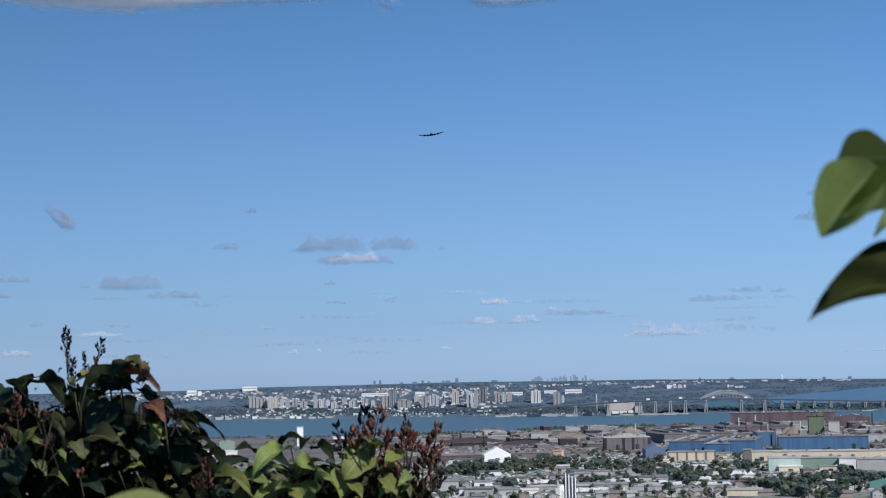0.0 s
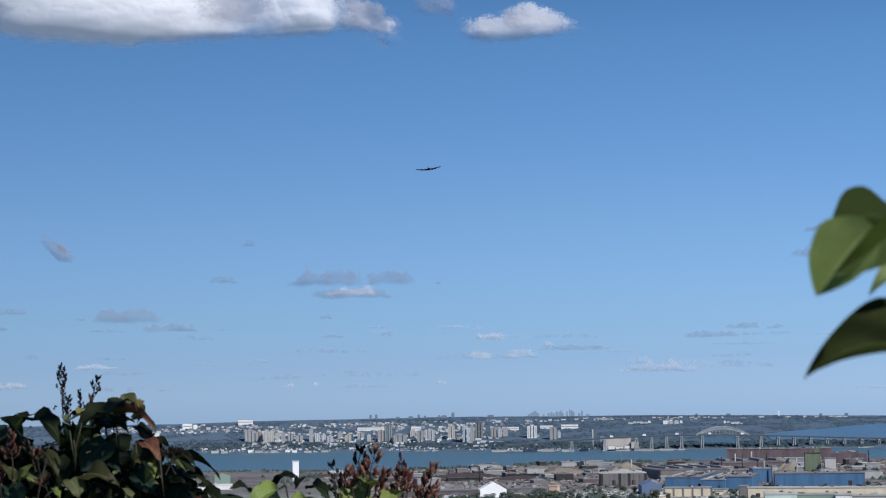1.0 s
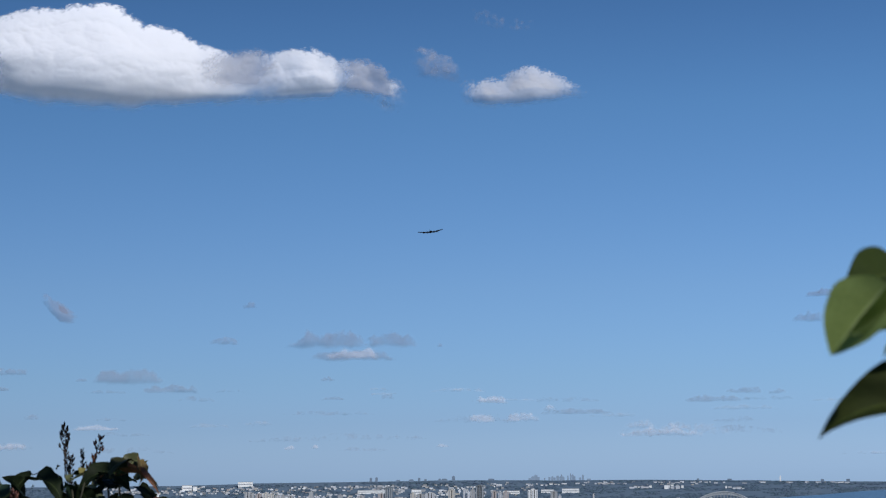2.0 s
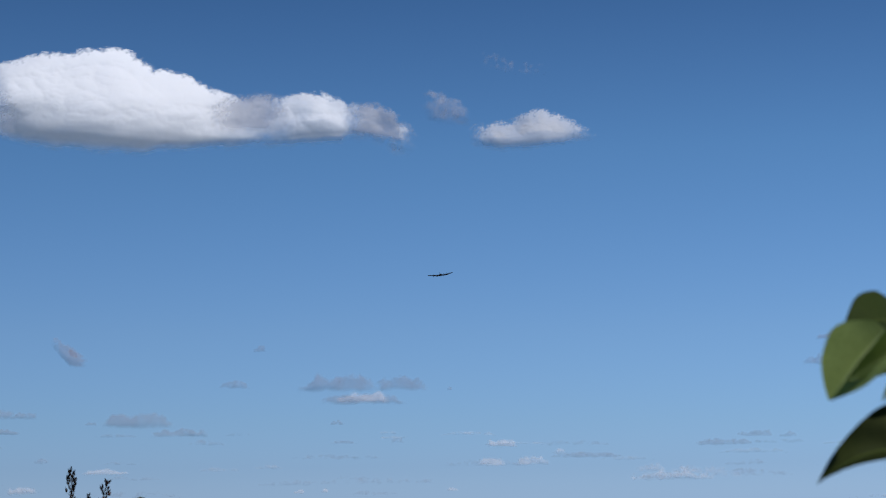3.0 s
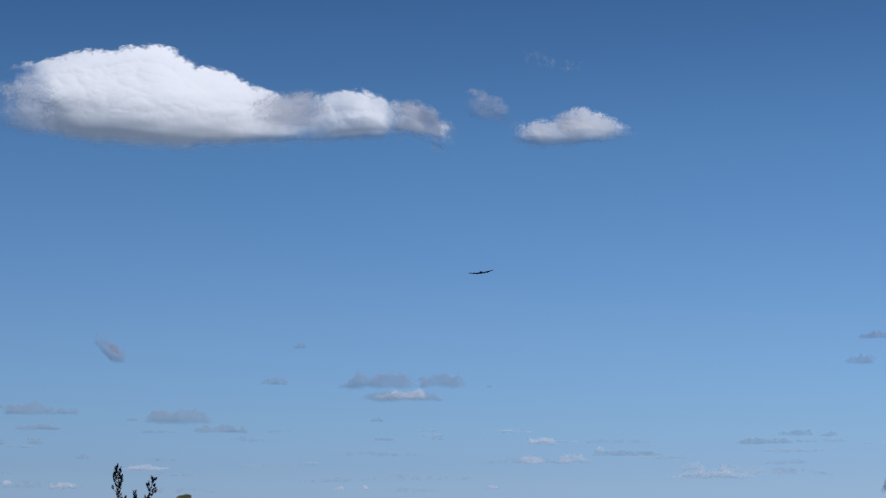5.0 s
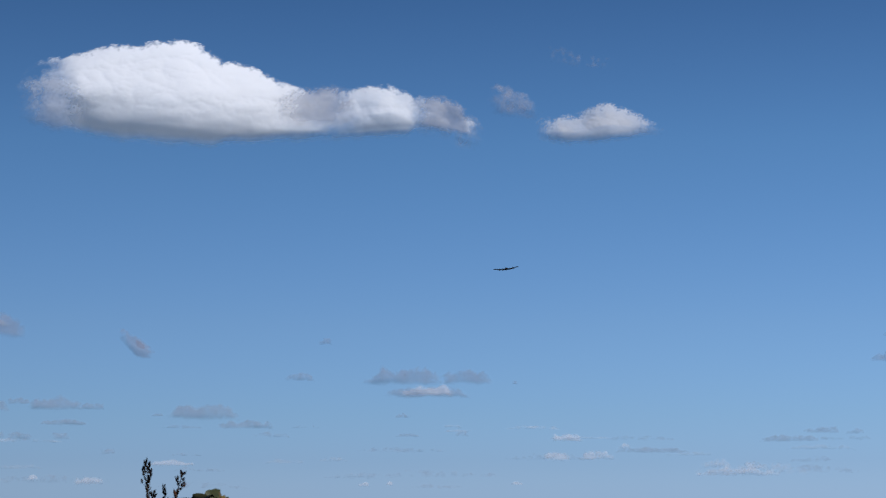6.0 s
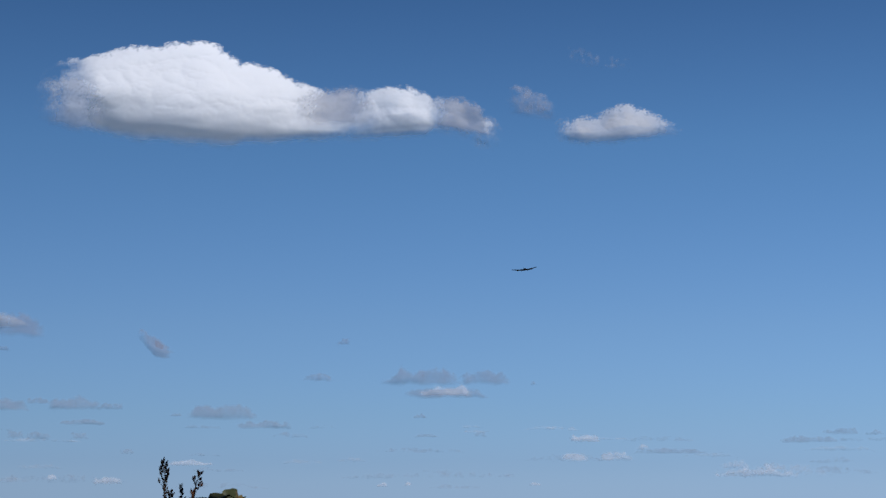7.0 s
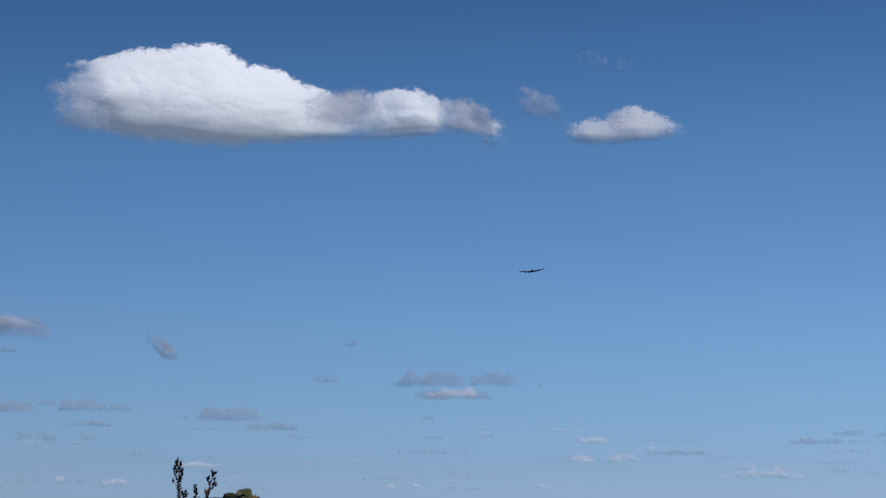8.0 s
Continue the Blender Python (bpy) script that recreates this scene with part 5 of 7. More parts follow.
def low_building(x, y, z, w, h, wall, deep=10.0):
    s = thing("low_building", "low pale flat-roofed building across the bay", "building", facing(x, y, z), "far low buildings")
    part("wall", boxed(-w / 2, w / 2, 0, deep, -8, h), wall, s)
    part("roof", boxed(-w / 2 - 0.4, w / 2 + 0.4, -0.4, deep + 0.4, h, h + 0.5), M_GREYROOF, s)
    if w > 22:
        part("window_band", boxed(-w / 2 + 0.8, w / 2 - 0.8, -0.1, -0.003, h * 0.42, h * 0.6), M_FARGLASS, s)


for x, y, z, w, h in ((-479.5, 4901.5, 61.7, 36.0, 11.1), (-616.0, 4859.5, 52.4, 23.4, 13.7), (-596.7, 4858.0, 52.1, 9.6, 11.0), (-167.8, 4798.5, 43.2, 67.8, 8.1),
                      (-61.2, 4769.0, 40.2, 22.9, 12.1), (161.3, 4708.5, 40.7, 38.6, 8.0), (299.8, 4702.5, 42.1, 39.9, 10.6), (246.1, 4716.0, 42.9, 29.3, 8.0), (-682.0, 4777.5, 34.5, 18.9, 12.2)):
    low_building(x, y, z, w, h, M_WHITE)
heap_rng = random.Random(58)
for x0, y0, wide, high in ((547.3, 4753.5, 45.7, 9.4), (691.0, 4737.0, 42.9, 6.7), (472.3, 4768.0, 53.9, 6.7)):
    for k in range(7):
        x, y = x0 + wide * ((k + 0.5) / 7 - 0.5 + heap_rng.uniform(-0.08, 0.08)), y0 + heap_rng.uniform(-14, 14)
        low_building(x, y, ground_z(x, y), heap_rng.uniform(0.10, 0.26) * wide, high * heap_rng.uniform(0.4, 1.0), heap_rng.choice((M_WHITE, M_FARWALL)))
far_rng = random.Random(31)
COTTAGES = []
(WOOD_X, WOOD_Y) = (-471.7, 4763.0)
for k in range(275):
    bx = far_rng.uniform(-0.165, 0.03) if k < 258 else far_rng.uniform(0.02, 0.05)
    d = far_rng.uniform(0.03, 0.9) ** 1.2
    y0 = 4560
    y = y0 + 20 + d * 340
    x = bx * y
    y = shore_far(x) + 18 + d * (4920 - shore_far(x) - 18)
    x = bx * y
    if x / y < WOOD_X / WOOD_Y and 0.05 < d < 0.62:
        continue
    if k % 5 < 3:
        COTTAGES.append((x, y, ground_z(x, y), far_rng.uniform(4, 14), far_rng.uniform(2.0, 4.5)))
        continue
    low_building(x, y, ground_z(x, y), far_rng.uniform(3, 11), far_rng.uniform(2.0, 5.5), far_rng.choice((M_FARWALL, M_FARWALL, M_WHITE, M_PALE, M_STONE, M_BUFF, M_PINK)))
cot_rng = random.Random(77)
while len(COTTAGES) < 620:
    y = cot_rng.uniform(4600, 4890)
    x = y * cot_rng.uniform(-0.19, 0.20)
    if y < shore_far(x) + 20 or noise.noise((x * 0.011, y * 0.02, 7)) < (0.02 if x < 160 else 0.1 if y > 4850 else 9) or (x / y < WOOD_X / WOOD_Y and y < 4810):
        continue
    COTTAGES.append((x, y, ground_z(x, y), cot_rng.uniform(2.2, 7.0), cot_rng.uniform(1.5, 3.2)))
verts, faces = [], []
for x, y, z, w, h in COTTAGES:
    n = len(verts)
    for zz, g in ((-6, 1.0), (h, 1.0)):
        verts += [(x + p * w / 2 * g, y + q, z + zz) for p, q in ((-1, 0), (1, 0), (1, 9), (-1, 9))]
    verts += [(x - w / 2, y + 4.5, z + h + 1.4), (x + w / 2, y + 4.5, z + h + 1.4)]
    faces += [[n + i for i in f] for f in ((0, 1, 5, 4), (1, 2, 6, 9, 5), (2, 3, 7, 6), (3, 0, 4, 8, 7), (4, 5, 9, 8), (6, 7, 8, 9))]
cottage_mesh = bpy.data.meshes.new("far_cottages")
cottage_mesh.from_pydata(verts, [], faces)
cottage_mesh.materials.append(tinted("pale_cottage_wall", (0.40, 0.415, 0.43), 0.5))
tagged(new("far_cottages", cottage_mesh), "small pale cottages scattered across the bay", "buildings", kind="stuff")
(_, band_y0), (_, band_y1) = (-392.2, 4811.0), (-398.1, 4886.5)
for k in range(120):
    y = far_rng.uniform(band_y0, band_y1)
    x = y * (far_rng.uniform(-0.165, 0.03) if k % 9 else far_rng.uniform(0.0, 0.14))
    low_building(x, y, ground_z(x, y), far_rng.uniform(3, 9), far_rng.uniform(1.6, 3.4), far_rng.choice((M_FARWALL, M_PALE, M_PALE, M_STONE, M_BUFF, M_PINK)))
for k in range(46):
    y = far_rng.uniform(4835, 4890)
    x = y * far_rng.uniform(0.02, 0.215)
    low_building(x, y, ground_z(x, y), far_rng.uniform(4, 13), far_rng.uniform(1.8, 3.8), far_rng.choice((M_WHITE, M_FARWALL, M_FARWALL)))
for x, y, z, w, h in ((-523.2, 4621.0, 0.2, 20.9, 7.8), (-500.0, 4611.0, 0.0, 18.3, 6.5), (-440.1, 4610.0, 0.2, 13.0, 9.1), (-419.8, 4600.5, 0.0, 20.8, 6.5), (-385.0, 4604.0, 0.6, 18.2, 5.2), (-353.4, 4597.5, 0.2, 13.0, 9.1), (-337.1, 4588.0, 0.0, 13.0, 7.8), (-305.0, 4561.5, 0.0, 19.3, 5.2), (-267.8, 4585.0, 0.0, 19.4, 5.2),
                      (123.5, 4367.0, 0.0, 37.0, 4.9), (188.7, 4311.0, 0.0, 36.6, 7.3), (229.2, 4331.0, 0.0, 30.6, 7.3), (268.0, 4297.0, 0.0, 26.7, 6.1), (304.8, 4320.5, 0.0, 24.4, 7.3), (435.7, 4260.5, 0.0, 30.1, 6.0), (477.9, 4278.5, 0.0, 33.9, 4.8)):
    low_building(x, y, z, w * 0.85, h * 0.55, M_WHITE if w < 16 else M_PALE, 8)
shed("long pinkish research hall on the far shore", 380.2, 4346.0, 5.2, 57.0, 19.5, M_ROSE, M_WHITE, 25, 2, 0, 9)
for x, w, h in ((352.0, 10.0, 6.5), (366.0, 14.0, 8.5), (383.0, 16.0, 7.0), (399.0, 11.0, 9.0), (411.0, 8.0, 6.0)):
    low_building(x, 4333.0, 0.0, w, h, M_WHITE if h > 6.8 else M_FARWALL, 8)
shed("dark glazed end of the research hall", 348.1, 4358.5, 3.2, 7.4, 24.6, M_STONE, M_GREYROOF, 20, 2, 0, 0)
shed("stepped pale end hall on the far shore", 416.2, 4332.0, 4.2, 15.9, 13.0, M_ROSE, M_GREYROOF, 20, 2, 0, 2)


# landing stages, boats and sheds on the far water's edge
verts, faces = [], []
for k in range(260):
    x = far_rng.uniform(-560, 520)
    y = shore_far(x) + far_rng.uniform(4, 34)
    z, w, h, d = ground_z(x, y), far_rng.uniform(1.2, 5.0) * (0.7 if x > 0 else 1), far_rng.uniform(0.8, 3.2) * (0.6 if x > 0 else 1), far_rng.uniform(3, 7)
    n = len(verts)
    for zz in (-2, h):
        verts += [(x + p * w / 2, y + q, z + zz) for p, q in ((-1, 0), (1, 0), (1, d), (-1, d))]
    verts += [(x - w / 2, y + d / 2, z + h + 0.9), (x + w / 2, y + d / 2, z + h + 0.9)]
    faces += [[n + i for i in f] for f in ((0, 1, 5, 4), (1, 2, 6, 9, 5), (2, 3, 7, 6), (3, 0, 4, 8, 7), (4, 5, 9, 8), (6, 7, 8, 9))]
shore_mesh = bpy.data.meshes.new("shore_sheds")
shore_mesh.from_pydata(verts, [], faces)
shore_mesh.materials.append(tinted("pale_boathouse_wall", (0.46, 0.47, 0.48), 0.5))
tagged(new("shore_sheds", shore_mesh), "small pale boat sheds and moored boats along the far shore", "buildings", kind="stuff")


# pale stony edge of the far water, broken by gaps
def shore_edge():
    r = random.Random(66)
    bm = bmesh.new()
    x = -560.0
    while x < 900:
        w = r.uniform(6, 26)
        if noise.noise((x * 0.008, 2, 11)) > (-0.05 if x > 90 else 0.18):
            y = shore_far(x) + 22 * noise.noise((x * 0.012, 9, 0)) - 3
            prism(bm, [(x, -2.0), (x + w, -2.0), (x + w * 0.93, -0.2 + r.uniform(0.3, 1.6)), (x + w * r.uniform(0.3, 0.7), r.uniform(0.6, 1.8)), (x + w * 0.06, -0.2 + r.uniform(0.3, 1.4))], y, y + 7)
        x += w * r.uniform(0.7, 1.05)
    tagged(part("shore_edge", bm, M_PALE, None), "pale stony bank along the far water", "shore", kind="stuff")


shore_edge()


# the distant city on the horizon
def far_tower(x, y, z, w, h, mat, label="hazy grey city tower on the horizon"):
    s = thing("distant_tower", label, "tower", facing(x, y, z), "distant skyline")
    part("shaft", boxed(-w / 2, w / 2, 0, w, -12, h * 0.86), mat, s)
    part("top", boxed(-w / 3, w / 3, w * 0.15, w * 0.85, h * 0.86, h), mat, s)


for x, y, z, w, h in ((216.3, 4960.5, 72.5, 5.6, 4.2), (223.3, 4960.5, 72.5, 5.6, 8.4), (231.0, 4960.5, 72.5, 7.0, 11.9), (238.0, 4960.5, 72.5, 4.2, 7.0), (252.6, 4960.5, 72.5, 2.8, 4.2), (264.5, 4960.5, 72.5, 4.2, 6.3), (271.5, 4960.5, 72.4, 4.2, 8.4), (277.1, 4960.5, 72.4, 4.2, 5.6), (284.8, 4960.5, 72.4, 5.6, 9.8), (295.3, 4960.5, 72.4, 9.8, 7.7),
                      (294.6, 4960.5, 72.4, 2.8, 12.6), (310.0, 4960.5, 72.4, 2.8, 9.8), (317.0, 4960.0, 72.3, 2.8, 15.4), (321.8, 4959.5, 72.3, 4.2, 12.6), (326.0, 4959.0, 72.2, 4.2, 8.4), (339.8, 4956.5, 71.9, 4.2, 5.6), (346.7, 4955.5, 71.8, 4.2, 11.9), (361.3, 4953.5, 71.5, 8.4, 2.8)):
    far_tower(x, y, z, w * 1.25, h, M_PALEBLUE)
for x, y, z, w, h in ((-175.0, 4937.0, 69.4, 5.6, 11.2), (-161.0, 4935.5, 69.1, 5.6, 12.6), (-56.6, 4939.5, 69.9, 5.6, 9.8), (-41.2, 4937.5, 69.6, 5.6, 7.0), (-6.4, 4933.5, 69.0, 5.6, 8.4), (5.4, 4932.0, 68.8, 12.6, 8.4), (27.7, 4929.0, 68.4, 7.0, 15.3), (-108.1, 4937.5, 69.5, 8.4, 5.6), (-76.0, 4934.0, 68.9, 11.2, 7.0), (120.6, 4945.0, 70.6, 14.0, 5.6), (627.1, 4933.5, 69.3, 5.4, 3.2), (704.9, 4932.5, 69.2, 9.9, 2.4), (927.2, 4905.0, 66.4, 6.7, 2.6), (990.4, 4906.5, 66.6, 8.1, 2.4)):
    far_tower(x, y, z, w * 1.1, h, M_HAZYTOWER)


far_tower(825.7, 4910.5, 67.0, 3.6, 11.0, M_WHITE, "slim white tower alone on the horizon")


# open lake behind the bridge
LAKE = (725.0, 4412.0), (993.0, 4350.0), (725.0, 4520.0), (1026.0, 4662.0)
CANAL = (560.6, 4375.5), (641.7, 4357.0), (670.3, 4463.0), (582.2, 4482.0)


def in_lake(x, y):
    if CANAL[0][1] - 6 < y < CANAL[2][1] + 4 and CANAL[0][0] - 4 < x < CANAL[1][0] + 4:
        return True
    f = (x - LAKE[0][0]) / (LAKE[1][0] - LAKE[0][0])
    return f > -0.03 and LAKE[0][1] + (LAKE[1][1] - LAKE[0][1]) * f - 8 < y < LAKE[2][1] + (LAKE[3][1] - LAKE[2][1]) * f + 3


def lake():
    bm = bmesh.new()
    (xa, ya0), (xb, ya1), (_, yb0), (_, yb1) = LAKE
    x0, x1 = xa, 1250.0
    n, k = 40, 8
    rows = []
    for j in range(k + 1):
        row = []
        for i in range(n + 1):
            x = x0 + (x1 - x0) * i / n
            f = (x - xa) / (xb - xa)
            ya, yb = ya0 + (ya1 - ya0) * min(f, 1.5), yb0 + (yb1 - yb0) * min(f, 1.1)
            y = ya + (yb - ya) * j / k
            row.append(bm.verts.new((x, y, ground_z(x, y) + 1.2)))
        rows.append(row)
    for a, b in zip(rows, rows[1:]):
        for i in range(n):
            bm.faces.new((a[i], a[i + 1], b[i + 1], b[i]))
    tagged(part("lake_water", bm, M_LAKE, None), "open blue lake water beyond the bridge", "water", kind="structure")


lake()


def canal():
    """The ship canal under the main span."""
    bm = bmesh.new()
    rows = []
    for j in range(13):
        a, b = Vector(CANAL[0]).lerp(Vector(CANAL[3]), j / 12), Vector(CANAL[1]).lerp(Vector(CANAL[2]), j / 12)
        rows.append([bm.verts.new((p.x, p.y, ground_z(p.x, p.y) + 1.0)) for p in (a.lerp(b, i / 10) for i in range(11))])
    for a, b in zip(rows, rows[1:]):
        for i in range(10):
            bm.faces.new((a[i], a[i + 1], b[i + 1], b[i]))
    tagged(part("canal_water", bm, M_WATER, None), "blue canal water under the bridge arch", "water", kind="structure")


canal()


# woods on the far shore and scrub by the near shore
def clumps(name, label, spots, mat, seed, flat=1.0):
    r = random.Random(seed)
    verts, faces = [], []
    for x, y, z, s in spots:
        n = len(verts)
        verts += [(x + r.uniform(-0.2, 0.2) * s, y, z + s * r.uniform(0.6, 1.0) * flat)]
        for ring, (rr, zz) in enumerate(((0.38, 0.55), (0.6, 0.05))):
            for q in range(6):
                a = q * 1.047 + ring * 0.5 + r.uniform(-0.3, 0.3)
                g = s * rr * r.uniform(0.7, 1.3)
                verts.append((x + g * math.cos(a), y + g * math.sin(a), z + s * zz * r.uniform(0.6, 1.3) * flat))
        for q in range(6):
            p = (q + 1) % 6
            faces += [(n, n + 1 + q, n + 1 + p), (n + 1 + q, n + 7 + q, n + 7 + p, n + 1 + p)]
    me = bpy.data.meshes.new(name)
    me.from_pydata(verts, [], faces)
    me.materials.append(mat)
    return tagged(new(name, me), label, "woodland", kind="stuff")


wood_rng = random.Random(5)
spots = []
while len(spots) < 11000:
    bx, d = wood_rng.uniform(-0.25, 0.24), wood_rng.random()
    y = 4300 + d * 630
    x = bx * y
    if y < shore_far(x) + 16 or in_lake(x, y):
        continue
    if noise.noise((x * 0.012, y * 0.02, 4)) + 0.45 * noise.noise((x * 0.05, y * 0.05, 2)) < -0.12:
        continue
    spots.append((x, y, ground_z(x, y) - 0.8, wood_rng.uniform(4.5, 11)))
for i in range(420):
    x = wood_rng.uniform(-0.25, 0.25) * 4940
    spots.append((x, 4940 + wood_rng.uniform(-6, 6), ground_z(x, 4940) - 1.5, wood_rng.uniform(2, 4)))
shore_spots = [(x, shore_far(x) + wood_rng.uniform(24, 90), 0.0, wood_rng.uniform(6, 13)) for x in [wood_rng.uniform(-0.22, 0.02) * 4500 for k in range(900)]]
shore_spots += [(x, shore_far(x) + wood_rng.uniform(28, 120), 0.0, wood_rng.uniform(7, 15)) for x in [wood_rng.uniform(100, 960) for k in range(1500)]]
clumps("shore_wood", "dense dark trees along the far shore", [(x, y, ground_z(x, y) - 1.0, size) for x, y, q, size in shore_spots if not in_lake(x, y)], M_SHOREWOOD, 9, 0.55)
clumps("far_wood", "woods covering the far shore, coloured blue for haze", spots, M_FARTREE, 3, 0.30)
spots = []
for i in range(900):
    x = wood_rng.uniform(-560, 760)
    if x < 420:
        y = shore_near(x) - 30 - abs(wood_rng.gauss(0, 25))
        if noise.noise((x * 0.015, 1, 6)) > -0.25:
            spots.append((x, y, ground_z(x, y) - 0.5, wood_rng.uniform(4, 9) * (0.5 if x < -60 else 0.85)))
for i in range(1500):
    x, y = wood_rng.uniform(-540, 640), wood_rng.uniform(2300, 3250)
    if noise.noise((x * 0.012, y * 0.004, 8)) + 0.4 * noise.noise((x * 0.05, y * 0.02, 2)) > 0.22:
        spots.append((x, y, -0.5, wood_rng.uniform(3, 7)))
clumps("scrub", "dark green scrub along the ore yards and shore", spots, M_TREE, 4)
shed("plain white square tower block by the bay", -203.6, 2790.0, 0.0, 8.7, 26.0, M_BRIGHT, M_WHITE, 8, 0, 0, 0, group="", name="tower_block")


# ---- lilac shrubs on the brow of the hill ----
def leaf_mesh(name, mat, seed, length=1.0, width=0.72, fold=0.25, curl=0.8, peak=0.6, heart=0.10, wave=0.04, n=8):
    """A pointed, heart-based leaf: base at the origin, tip along +Y, upper side +Z."""
    r = random.Random(seed)
    ts = (-1, -0.55, -0.06, 0, 0.06, 0.55, 1)
    verts, faces = [], []
    y, z = 0.0, 0.0
    for i in range(n + 1):
        s = i / n
        w = width * length * 0.5 * max(0.02, math.sin(math.pi * (0.06 + 0.94 * s) ** peak)) ** 0.85 * (1 if s < 1 else 0)
        w *= 1 + wave * 1.6 * math.sin(s * 13 + seed * 2.1)
        a = -curl * (s ** 1.4) + 0.25
        if i:
            y, z = y + math.cos(a) * length / n, z + math.sin(a) * length / n
        for t in ts:
            lobe = -heart * length * abs(t) * (1 - s) ** 5
            twist = wave * 1.5 * length * s * t * math.sin(seed * 1.7 + 0.6)
            verts.append((t * w, y + lobe, z + fold * abs(t) * w + twist + wave * length * (math.sin(s * 7 + t * 2 + seed) + 0.5 * math.sin(s * 15 - t * 3 + seed)) * abs(t)))
    m = len(ts)
    for i in range(n):
        for j in range(m - 1):
            faces.append((i * m + j, i * m + j + 1, (i + 1) * m + j + 1, (i + 1) * m + j))
    me = bpy.data.meshes.new(name)
    me.from_pydata(verts, [], faces)
    me.polygons.foreach_set("use_smooth", [True] * len(me.polygons))
    me.attributes.new("rib", "FLOAT", "POINT").data.foreach_set("value", [1.0 if i % m == 3 else 0.0 for i in range(len(verts))])
    me.materials.append(mat)
    return me


SHAPES = ((0.74, 0.25, 0.7), (0.68, 0.35, 1.2), (0.80, 0.15, 0.4), (0.66, 0.45, 1.6), (0.76, 0.10, 0.9))
LEAVES = {mat: [leaf_mesh("leaf", mat, k, 1.0, *sh, wave=0.055, n=9) for k, sh in enumerate(SHAPES)] for mat in (M_LEAF, M_LEAF_LIGHT, M_LEAF_OLIVE, M_LEAF_DRY, M_LEAF_MID, M_LEAF_SHADE, M_LEAF_DULL, M_LEAF_RUST)}


NEAR_LEAVES = {mat: [leaf_mesh("leaf", mat, k, 1.0, *sh, wave=0.014, n=26) for k, sh in enumerate(SHAPES + ((0.82, 0.9, 0.25, 0.85, 0.0), (0.95, 0.3, 1.5)))] for mat in (M_LEAF_DEEP, M_LEAF_MID, M_LEAF_SHADED_HALF, M_LEAF_LIGHT)}


def leaf_pose(p, way, up, size):
    y = Vector(way).normalized()
    x = y.cross(Vector(up)).normalized()
    z = x.cross(y)
    return Matrix.Translation(p) @ Matrix((x, y, z)).transposed().to_4x4() @ Matrix.Scale(size, 4)


def add_leaf(shrub, mat, k, p, way, up, size, label=""):
    ob = new("leaf", LEAVES[mat][k])
    ob.parent = shrub
    ob.matrix_basis = shrub.matrix_world.inverted() @ leaf_pose(p, way, up, size)
    return tagged(ob, label)


def random_leaf(r, droop=0.5):
    a = r.uniform(0, 2 * math.pi)
    way = Vector((math.cos(a), math.sin(a) * 0.8 - 0.25, -droop + r.gauss(0, 0.45)))
    up = Vector((r.gauss(0, 0.45), r.gauss(-0.35, 0.4), 1.0))
    return way, up


M_STALK = surface("dark_red_brown_stalk", (0.050, 0.032, 0.024), (0.030, 0.020, 0.016), 0.8, 30, 6, dist=0.001)


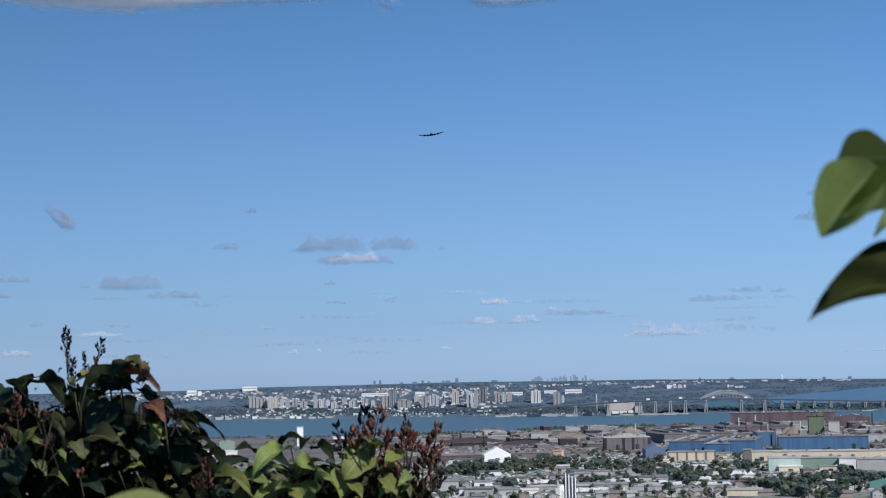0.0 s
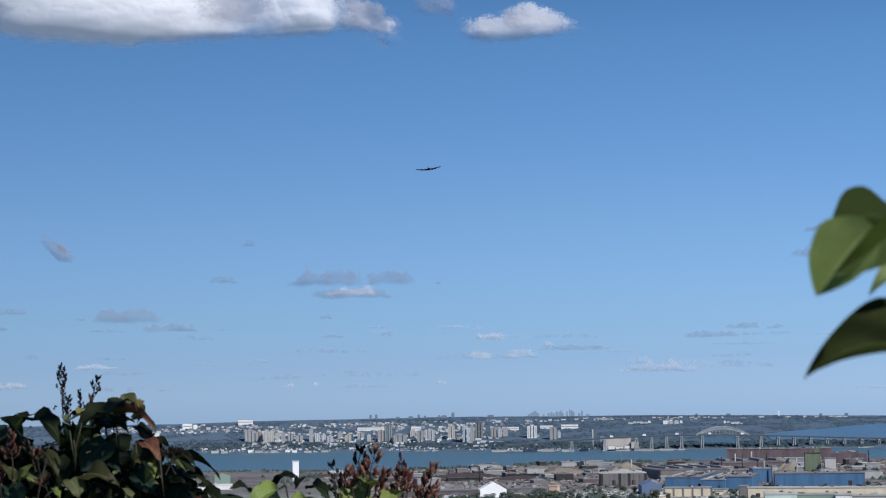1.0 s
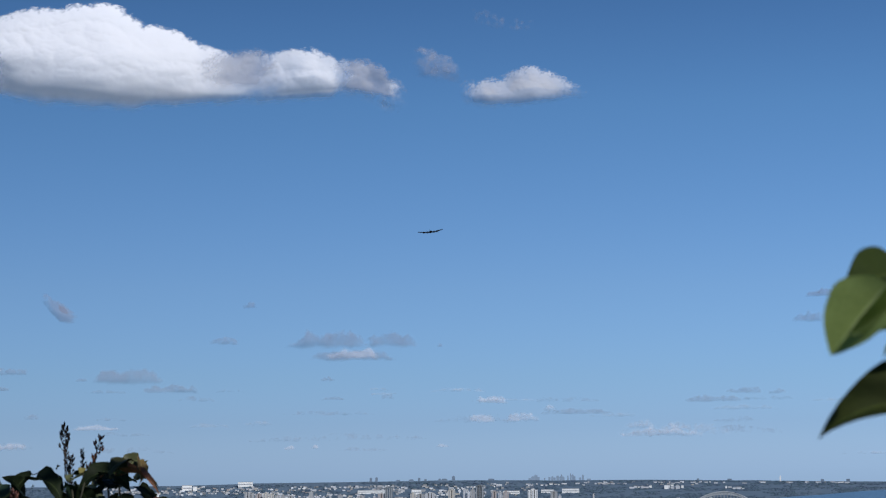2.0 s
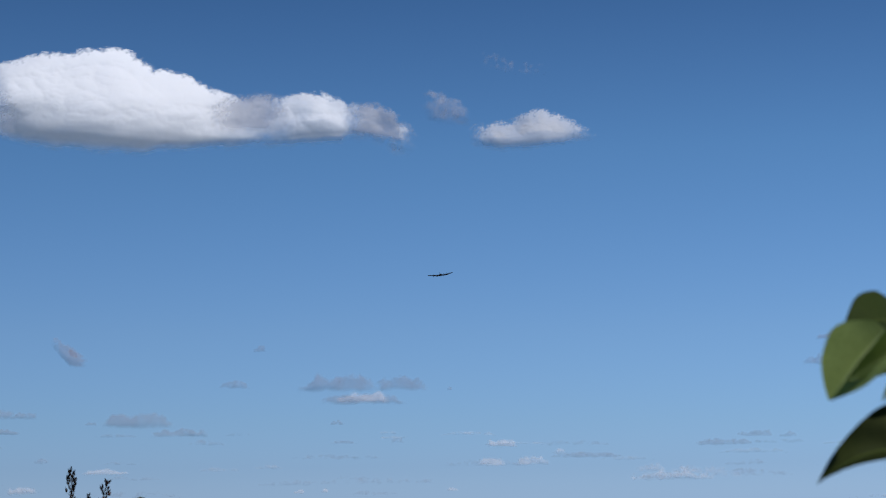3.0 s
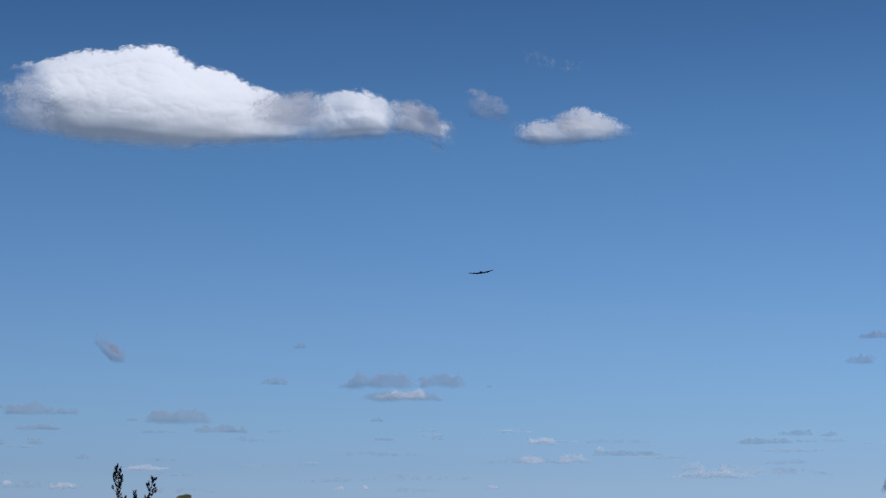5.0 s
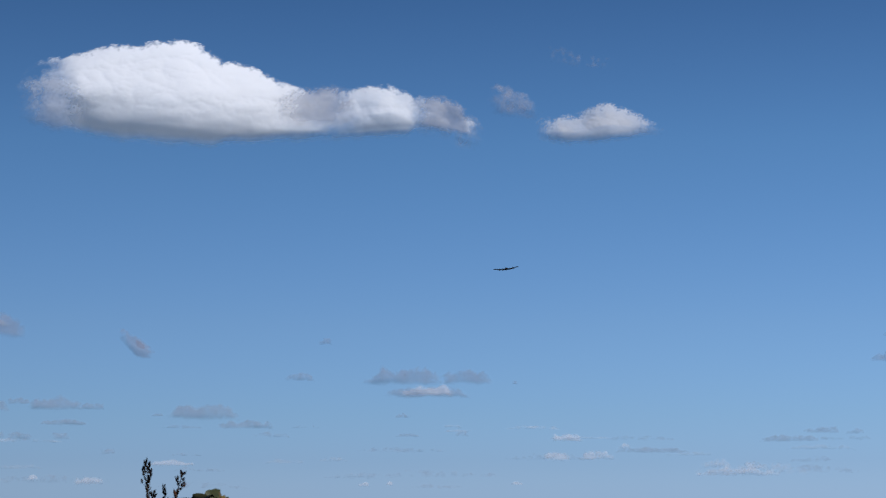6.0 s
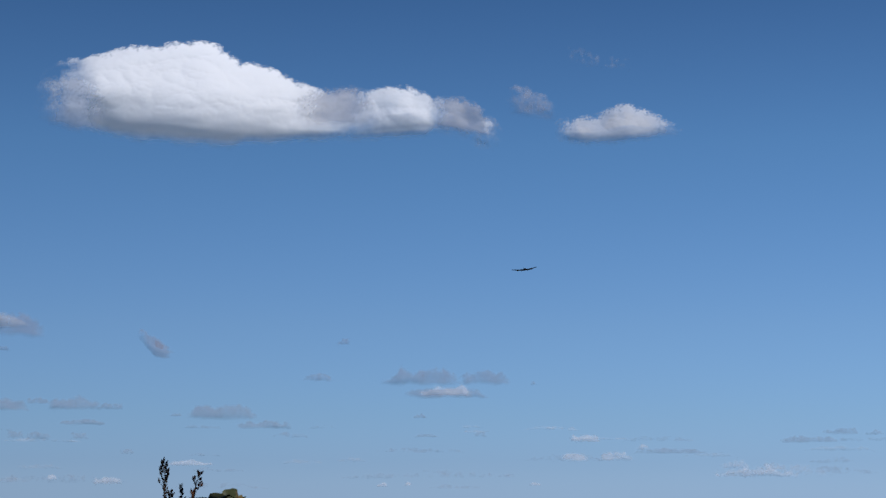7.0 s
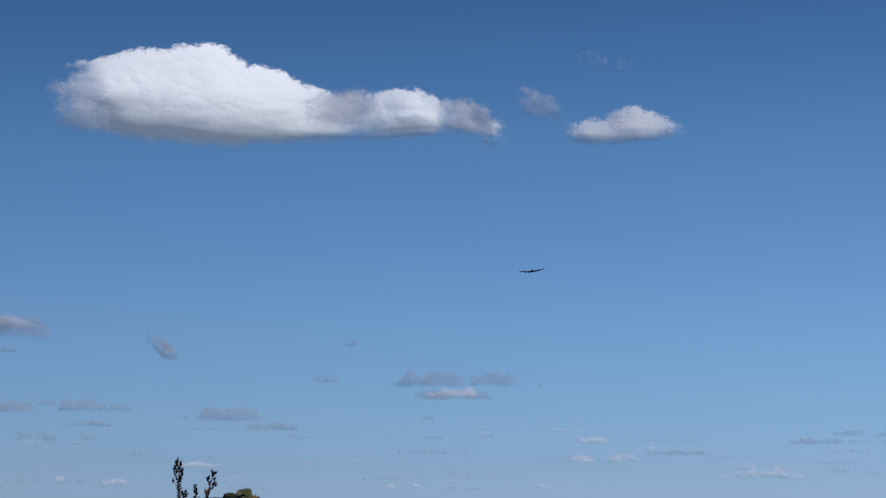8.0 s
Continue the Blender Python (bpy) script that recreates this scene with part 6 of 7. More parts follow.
def panicle(shrub, base, tip, red, fat=0.020, size=1.0, seed=0):
    """A dry upright seed head: a thin axis, short side twigs and pairs of pointed capsules at their ends."""
    r = random.Random(500 + seed)
    inv = shrub.matrix_world.inverted()
    a, b = inv @ Vector(base), inv @ Vector(tip)
    b = b + (a - b).normalized() * 0.014 * size
    d = b - a
    ln, way = d.length, d.normalized()
    side = way.orthogonal().normalized()
    bow = a + d * 0.5 + Vector((r.uniform(-0.004, 0.004), 0, 0))
    bm = bmesh.new()
    tube(bm, [a - way * 0.05, a, bow, b], [0.0024, 0.0020, 0.0015, 0.0008], 5)
    caps = bmesh.new()

    def capsule(c, w, hl, hw):
        u = w.orthogonal().normalized()
        v = w.cross(u)
        p, q = caps.verts.new(c), caps.verts.new(c + w * hl * 2)
        rings = [[caps.verts.new(c + w * hl * f + (u * x + v * y) * hw * g) for x, y in ((1, 0), (0.3, 0.9), (-0.8, 0.6), (-0.8, -0.6), (0.3, -0.9))] for f, g in ((0.45, 0.85), (1.0, 1.0))]
        for i in range(5):
            j = (i + 1) % 5
            caps.faces.new((p, rings[0][j], rings[0][i]))
            caps.faces.new((rings[0][i], rings[0][j], rings[1][j], rings[1][i]))
            caps.faces.new((q, rings[1][i], rings[1][j]))

    tiers = max(4, int(ln / (0.0090 * size)))
    for k in range(tiers):
        f = 0.06 + 0.94 * k / (tiers - 1)
        root = (a.lerp(bow, f * 2) if f < 0.5 else bow.lerp(b, f * 2 - 1))
        reach = fat * min(1.0, (1.08 - f) * 1.5) * r.uniform(0.45, 1.1)
        g0 = k * 1.57 + r.uniform(-0.5, 0.5)
        for g in (g0, g0 + math.pi):
            if r.random() < 0.12:
                continue
            out = (Matrix.Rotation(g, 3, way) @ side) * reach
            end = root + out * 0.8 + way * reach * 0.7
            tube(bm, [root, root + out * 0.4 + way * reach * 0.15, end], [0.0012, 0.001, 0.0008], 4)
            for i in range(r.choice((1, 2, 2, 3)) if reach > 0.009 else 1):
                w = (out.normalized() * r.uniform(0.1, 0.8) + way + Vector((r.gauss(0, 0.22), r.gauss(0, 0.22), r.gauss(0, 0.1)))).normalized()
                capsule(end - w * 0.003 * i + Vector((r.gauss(0, 0.002), r.gauss(0, 0.002), -0.006 * i)) * size, w, r.uniform(0.0075, 0.0120) * size, r.uniform(0.0034, 0.0050) * size)
    capsule(b - way * 0.006, way, 0.009 * size, 0.0036 * size)
    axis = part("seed_head", bm, M_STALK, shrub, "dry upright lilac seed head on a thin stalk")
    tagged(part("seed_plume", caps, M_CAPSULE if red else M_CAPSULE_SHADED, axis, "pointed dry seed capsules"), kind="stuff")


def stem(bm, r, p0, p1, r0=0.012, r1=0.003):
    p0, p1 = Vector(p0), Vector(p1)
    m = p0.lerp(p1, 0.5) + Vector((r.gauss(0, 0.05), r.gauss(0, 0.05), 0.05))
    tube(bm, [p0, p0.lerp(m, 0.5), m, m.lerp(p1, 0.6), p1], [r0, r0 * 0.8, r0 * 0.6, (r0 + r1) / 3, r1], 6)


def joined_leaves(name, label, shrub, spots, mats, r):
    """The leaves behind and below, in one mesh."""
    verts, faces, mi, ribs = [], [], [], []
    inv = shrub.matrix_world.inverted()
    for p, way, up, size in spots:
        k = r.randrange(len(mats))
        me = LEAVES[mats[k]][r.randrange(5)]
        m = inv @ leaf_pose(p, way, up, size)
        n = len(verts)
        verts += [m @ v.co for v in me.vertices]
        ribs += [1.0 if i % 7 == 3 else 0.0 for i in range(len(me.vertices))]
        for f in me.polygons:
            faces.append([n + i for i in f.vertices])
            mi.append(k)
    me = bpy.data.meshes.new(name)
    me.from_pydata(verts, [], faces)
    for m in mats:
        me.materials.append(m)
    me.attributes.new("rib", "FLOAT", "POINT").data.foreach_set("value", ribs)
    me.polygons.foreach_set("material_index", mi)
    me.polygons.foreach_set("use_smooth", [True] * len(me.polygons))
    ob = new(name, me)
    ob.parent = shrub
    return tagged(ob, label, kind="stuff")


# small openings in the crowns of the shrubs, through which the distance shows: x, z, half width
GAPS = ((-1.087, 99.948, 0.010), (-1.057, 99.938, 0.018), (-1.010, 99.922, 0.012), (-0.979, 99.955, 0.006), (-0.897, 99.958, 0.012), (-0.871, 99.955, 0.012), (-0.847, 99.955, 0.010), (-0.817, 99.925, 0.020), (-0.826, 99.968, 0.010), (-0.112, 99.771, 0.012), (-0.068, 99.758, 0.012), (-0.085, 99.715, 0.012), (-0.035, 99.726, 0.012))


def in_gap(p, way, size):
    """True for a leaf that would close one of the openings, seen along the slope of the hill."""
    for f in (0.25, 0.5, 0.75):
        q = Vector(p) + Vector(way).normalized() * size * f
        k = 5.3 / q.y
        if any(math.hypot(q.x * k - x, 100.0 + (q.z - 100.0) * k - z) < half + size * 0.13 for x, z, half in GAPS):
            return True
    return False


def shrub(label, top, near, count, behind, light, dry, seed, base, drop=0.16):
    """Leaves filled in under a skyline of points (x, y, z)."""
    r = random.Random(seed)
    s = thing("lilac_shrub", label, "shrub", pose(*base), "lilac shrubs")
    inv = s.matrix_world.inverted()
    xs, zs = [p[0] for p in top], [p[2] for p in top]
    for k in range(13):
        x = xs[0] + (xs[-1] - xs[0]) * (k + 0.5) / 13
        bm = bmesh.new()
        stem(bm, r, inv @ Vector((base[0] + r.gauss(0, 0.08), base[1] + r.gauss(0, 0.06), base[2] - 0.05)), inv @ Vector((x, near + r.uniform(0.1, 0.35), float(np.interp(x, xs, zs)) - 0.06)))
        part("stem", bm, M_BARK, s)
    for k in range(count):
        x = r.uniform(xs[0], xs[-1])
        t = float(np.interp(x, xs, zs))
        y = near + r.uniform(0, 0.45)
        size = r.uniform(0.045, 0.08)
        z = t - 0.03 - abs(r.gauss(0, drop))
        way, up = random_leaf(r)
        f = r.random()
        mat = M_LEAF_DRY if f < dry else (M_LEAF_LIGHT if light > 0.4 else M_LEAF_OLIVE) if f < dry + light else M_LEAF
        kind = r.randrange(5)
        if not in_gap((x, y, z), way, size):
            add_leaf(s, mat, kind, (x, y, z), way, up, size)
    spots = []
    for k in range(behind):
        x = r.uniform(xs[0] - 0.05, xs[-1] + 0.03)
        t = float(np.interp(x, xs, zs))
        z = t - 0.065 - (r.random() ** 1.2 * drop * 2.5 if k < behind * 0.75 else r.uniform(0.3, 1.25))
        way, up = random_leaf(r)
        p, size = (x, near + r.uniform(0.12, 0.8), z), r.uniform(0.05, 0.085)
        if not in_gap(p, way, size):
            spots.append((p, way, up, size))
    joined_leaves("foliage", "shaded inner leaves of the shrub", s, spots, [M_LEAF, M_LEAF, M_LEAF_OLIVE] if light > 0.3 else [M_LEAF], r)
    return s


SKY_A = [(-1.404, 5.5, 100.010), (-1.218, 5.5, 99.983), (-1.125, 5.5, 99.970), (-1.063, 5.5, 99.994), (-1.000, 5.5, 100.039), (-0.938, 5.5, 100.053), (-0.884, 5.5, 100.037), (-0.838, 5.5, 99.928), (-0.769, 5.5, 99.888), (-0.707, 5.5, 99.849), (-0.654, 5.5, 99.786), (-0.624, 5.5, 99.739)]
SKY_B = [(-0.651, 5.5, 99.706), (-0.589, 5.5, 99.746), (-0.527, 5.5, 99.776), (-0.449, 5.5, 99.785), (-0.372, 5.5, 99.768), (-0.294, 5.5, 99.787), (-0.232, 5.5, 99.809), (-0.155, 5.5, 99.789), (-0.093, 5.5, 99.760), (-0.065, 5.5, 99.690)]
shrub_a = shrub("dark green lilac shrub with dry seed heads on the brow", SKY_A, 5.34, 260, 1700, 0.10, 0.01, 11, (-0.85, 5.75, 98.35))
shrub_b = shrub("light green lilac shrub with red-brown dry seed heads", SKY_B, 5.22, 190, 1000, 0.34, 0.02, 12, (-0.30, 5.75, 98.35), drop=0.085)

# near-black copy of the seed head colour, shade put in for silhouetted heads
M_CAPSULE_SHADED = foliage("shaded_seed_head", (0.016, 0.010, 0.009), (0.010, 0.007, 0.006), 60, 0.4, 0.1, island=True)
panicle(shrub_a, (-1.004, 5.400, 99.958), (-1.022, 5.400, 100.080), 0, 0.011, 0.50, seed=0)
panicle(shrub_a, (-1.021, 5.400, 100.062), (-1.025, 5.400, 100.141), 0, 0.019, 0.85, seed=100)
panicle(shrub_a, (-1.009, 5.400, 100.004), (-1.001, 5.400, 100.057), 0, 0.009, 0.70, seed=1)
panicle(shrub_a, (-0.970, 5.400, 99.997), (-0.974, 5.400, 100.073), 0, 0.008, 0.50, seed=2)
panicle(shrub_a, (-0.955, 5.400, 99.996), (-0.939, 5.400, 100.051), 1, 0.016, 0.75, seed=3)
panicle(shrub_a, (-0.939, 5.400, 100.039), (-0.923, 5.400, 100.109), 1, 0.014, 0.90, seed=101)
panicle(shrub_a, (-0.933, 5.400, 99.990), (-0.911, 5.400, 100.028), 1, 0.010, 0.80, seed=4)
panicle(shrub_a, (-1.111, 5.200, 99.889), (-1.115, 5.200, 99.968), 1, 0.022, 1.00, seed=5)
panicle(shrub_a, (-1.046, 5.200, 99.888), (-1.052, 5.200, 99.920), 1, 0.018, 1.00, seed=6)
panicle(shrub_a, (-1.143, 5.200, 99.825), (-1.149, 5.200, 99.885), 1, 0.020, 1.00, seed=7)
panicle(shrub_a, (-1.023, 5.200, 99.817), (-1.032, 5.200, 99.846), 1, 0.018, 1.00, seed=8)
panicle(shrub_a, (-0.623, 5.200, 99.704), (-0.628, 5.200, 99.790), 1, 0.016, 1.00, seed=9)
panicle(shrub_a, (-0.951, 5.200, 99.743), (-0.956, 5.200, 99.769), 1, 0.012, 0.90, seed=10)
panicle(shrub_a, (-0.648, 5.200, 99.701), (-0.652, 5.200, 99.744), 1, 0.014, 0.90, seed=11)
panicle(shrub_a, (-0.712, 5.200, 99.891), (-0.725, 5.200, 99.916), 0, 0.008, 1.00, seed=12)
panicle(shrub_a, (-0.694, 5.200, 99.891), (-0.682, 5.200, 99.917), 0, 0.010, 1.10, seed=13)
panicle(shrub_a, (-1.064, 5.200, 99.905), (-1.075, 5.200, 99.942), 0, 0.010, 0.90, seed=14)
panicle(shrub_b, (-0.266, 5.246, 99.792), (-0.292, 5.246, 99.873), 0, 0.019, 1.15, seed=30)
panicle(shrub_b, (-0.229, 5.155, 99.795), (-0.244, 5.155, 99.866), 1, 0.027, 1.15, seed=31)
panicle(shrub_b, (-0.219, 5.218, 99.836), (-0.209, 5.218, 99.915), 0, 0.017, 1.21, seed=32)
panicle(shrub_b, (-0.188, 5.155, 99.820), (-0.168, 5.155, 99.914), 1, 0.027, 1.26, seed=33)
panicle(shrub_b, (-0.209, 5.229, 99.803), (-0.199, 5.229, 99.869), 1, 0.029, 1.15, seed=34)
panicle(shrub_b, (-0.172, 5.186, 99.793), (-0.140, 5.186, 99.855), 1, 0.019, 1.15, seed=35)
panicle(shrub_b, (-0.248, 5.247, 99.783), (-0.259, 5.247, 99.842), 0, 0.020, 1.15, seed=36)
panicle(shrub_b, (-0.105, 5.258, 99.797), (-0.107, 5.258, 99.890), 1, 0.015, 1.03, seed=37)
panicle(shrub_b, (-0.108, 5.206, 99.791), (-0.100, 5.206, 99.855), 1, 0.031, 1.15, seed=38)
panicle(shrub_b, (-0.092, 5.260, 99.785), (-0.079, 5.260, 99.841), 1, 0.020, 1.15, seed=39)
panicle(shrub_b, (-0.036, 5.184, 99.787), (-0.019, 5.184, 99.874), 1, 0.018, 1.15, seed=40)
panicle(shrub_b, (-0.044, 5.159, 99.742), (-0.047, 5.159, 99.835), 1, 0.025, 1.15, seed=41)
panicle(shrub_b, (-0.027, 5.154, 99.756), (-0.031, 5.154, 99.814), 1, 0.018, 1.15, seed=43)
panicle(shrub_b, (-0.040, 5.172, 99.692), (-0.014, 5.172, 99.751), 0, 0.018, 1.03, seed=44)
panicle(shrub_b, (-0.203, 5.195, 99.726), (-0.196, 5.195, 99.784), 1, 0.029, 1.03, seed=45)
panicle(shrub_b, (-0.133, 5.167, 99.694), (-0.131, 5.167, 99.761), 1, 0.025, 1.03, seed=47)
panicle(shrub_b, (-0.188, 5.184, 99.686), (-0.185, 5.184, 99.741), 1, 0.027, 1.03, seed=50)
panicle(shrub_b, (-0.064, 5.255, 99.679), (-0.038, 5.255, 99.722), 0, 0.020, 1.03, seed=51)
panicle(shrub_b, (-0.126, 5.249, 99.757), (-0.132, 5.249, 99.813), 1, 0.025, 1.15, seed=52)
panicle(shrub_b, (-0.149, 5.192, 99.757), (-0.155, 5.192, 99.801), 1, 0.018, 1.03, seed=53)
panicle(shrub_b, (-0.065, 5.216, 99.702), (-0.060, 5.216, 99.798), 1, 0.027, 1.15, seed=42)
panicle(shrub_b, (-0.174, 5.217, 99.718), (-0.165, 5.217, 99.777), 1, 0.029, 1.03, seed=46)
panicle(shrub_b, (-0.083, 5.245, 99.671), (-0.082, 5.245, 99.750), 1, 0.025, 1.03, seed=49)

# tiny leaves added to scatter bright specks over the shrubs
more = random.Random(91)
for sh, sky_line, n, depth, mats in ((shrub_a, SKY_A, 70, 0.30, [M_LEAF, M_LEAF_OLIVE, M_LEAF_DRY]), (shrub_b, SKY_B, 70, 0.14, [M_LEAF_OLIVE, M_LEAF_LIGHT, M_LEAF_DRY])):
    spots = []
    for k in range(n):
        x = more.uniform(sky_line[0][0], sky_line[-1][0])
        z = float(np.interp(x, [p[0] for p in sky_line], [p[2] for p in sky_line])) - more.uniform(0.0, depth)
        way, up = random_leaf(more, 0.1)
        spots.append((Vector((x, more.uniform(5.16, 5.30), z)), way, up + Vector((0, -0.5, 0)), more.choice((0.008, 0.012, 0.018, 0.026))))
    joined_leaves("young_foliage", "tiny leaves added as bright specks between larger ones", sh, spots, mats, more)
M_TWIG = surface("pale_green_twig", (0.060, 0.056, 0.030), (0.035, 0.033, 0.019), 0.7, 30, 6, dist=0.001)
for sh, a, b, c in (
        (shrub_a, (-1.044, 5.170, 99.769), (-1.032, 5.170, 99.832), (-1.011, 5.170, 99.914)), (shrub_a, (-1.032, 5.170, 99.778), (-1.014, 5.170, 99.802), (-0.998, 5.170, 99.812)),
        (shrub_a, (-0.846, 5.170, 99.760), (-0.838, 5.170, 99.740), (-0.828, 5.170, 99.713)), (shrub_a, (-0.799, 5.170, 99.753), (-0.788, 5.170, 99.733), (-0.781, 5.170, 99.715)),
        (shrub_a, (-1.099, 5.170, 99.837), (-1.108, 5.170, 99.823), (-1.119, 5.170, 99.809)), (shrub_a, (-0.948, 5.170, 99.939), (-0.941, 5.170, 99.903), (-0.944, 5.170, 99.859)),
        (shrub_a, (-0.958, 5.170, 99.965), (-0.951, 5.170, 99.917), (-0.941, 5.170, 99.873)), (shrub_a, (-0.926, 5.170, 99.982), (-0.941, 5.170, 99.924), (-0.947, 5.170, 99.881)),
        (shrub_a, (-0.787, 5.170, 99.936), (-0.786, 5.170, 99.900), (-0.795, 5.170, 99.863)), (shrub_a, (-0.725, 5.170, 99.884), (-0.720, 5.170, 99.833), (-0.715, 5.170, 99.789)),
        (shrub_b, (-0.403, 5.170, 99.818), (-0.395, 5.170, 99.776), (-0.392, 5.170, 99.728)), (shrub_b, (-0.392, 5.170, 99.740), (-0.405, 5.170, 99.766), (-0.418, 5.170, 99.787)),
        (shrub_b, (-0.392, 5.170, 99.740), (-0.379, 5.170, 99.761), (-0.376, 5.170, 99.780)), (shrub_b, (-0.187, 5.170, 99.814), (-0.186, 5.170, 99.799), (-0.189, 5.170, 99.782)),
        (shrub_b, (-0.152, 5.170, 99.755), (-0.149, 5.170, 99.764), (-0.146, 5.170, 99.775)), (shrub_b, (-0.598, 5.170, 99.689), (-0.602, 5.170, 99.712), (-0.612, 5.170, 99.727)),
        (shrub_b, (-0.598, 5.170, 99.700), (-0.589, 5.170, 99.717), (-0.586, 5.170, 99.729)), (shrub_b, (-0.067, 5.170, 99.684), (-0.057, 5.170, 99.707), (-0.027, 5.170, 99.740)),
        (shrub_b, (-0.082, 5.170, 99.685), (-0.100, 5.170, 99.717), (-0.105, 5.170, 99.749)), (shrub_b, (-0.063, 5.170, 99.684), (-0.062, 5.170, 99.719), (-0.068, 5.170, 99.748)),
        (shrub_b, (-0.046, 5.170, 99.684), (-0.033, 5.170, 99.715), (-0.021, 5.170, 99.733)), (shrub_b, (-0.263, 5.170, 99.737), (-0.268, 5.170, 99.766), (-0.276, 5.170, 99.810)),
        (shrub_b, (-0.358, 5.170, 99.722), (-0.350, 5.170, 99.739), (-0.341, 5.170, 99.750)), (shrub_b, (-0.126, 5.170, 99.685), (-0.132, 5.170, 99.717), (-0.129, 5.170, 99.740))):
    inv = sh.matrix_world.inverted()
    part("twig", tube(bmesh.new(), [inv @ Vector(a), inv @ Vector(b), inv @ Vector(c)], [0.0024, 0.0020, 0.0012], 6), M_TWIG, sh, smooth=True)


def set_leaf(shrub, mat, k, bx, by, bz, tx, ty, tz, up, label="", slim=1.0, kinds=LEAVES):
    """A leaf whose base and tip lie at the two places."""
    p, q = Vector((bx, by, bz)), Vector((tx, ty, tz))
    end = kinds[mat][k].vertices[-4].co
    m = leaf_pose(p, q - p, up, (q - p).length / end.length) @ Matrix.Rotation(-math.atan2(end.z, end.y), 4, "X") @ Matrix.Diagonal((slim, 1, 1, 1))
    ob = new("leaf", kinds[mat][k])
    ob.parent = shrub
    ob.matrix_basis = shrub.matrix_world.inverted() @ m
    return tagged(ob, label)


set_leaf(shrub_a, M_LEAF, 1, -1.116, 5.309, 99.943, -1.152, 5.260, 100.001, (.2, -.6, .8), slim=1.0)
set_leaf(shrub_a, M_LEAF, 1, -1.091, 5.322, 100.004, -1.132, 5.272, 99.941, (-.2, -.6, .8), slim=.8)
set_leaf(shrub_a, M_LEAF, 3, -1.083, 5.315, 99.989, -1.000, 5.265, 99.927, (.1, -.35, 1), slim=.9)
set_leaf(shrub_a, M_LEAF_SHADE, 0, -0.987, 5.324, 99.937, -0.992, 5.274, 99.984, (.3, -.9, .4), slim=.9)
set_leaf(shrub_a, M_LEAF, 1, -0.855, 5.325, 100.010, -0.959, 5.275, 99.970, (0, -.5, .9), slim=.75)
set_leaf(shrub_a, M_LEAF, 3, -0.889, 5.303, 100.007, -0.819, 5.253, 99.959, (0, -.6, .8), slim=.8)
set_leaf(shrub_a, M_LEAF_DULL, 1, -0.822, 5.221, 100.037, -0.864, 5.170, 100.006, (-.3, -.7, .8), slim=.95)
set_leaf(shrub_a, M_LEAF_DULL, 4, -0.796, 5.253, 100.042, -0.852, 5.204, 100.000, (.2, -.9, .6), slim=.8)
set_leaf(shrub_a, M_LEAF_DRY, 0, -0.793, 5.230, 100.041, -0.787, 5.180, 99.976, (.8, -.9, .2), "yellowing curled leaf", slim=.55)
set_leaf(shrub_a, M_LEAF_RUST, 3, -0.842, 5.229, 100.000, -0.736, 5.179, 99.956, (0, -.4, 1), "brown and orange withered leaf", slim=.28)
set_leaf(shrub_a, M_LEAF_RUST, 1, -0.776, 5.230, 99.930, -0.726, 5.180, 99.876, (.5, -1, .2), "brown and orange withered leaf", slim=.75)
set_leaf(shrub_a, M_LEAF, 1, -0.699, 5.300, 99.879, -0.580, 5.250, 99.835, (0.05, -0.5, 1), slim=0.3)
set_leaf(shrub_a, M_LEAF, 4, -0.725, 5.300, 99.897, -0.642, 5.250, 99.840, (0, -0.6, 0.9), slim=0.6)
set_leaf(shrub_a, M_LEAF_DULL, 3, -0.701, 5.253, 99.888, -0.636, 5.204, 99.865, (.1, -.5, 1), slim=.45)
set_leaf(shrub_a, M_LEAF, 3, -0.633, 5.319, 99.787, -0.576, 5.269, 99.756, (0, -.4, 1), slim=.7)
set_leaf(shrub_a, M_LEAF_LIGHT, 4, -1.110, 5.246, 99.832, -1.051, 5.196, 99.880, (.3, -.9, .5), slim=.5)
set_leaf(shrub_a, M_LEAF_OLIVE, 4, -1.109, 5.226, 99.835, -1.142, 5.176, 99.884, (.4, -.8, .5), slim=.42)
set_leaf(shrub_a, M_LEAF_MID, 1, -1.106, 5.245, 99.832, -1.047, 5.195, 99.828, (.1, -.8, .8), slim=.55)
set_leaf(shrub_a, M_LEAF_DULL, 0, -1.038, 5.255, 99.908, -0.993, 5.205, 99.837, (.5, -.9, .3), slim=.62)
set_leaf(shrub_a, M_LEAF_OLIVE, 2, -0.969, 5.241, 99.835, -0.934, 5.191, 99.792, (.4, -.9, .5), slim=.95)
set_leaf(shrub_a, M_LEAF_DULL, 1, -0.929, 5.250, 99.849, -0.837, 5.200, 99.819, (.2, -.9, .6), slim=.85)
set_leaf(shrub_a, M_LEAF_LIGHT, 4, -0.833, 5.247, 99.762, -0.784, 5.197, 99.770, (.2, -.8, .7), slim=.8)
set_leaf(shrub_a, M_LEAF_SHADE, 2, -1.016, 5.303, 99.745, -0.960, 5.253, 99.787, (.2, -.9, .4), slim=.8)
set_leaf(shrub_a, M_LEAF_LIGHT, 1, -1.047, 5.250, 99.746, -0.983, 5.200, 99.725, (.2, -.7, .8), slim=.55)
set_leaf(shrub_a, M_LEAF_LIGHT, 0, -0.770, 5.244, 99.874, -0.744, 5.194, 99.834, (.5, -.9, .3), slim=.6)
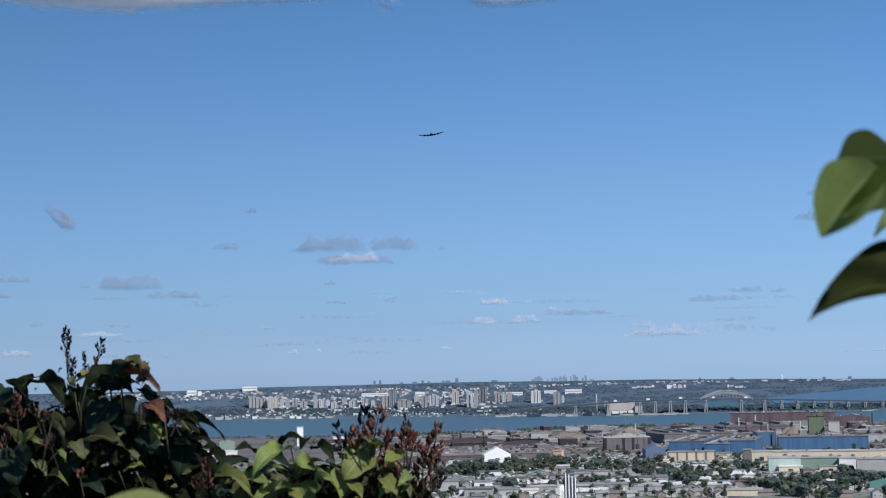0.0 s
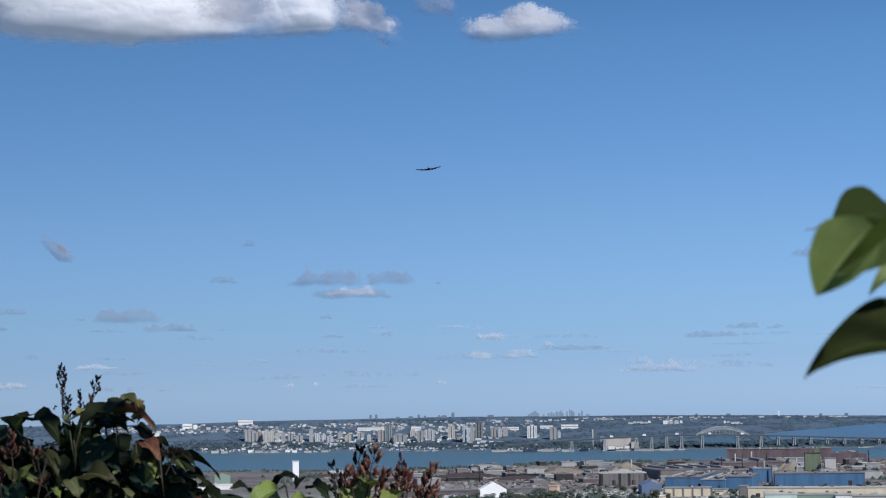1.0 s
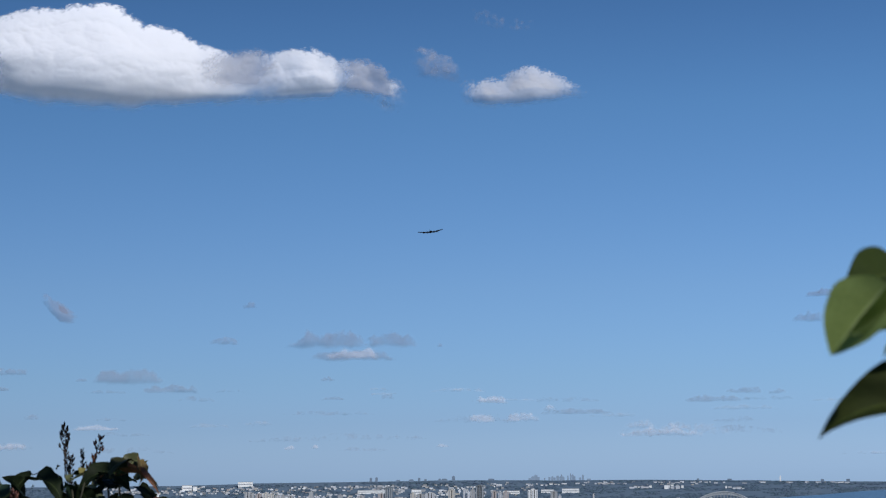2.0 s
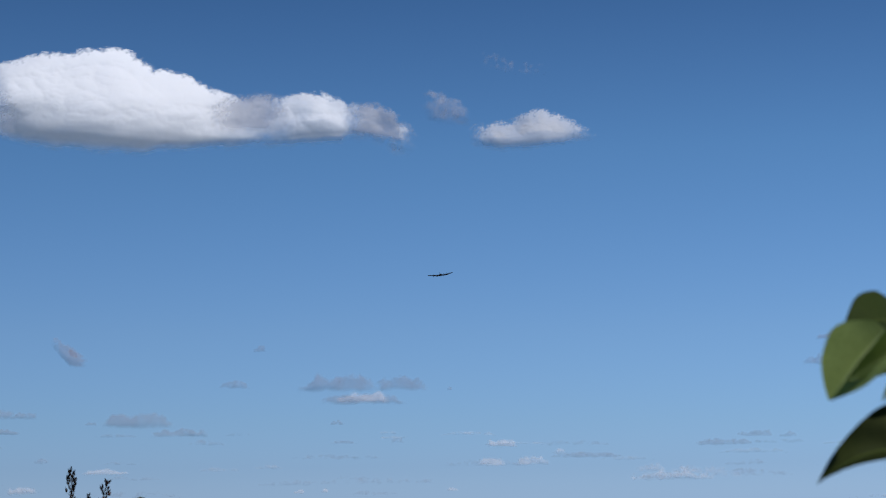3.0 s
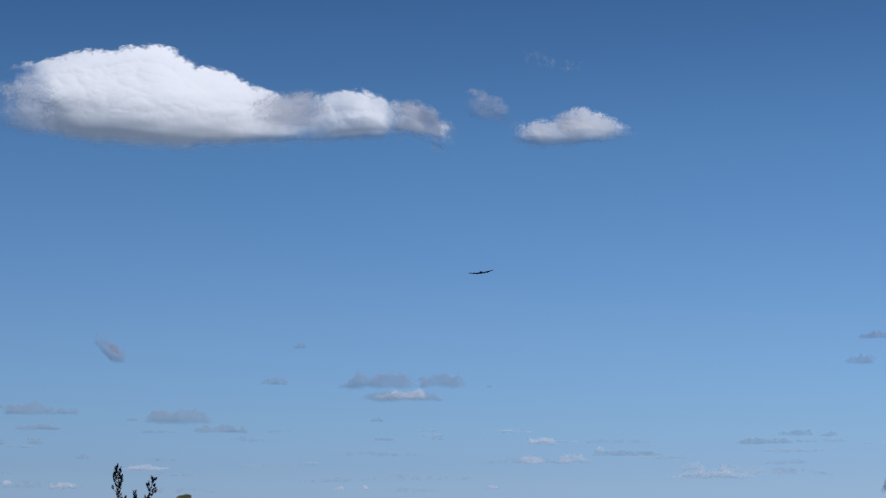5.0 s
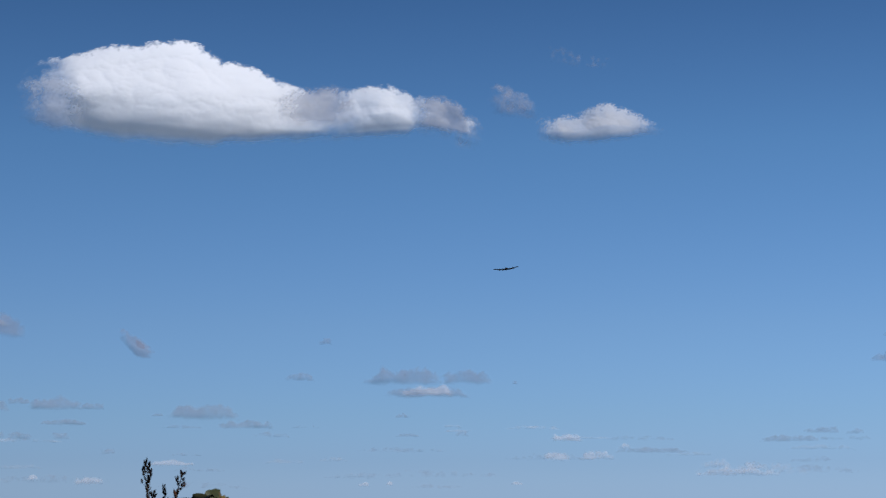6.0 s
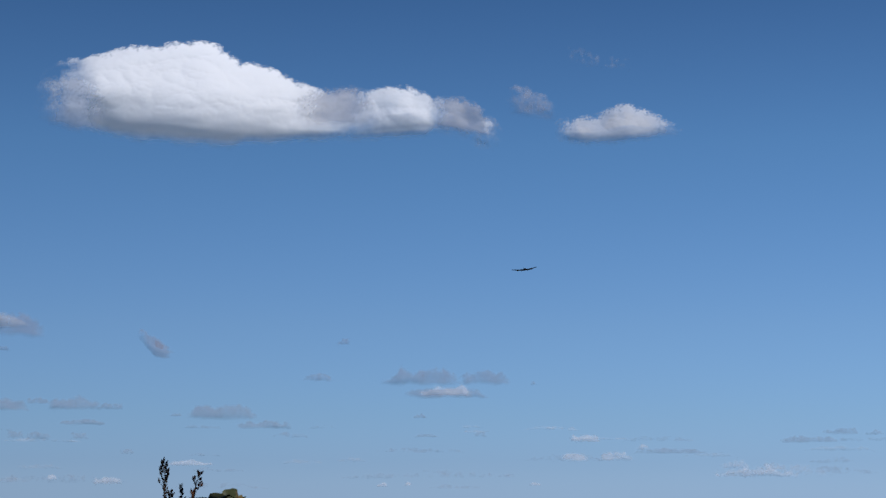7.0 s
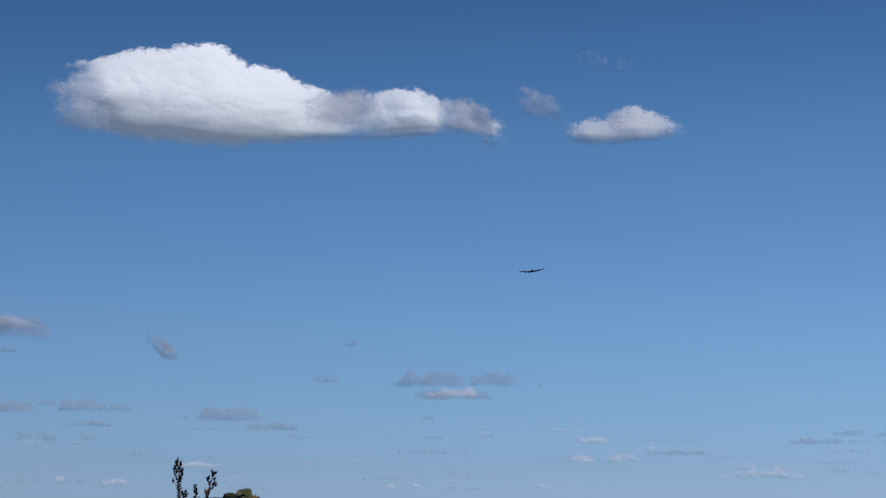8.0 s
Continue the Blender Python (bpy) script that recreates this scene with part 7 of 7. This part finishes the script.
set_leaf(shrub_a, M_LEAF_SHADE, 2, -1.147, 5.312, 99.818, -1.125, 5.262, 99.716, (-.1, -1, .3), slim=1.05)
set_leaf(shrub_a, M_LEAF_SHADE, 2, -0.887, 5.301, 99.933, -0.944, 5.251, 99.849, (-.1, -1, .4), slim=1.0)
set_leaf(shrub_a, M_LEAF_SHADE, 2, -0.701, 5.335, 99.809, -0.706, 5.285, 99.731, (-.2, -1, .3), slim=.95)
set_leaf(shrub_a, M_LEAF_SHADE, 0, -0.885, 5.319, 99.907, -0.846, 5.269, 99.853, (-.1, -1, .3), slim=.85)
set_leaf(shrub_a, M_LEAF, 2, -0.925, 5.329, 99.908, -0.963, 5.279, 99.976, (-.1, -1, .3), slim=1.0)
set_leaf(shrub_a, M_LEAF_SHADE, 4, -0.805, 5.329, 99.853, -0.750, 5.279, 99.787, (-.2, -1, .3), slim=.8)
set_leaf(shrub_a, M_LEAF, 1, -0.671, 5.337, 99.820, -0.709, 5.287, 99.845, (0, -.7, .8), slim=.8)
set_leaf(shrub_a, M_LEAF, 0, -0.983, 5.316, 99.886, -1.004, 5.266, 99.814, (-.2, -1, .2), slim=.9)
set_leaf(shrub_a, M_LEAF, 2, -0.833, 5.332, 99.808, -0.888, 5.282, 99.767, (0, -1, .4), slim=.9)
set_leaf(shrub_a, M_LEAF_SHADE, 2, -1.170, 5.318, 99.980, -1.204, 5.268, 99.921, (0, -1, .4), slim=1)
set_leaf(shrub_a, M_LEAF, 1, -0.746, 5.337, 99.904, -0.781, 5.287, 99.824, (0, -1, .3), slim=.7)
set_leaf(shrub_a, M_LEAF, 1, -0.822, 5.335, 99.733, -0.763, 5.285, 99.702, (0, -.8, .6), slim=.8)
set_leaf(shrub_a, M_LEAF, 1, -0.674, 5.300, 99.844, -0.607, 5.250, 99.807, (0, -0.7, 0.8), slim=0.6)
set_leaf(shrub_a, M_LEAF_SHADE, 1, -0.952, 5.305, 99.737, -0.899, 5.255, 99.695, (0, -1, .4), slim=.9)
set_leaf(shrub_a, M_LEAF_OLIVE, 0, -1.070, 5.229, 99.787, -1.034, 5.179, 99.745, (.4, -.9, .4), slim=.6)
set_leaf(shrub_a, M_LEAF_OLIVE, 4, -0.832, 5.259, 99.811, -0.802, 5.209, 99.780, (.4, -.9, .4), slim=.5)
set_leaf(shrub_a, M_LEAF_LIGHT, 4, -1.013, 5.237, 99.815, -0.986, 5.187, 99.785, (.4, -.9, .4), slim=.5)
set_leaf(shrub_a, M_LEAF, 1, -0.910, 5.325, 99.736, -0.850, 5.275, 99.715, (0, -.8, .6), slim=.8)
set_leaf(shrub_a, M_LEAF_OLIVE, 1, -0.717, 5.232, 99.869, -0.657, 5.182, 99.851, (.2, -.6, .9), slim=.45)
set_leaf(shrub_b, M_LEAF_LIGHT, 3, -0.424, 5.180, 99.803, -0.499, 5.130, 99.726, (-.1, -.75, .8), slim=.62)
set_leaf(shrub_b, M_LEAF_SHADE, 1, -0.522, 5.255, 99.770, -0.603, 5.205, 99.746, (0, -.6, .9), slim=.62)
set_leaf(shrub_b, M_LEAF_LIGHT, 3, -0.582, 5.174, 99.740, -0.495, 5.124, 99.689, (.2, -.7, .8), slim=.5)
set_leaf(shrub_b, M_LEAF_LIGHT, 2, -0.349, 5.183, 99.774, -0.392, 5.133, 99.770, (.2, -.9, .5), slim=1.1)
set_leaf(shrub_b, M_LEAF_OLIVE, 1, -0.359, 5.183, 99.756, -0.305, 5.133, 99.771, (.2, -.7, .9), slim=.5)
set_leaf(shrub_b, M_LEAF_LIGHT, 2, -0.381, 5.196, 99.716, -0.353, 5.146, 99.651, (.1, -.9, .6), slim=1.05)
set_leaf(shrub_b, M_LEAF_LIGHT, 1, -0.407, 5.187, 99.706, -0.503, 5.137, 99.676, (.1, -.7, .9), slim=.5)
set_leaf(shrub_b, M_LEAF_LIGHT, 2, -0.212, 5.190, 99.800, -0.266, 5.140, 99.724, (.2, -.95, .45), slim=1.0)
set_leaf(shrub_b, M_LEAF_LIGHT, 0, -0.277, 5.194, 99.742, -0.277, 5.144, 99.678, (.3, -.9, .5), slim=.9)
set_leaf(shrub_b, M_LEAF_LIGHT, 2, -0.148, 5.200, 99.765, -0.107, 5.150, 99.796, (.3, -.9, .6), slim=.95)
set_leaf(shrub_b, M_LEAF_OLIVE, 4, -0.188, 5.187, 99.805, -0.216, 5.137, 99.837, (.2, -.8, .7), slim=.8)
set_leaf(shrub_b, M_LEAF_LIGHT, 4, -0.187, 5.167, 99.805, -0.168, 5.117, 99.824, (.3, -.9, .6), slim=.9)
set_leaf(shrub_b, M_LEAF_SHADE, 0, -0.200, 5.274, 99.822, -0.205, 5.224, 99.765, (-.2, -1, .2), slim=.85)
set_leaf(shrub_b, M_LEAF_LIGHT, 0, -0.168, 5.199, 99.722, -0.179, 5.149, 99.676, (.5, -.9, .4), slim=.6)
set_leaf(shrub_b, M_LEAF_LIGHT, 0, -0.146, 5.196, 99.722, -0.148, 5.146, 99.678, (.6, -.9, .3), slim=.55)
set_leaf(shrub_b, M_LEAF, 3, -0.434, 5.263, 99.806, -0.369, 5.213, 99.832, (0, -.5, .9), slim=.6)
set_leaf(shrub_b, M_LEAF, 1, -0.373, 5.269, 99.830, -0.382, 5.219, 99.808, (0, -.9, .3), slim=.9)
set_leaf(shrub_b, M_LEAF, 3, -0.340, 5.248, 99.804, -0.290, 5.198, 99.774, (0, -.5, .9), slim=.75)
set_leaf(shrub_b, M_LEAF, 1, -0.507, 5.273, 99.796, -0.550, 5.223, 99.810, (0, -.6, .8), slim=.7)
set_leaf(shrub_b, M_LEAF_MID, 1, -0.467, 5.183, 99.749, -0.412, 5.133, 99.757, (0, -.8, .7), slim=.6)
set_leaf(shrub_b, M_LEAF_MID, 4, -0.510, 5.171, 99.743, -0.451, 5.121, 99.720, (0, -.9, .5), slim=.6)
set_leaf(shrub_b, M_LEAF_MID, 1, -0.343, 5.162, 99.719, -0.286, 5.112, 99.735, (.1, -.8, .7), slim=.6)
set_leaf(shrub_b, M_LEAF_SHADE, 0, -0.312, 5.274, 99.742, -0.340, 5.224, 99.689, (-.2, -1, .2), slim=.9)
set_leaf(shrub_b, M_LEAF_SHADE, 1, -0.461, 5.280, 99.785, -0.415, 5.230, 99.760, (0, -.9, .5), slim=.8)
set_leaf(shrub_b, M_LEAF_LIGHT, 0, -0.248, 5.163, 99.717, -0.218, 5.114, 99.676, (.4, -.9, .4), slim=.7)
set_leaf(shrub_b, M_LEAF, 1, -0.282, 5.272, 99.778, -0.316, 5.222, 99.803, (0, -.7, .8), slim=.7)
set_leaf(shrub_b, M_LEAF_SHADE, 1, -0.578, 5.256, 99.703, -0.614, 5.206, 99.675, (0, -.8, .6), slim=.8)
set_leaf(shrub_b, M_LEAF_OLIVE, 0, -0.467, 5.166, 99.685, -0.418, 5.116, 99.737, (.3, -.9, .5), slim=.5)
set_leaf(shrub_b, M_LEAF_OLIVE, 0, -0.115, 5.172, 99.714, -0.096, 5.122, 99.676, (.4, -.9, .4), slim=.6)
set_leaf(shrub_b, M_LEAF_LIGHT, 4, -0.337, 5.191, 99.746, -0.290, 5.141, 99.716, (.2, -.8, .6), slim=.5)
set_leaf(shrub_b, M_LEAF_LIGHT, 2, -0.132, 5.140, 99.792, -0.155, 5.090, 99.771, (.2, -.9, .6), slim=.9)
set_leaf(shrub_b, M_LEAF_LIGHT, 4, -0.162, 5.140, 99.733, -0.129, 5.090, 99.685, (.2, -.9, .6), slim=0.8)
set_leaf(shrub_b, M_LEAF_MID, 1, -0.096, 5.140, 99.736, -0.126, 5.090, 99.716, (.2, -.9, .6), slim=0.8)
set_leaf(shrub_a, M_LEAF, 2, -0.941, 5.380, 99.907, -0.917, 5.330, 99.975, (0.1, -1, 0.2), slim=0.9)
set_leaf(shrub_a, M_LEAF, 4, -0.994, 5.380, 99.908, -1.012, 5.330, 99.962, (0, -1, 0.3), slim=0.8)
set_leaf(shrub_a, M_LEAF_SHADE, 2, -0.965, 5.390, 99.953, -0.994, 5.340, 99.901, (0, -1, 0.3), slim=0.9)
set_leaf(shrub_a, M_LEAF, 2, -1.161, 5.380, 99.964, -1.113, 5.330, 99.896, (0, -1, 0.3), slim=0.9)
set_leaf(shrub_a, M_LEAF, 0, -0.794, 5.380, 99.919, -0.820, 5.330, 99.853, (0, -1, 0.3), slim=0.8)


# the tall lilac beside the viewpoint, of which a few leaves hang into view
# spots kept in sun: the added crown is left open towards them
OPEN_TO_SUN = [(Vector((0.2449, 1.2200, 100.1016)), 0.2), (Vector((-0.8000, 5.3000, 100.0195)), 0.045), (Vector((-1.086, 5.200, 99.868)), 0.06), (Vector((-1.005, 5.200, 99.881)), 0.05), (Vector((-0.951, 5.200, 99.825)), 0.05), (Vector((-0.881, 5.200, 99.842)), 0.06), (Vector((-0.805, 5.200, 99.775)), 0.05), (Vector((-1.014, 5.200, 99.750)), 0.06), (Vector((-1.137, 5.200, 99.869)), 0.05), (Vector((-0.753, 5.200, 99.862)), 0.04), (Vector((-0.750, 5.200, 99.905)), 0.06), (Vector((-0.795, 5.200, 100.01)), 0.05), (Vector((-1.028, 5.200, 99.838)), 0.04), (Vector((-1.110, 5.200, 99.934)), 0.05), (Vector((-0.668, 5.200, 99.886)), 0.05), (Vector((-0.625, 5.200, 99.757)), 0.05), (Vector((-0.1490, 5.2000, 99.7218)), 0.16), (Vector((-0.5000, 5.2000, 99.7285)), 0.15), (Vector((-0.7777, 5.2000, 99.7629)), 0.12)]
TO_SUN = Vector((math.sin(sa) * math.cos(se), math.cos(sa) * math.cos(se), math.sin(se)))


def tall_lilac():
    r = random.Random(44)
    base = (1.55, 2.3, 98.35)
    s = thing("lilac_bush", "tall lilac bush with broad glossy leaves hanging close", "shrub", pose(*base), "lilac shrubs")
    inv = s.matrix_world.inverted()
    # crown out of view, added where it casts shade on the shrubs
    ends = [Vector((r.uniform(-1.0, -0.42), r.uniform(0.0, 1.5), r.uniform(3.7, 4.8))) for k in range(9)] + [Vector((r.uniform(-0.1, 0.5), r.uniform(-2.9, -1.8), r.uniform(3.4, 4.2))) for k in range(4)] + [Vector((r.uniform(0.3, 0.9), r.uniform(-1.8, -0.3), r.uniform(3.0, 4.2))) for k in range(6)]
    spots = []
    for q in ends:
        bm = bmesh.new()
        root = Vector((r.gauss(0, 0.1), r.gauss(0, 0.1), -0.05))
        stem(bm, r, root, q, 0.025, 0.006)
        part("stem", bm, M_BARK, s)
        for k in range(150 if q.x < -0.3 else 28):
            f = 1.05 - 0.55 * r.random() ** 1.5
            way, up = random_leaf(r)
            p = Vector(base) + root.lerp(q, f) + Vector((r.gauss(0, 0.17), r.gauss(0, 0.17), r.gauss(0, 0.12)))
            if any(((p - q0) - TO_SUN * max(0.0, (p - q0).dot(TO_SUN))).length < gap for q0, gap in OPEN_TO_SUN):
                continue
            if p.x > 0.27 * p.y + 0.22 or p.z - 100 > 0.33 * max(p.y, 0) + 0.25:
                spots.append((p, way, up, r.uniform(0.06, 0.10)))
    bm = bmesh.new()
    stem(bm, r, (-0.1, -0.1, 1.2), inv @ Vector((0.3214, 1.3200, 100.1163)), 0.012, 0.003)
    tube(bm, [inv @ Vector(p) for p in ((0.3250, 1.3200, 100.1125), (0.3140, 1.3200, 100.1202), (0.2955, 1.3200, 100.1281))], [0.003, 0.0025, 0.0015], 6)
    tube(bm, [inv @ Vector(p) for p in ((0.3250, 1.3200, 100.1125), (0.3164, 1.3200, 100.0789), (0.3061, 1.3100, 100.0636))], [0.003, 0.002, 0.0015], 6)
    part("twig", bm, M_BARK, s, "thin forked twig")
    joined_leaves("foliage", "unseen leafy crown added to shade the shrubs", s, spots, [M_LEAF, M_LEAF_LIGHT], r)
    return s


lilac = tall_lilac()
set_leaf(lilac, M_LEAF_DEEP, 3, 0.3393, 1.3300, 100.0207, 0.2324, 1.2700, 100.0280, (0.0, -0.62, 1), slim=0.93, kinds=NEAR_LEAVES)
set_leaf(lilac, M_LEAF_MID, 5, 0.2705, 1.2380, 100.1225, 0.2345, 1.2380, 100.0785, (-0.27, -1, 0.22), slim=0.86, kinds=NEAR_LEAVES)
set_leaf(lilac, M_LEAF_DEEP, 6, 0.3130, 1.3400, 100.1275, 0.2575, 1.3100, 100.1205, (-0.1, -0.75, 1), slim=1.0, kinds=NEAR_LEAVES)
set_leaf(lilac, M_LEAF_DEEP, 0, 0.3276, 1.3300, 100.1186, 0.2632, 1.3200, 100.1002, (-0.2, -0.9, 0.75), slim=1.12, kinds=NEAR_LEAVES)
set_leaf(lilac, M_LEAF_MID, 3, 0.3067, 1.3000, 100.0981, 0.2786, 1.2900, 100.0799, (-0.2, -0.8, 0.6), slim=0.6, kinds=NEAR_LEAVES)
# dark leaf added in front, standing in for the folded leaf's shaded half
set_leaf(lilac, M_LEAF_SHADED_HALF, 2, 0.2854, 1.2220, 100.1198, 0.2425, 1.2200, 100.0898, (0.15, -1, -0.3), slim=0.62, kinds=NEAR_LEAVES)


def sprig():
    s = thing("lilac_sprig", "low light green lilac sprig beside the viewpoint", "shrub", pose(-0.25, 1.45, 98.35), "lilac shrubs")
    bm = bmesh.new()
    inv = s.matrix_world.inverted()
    tube(bm, [(0, 0, -0.05), (0.02, 0, 0.7), (0.01, 0, 1.2), inv @ Vector((-0.1967, 1.4200, 99.9052))], [0.006, 0.005, 0.003, 0.0015], 6)
    part("stem", bm, M_BARK, s)
    return s


low_sprig = sprig()
set_leaf(low_sprig, M_LEAF_MID, 2, -0.1897, 1.4200, 99.8900, -0.2580, 1.3800, 99.8975, (0.25, -0.7, 0.7), kinds=NEAR_LEAVES)
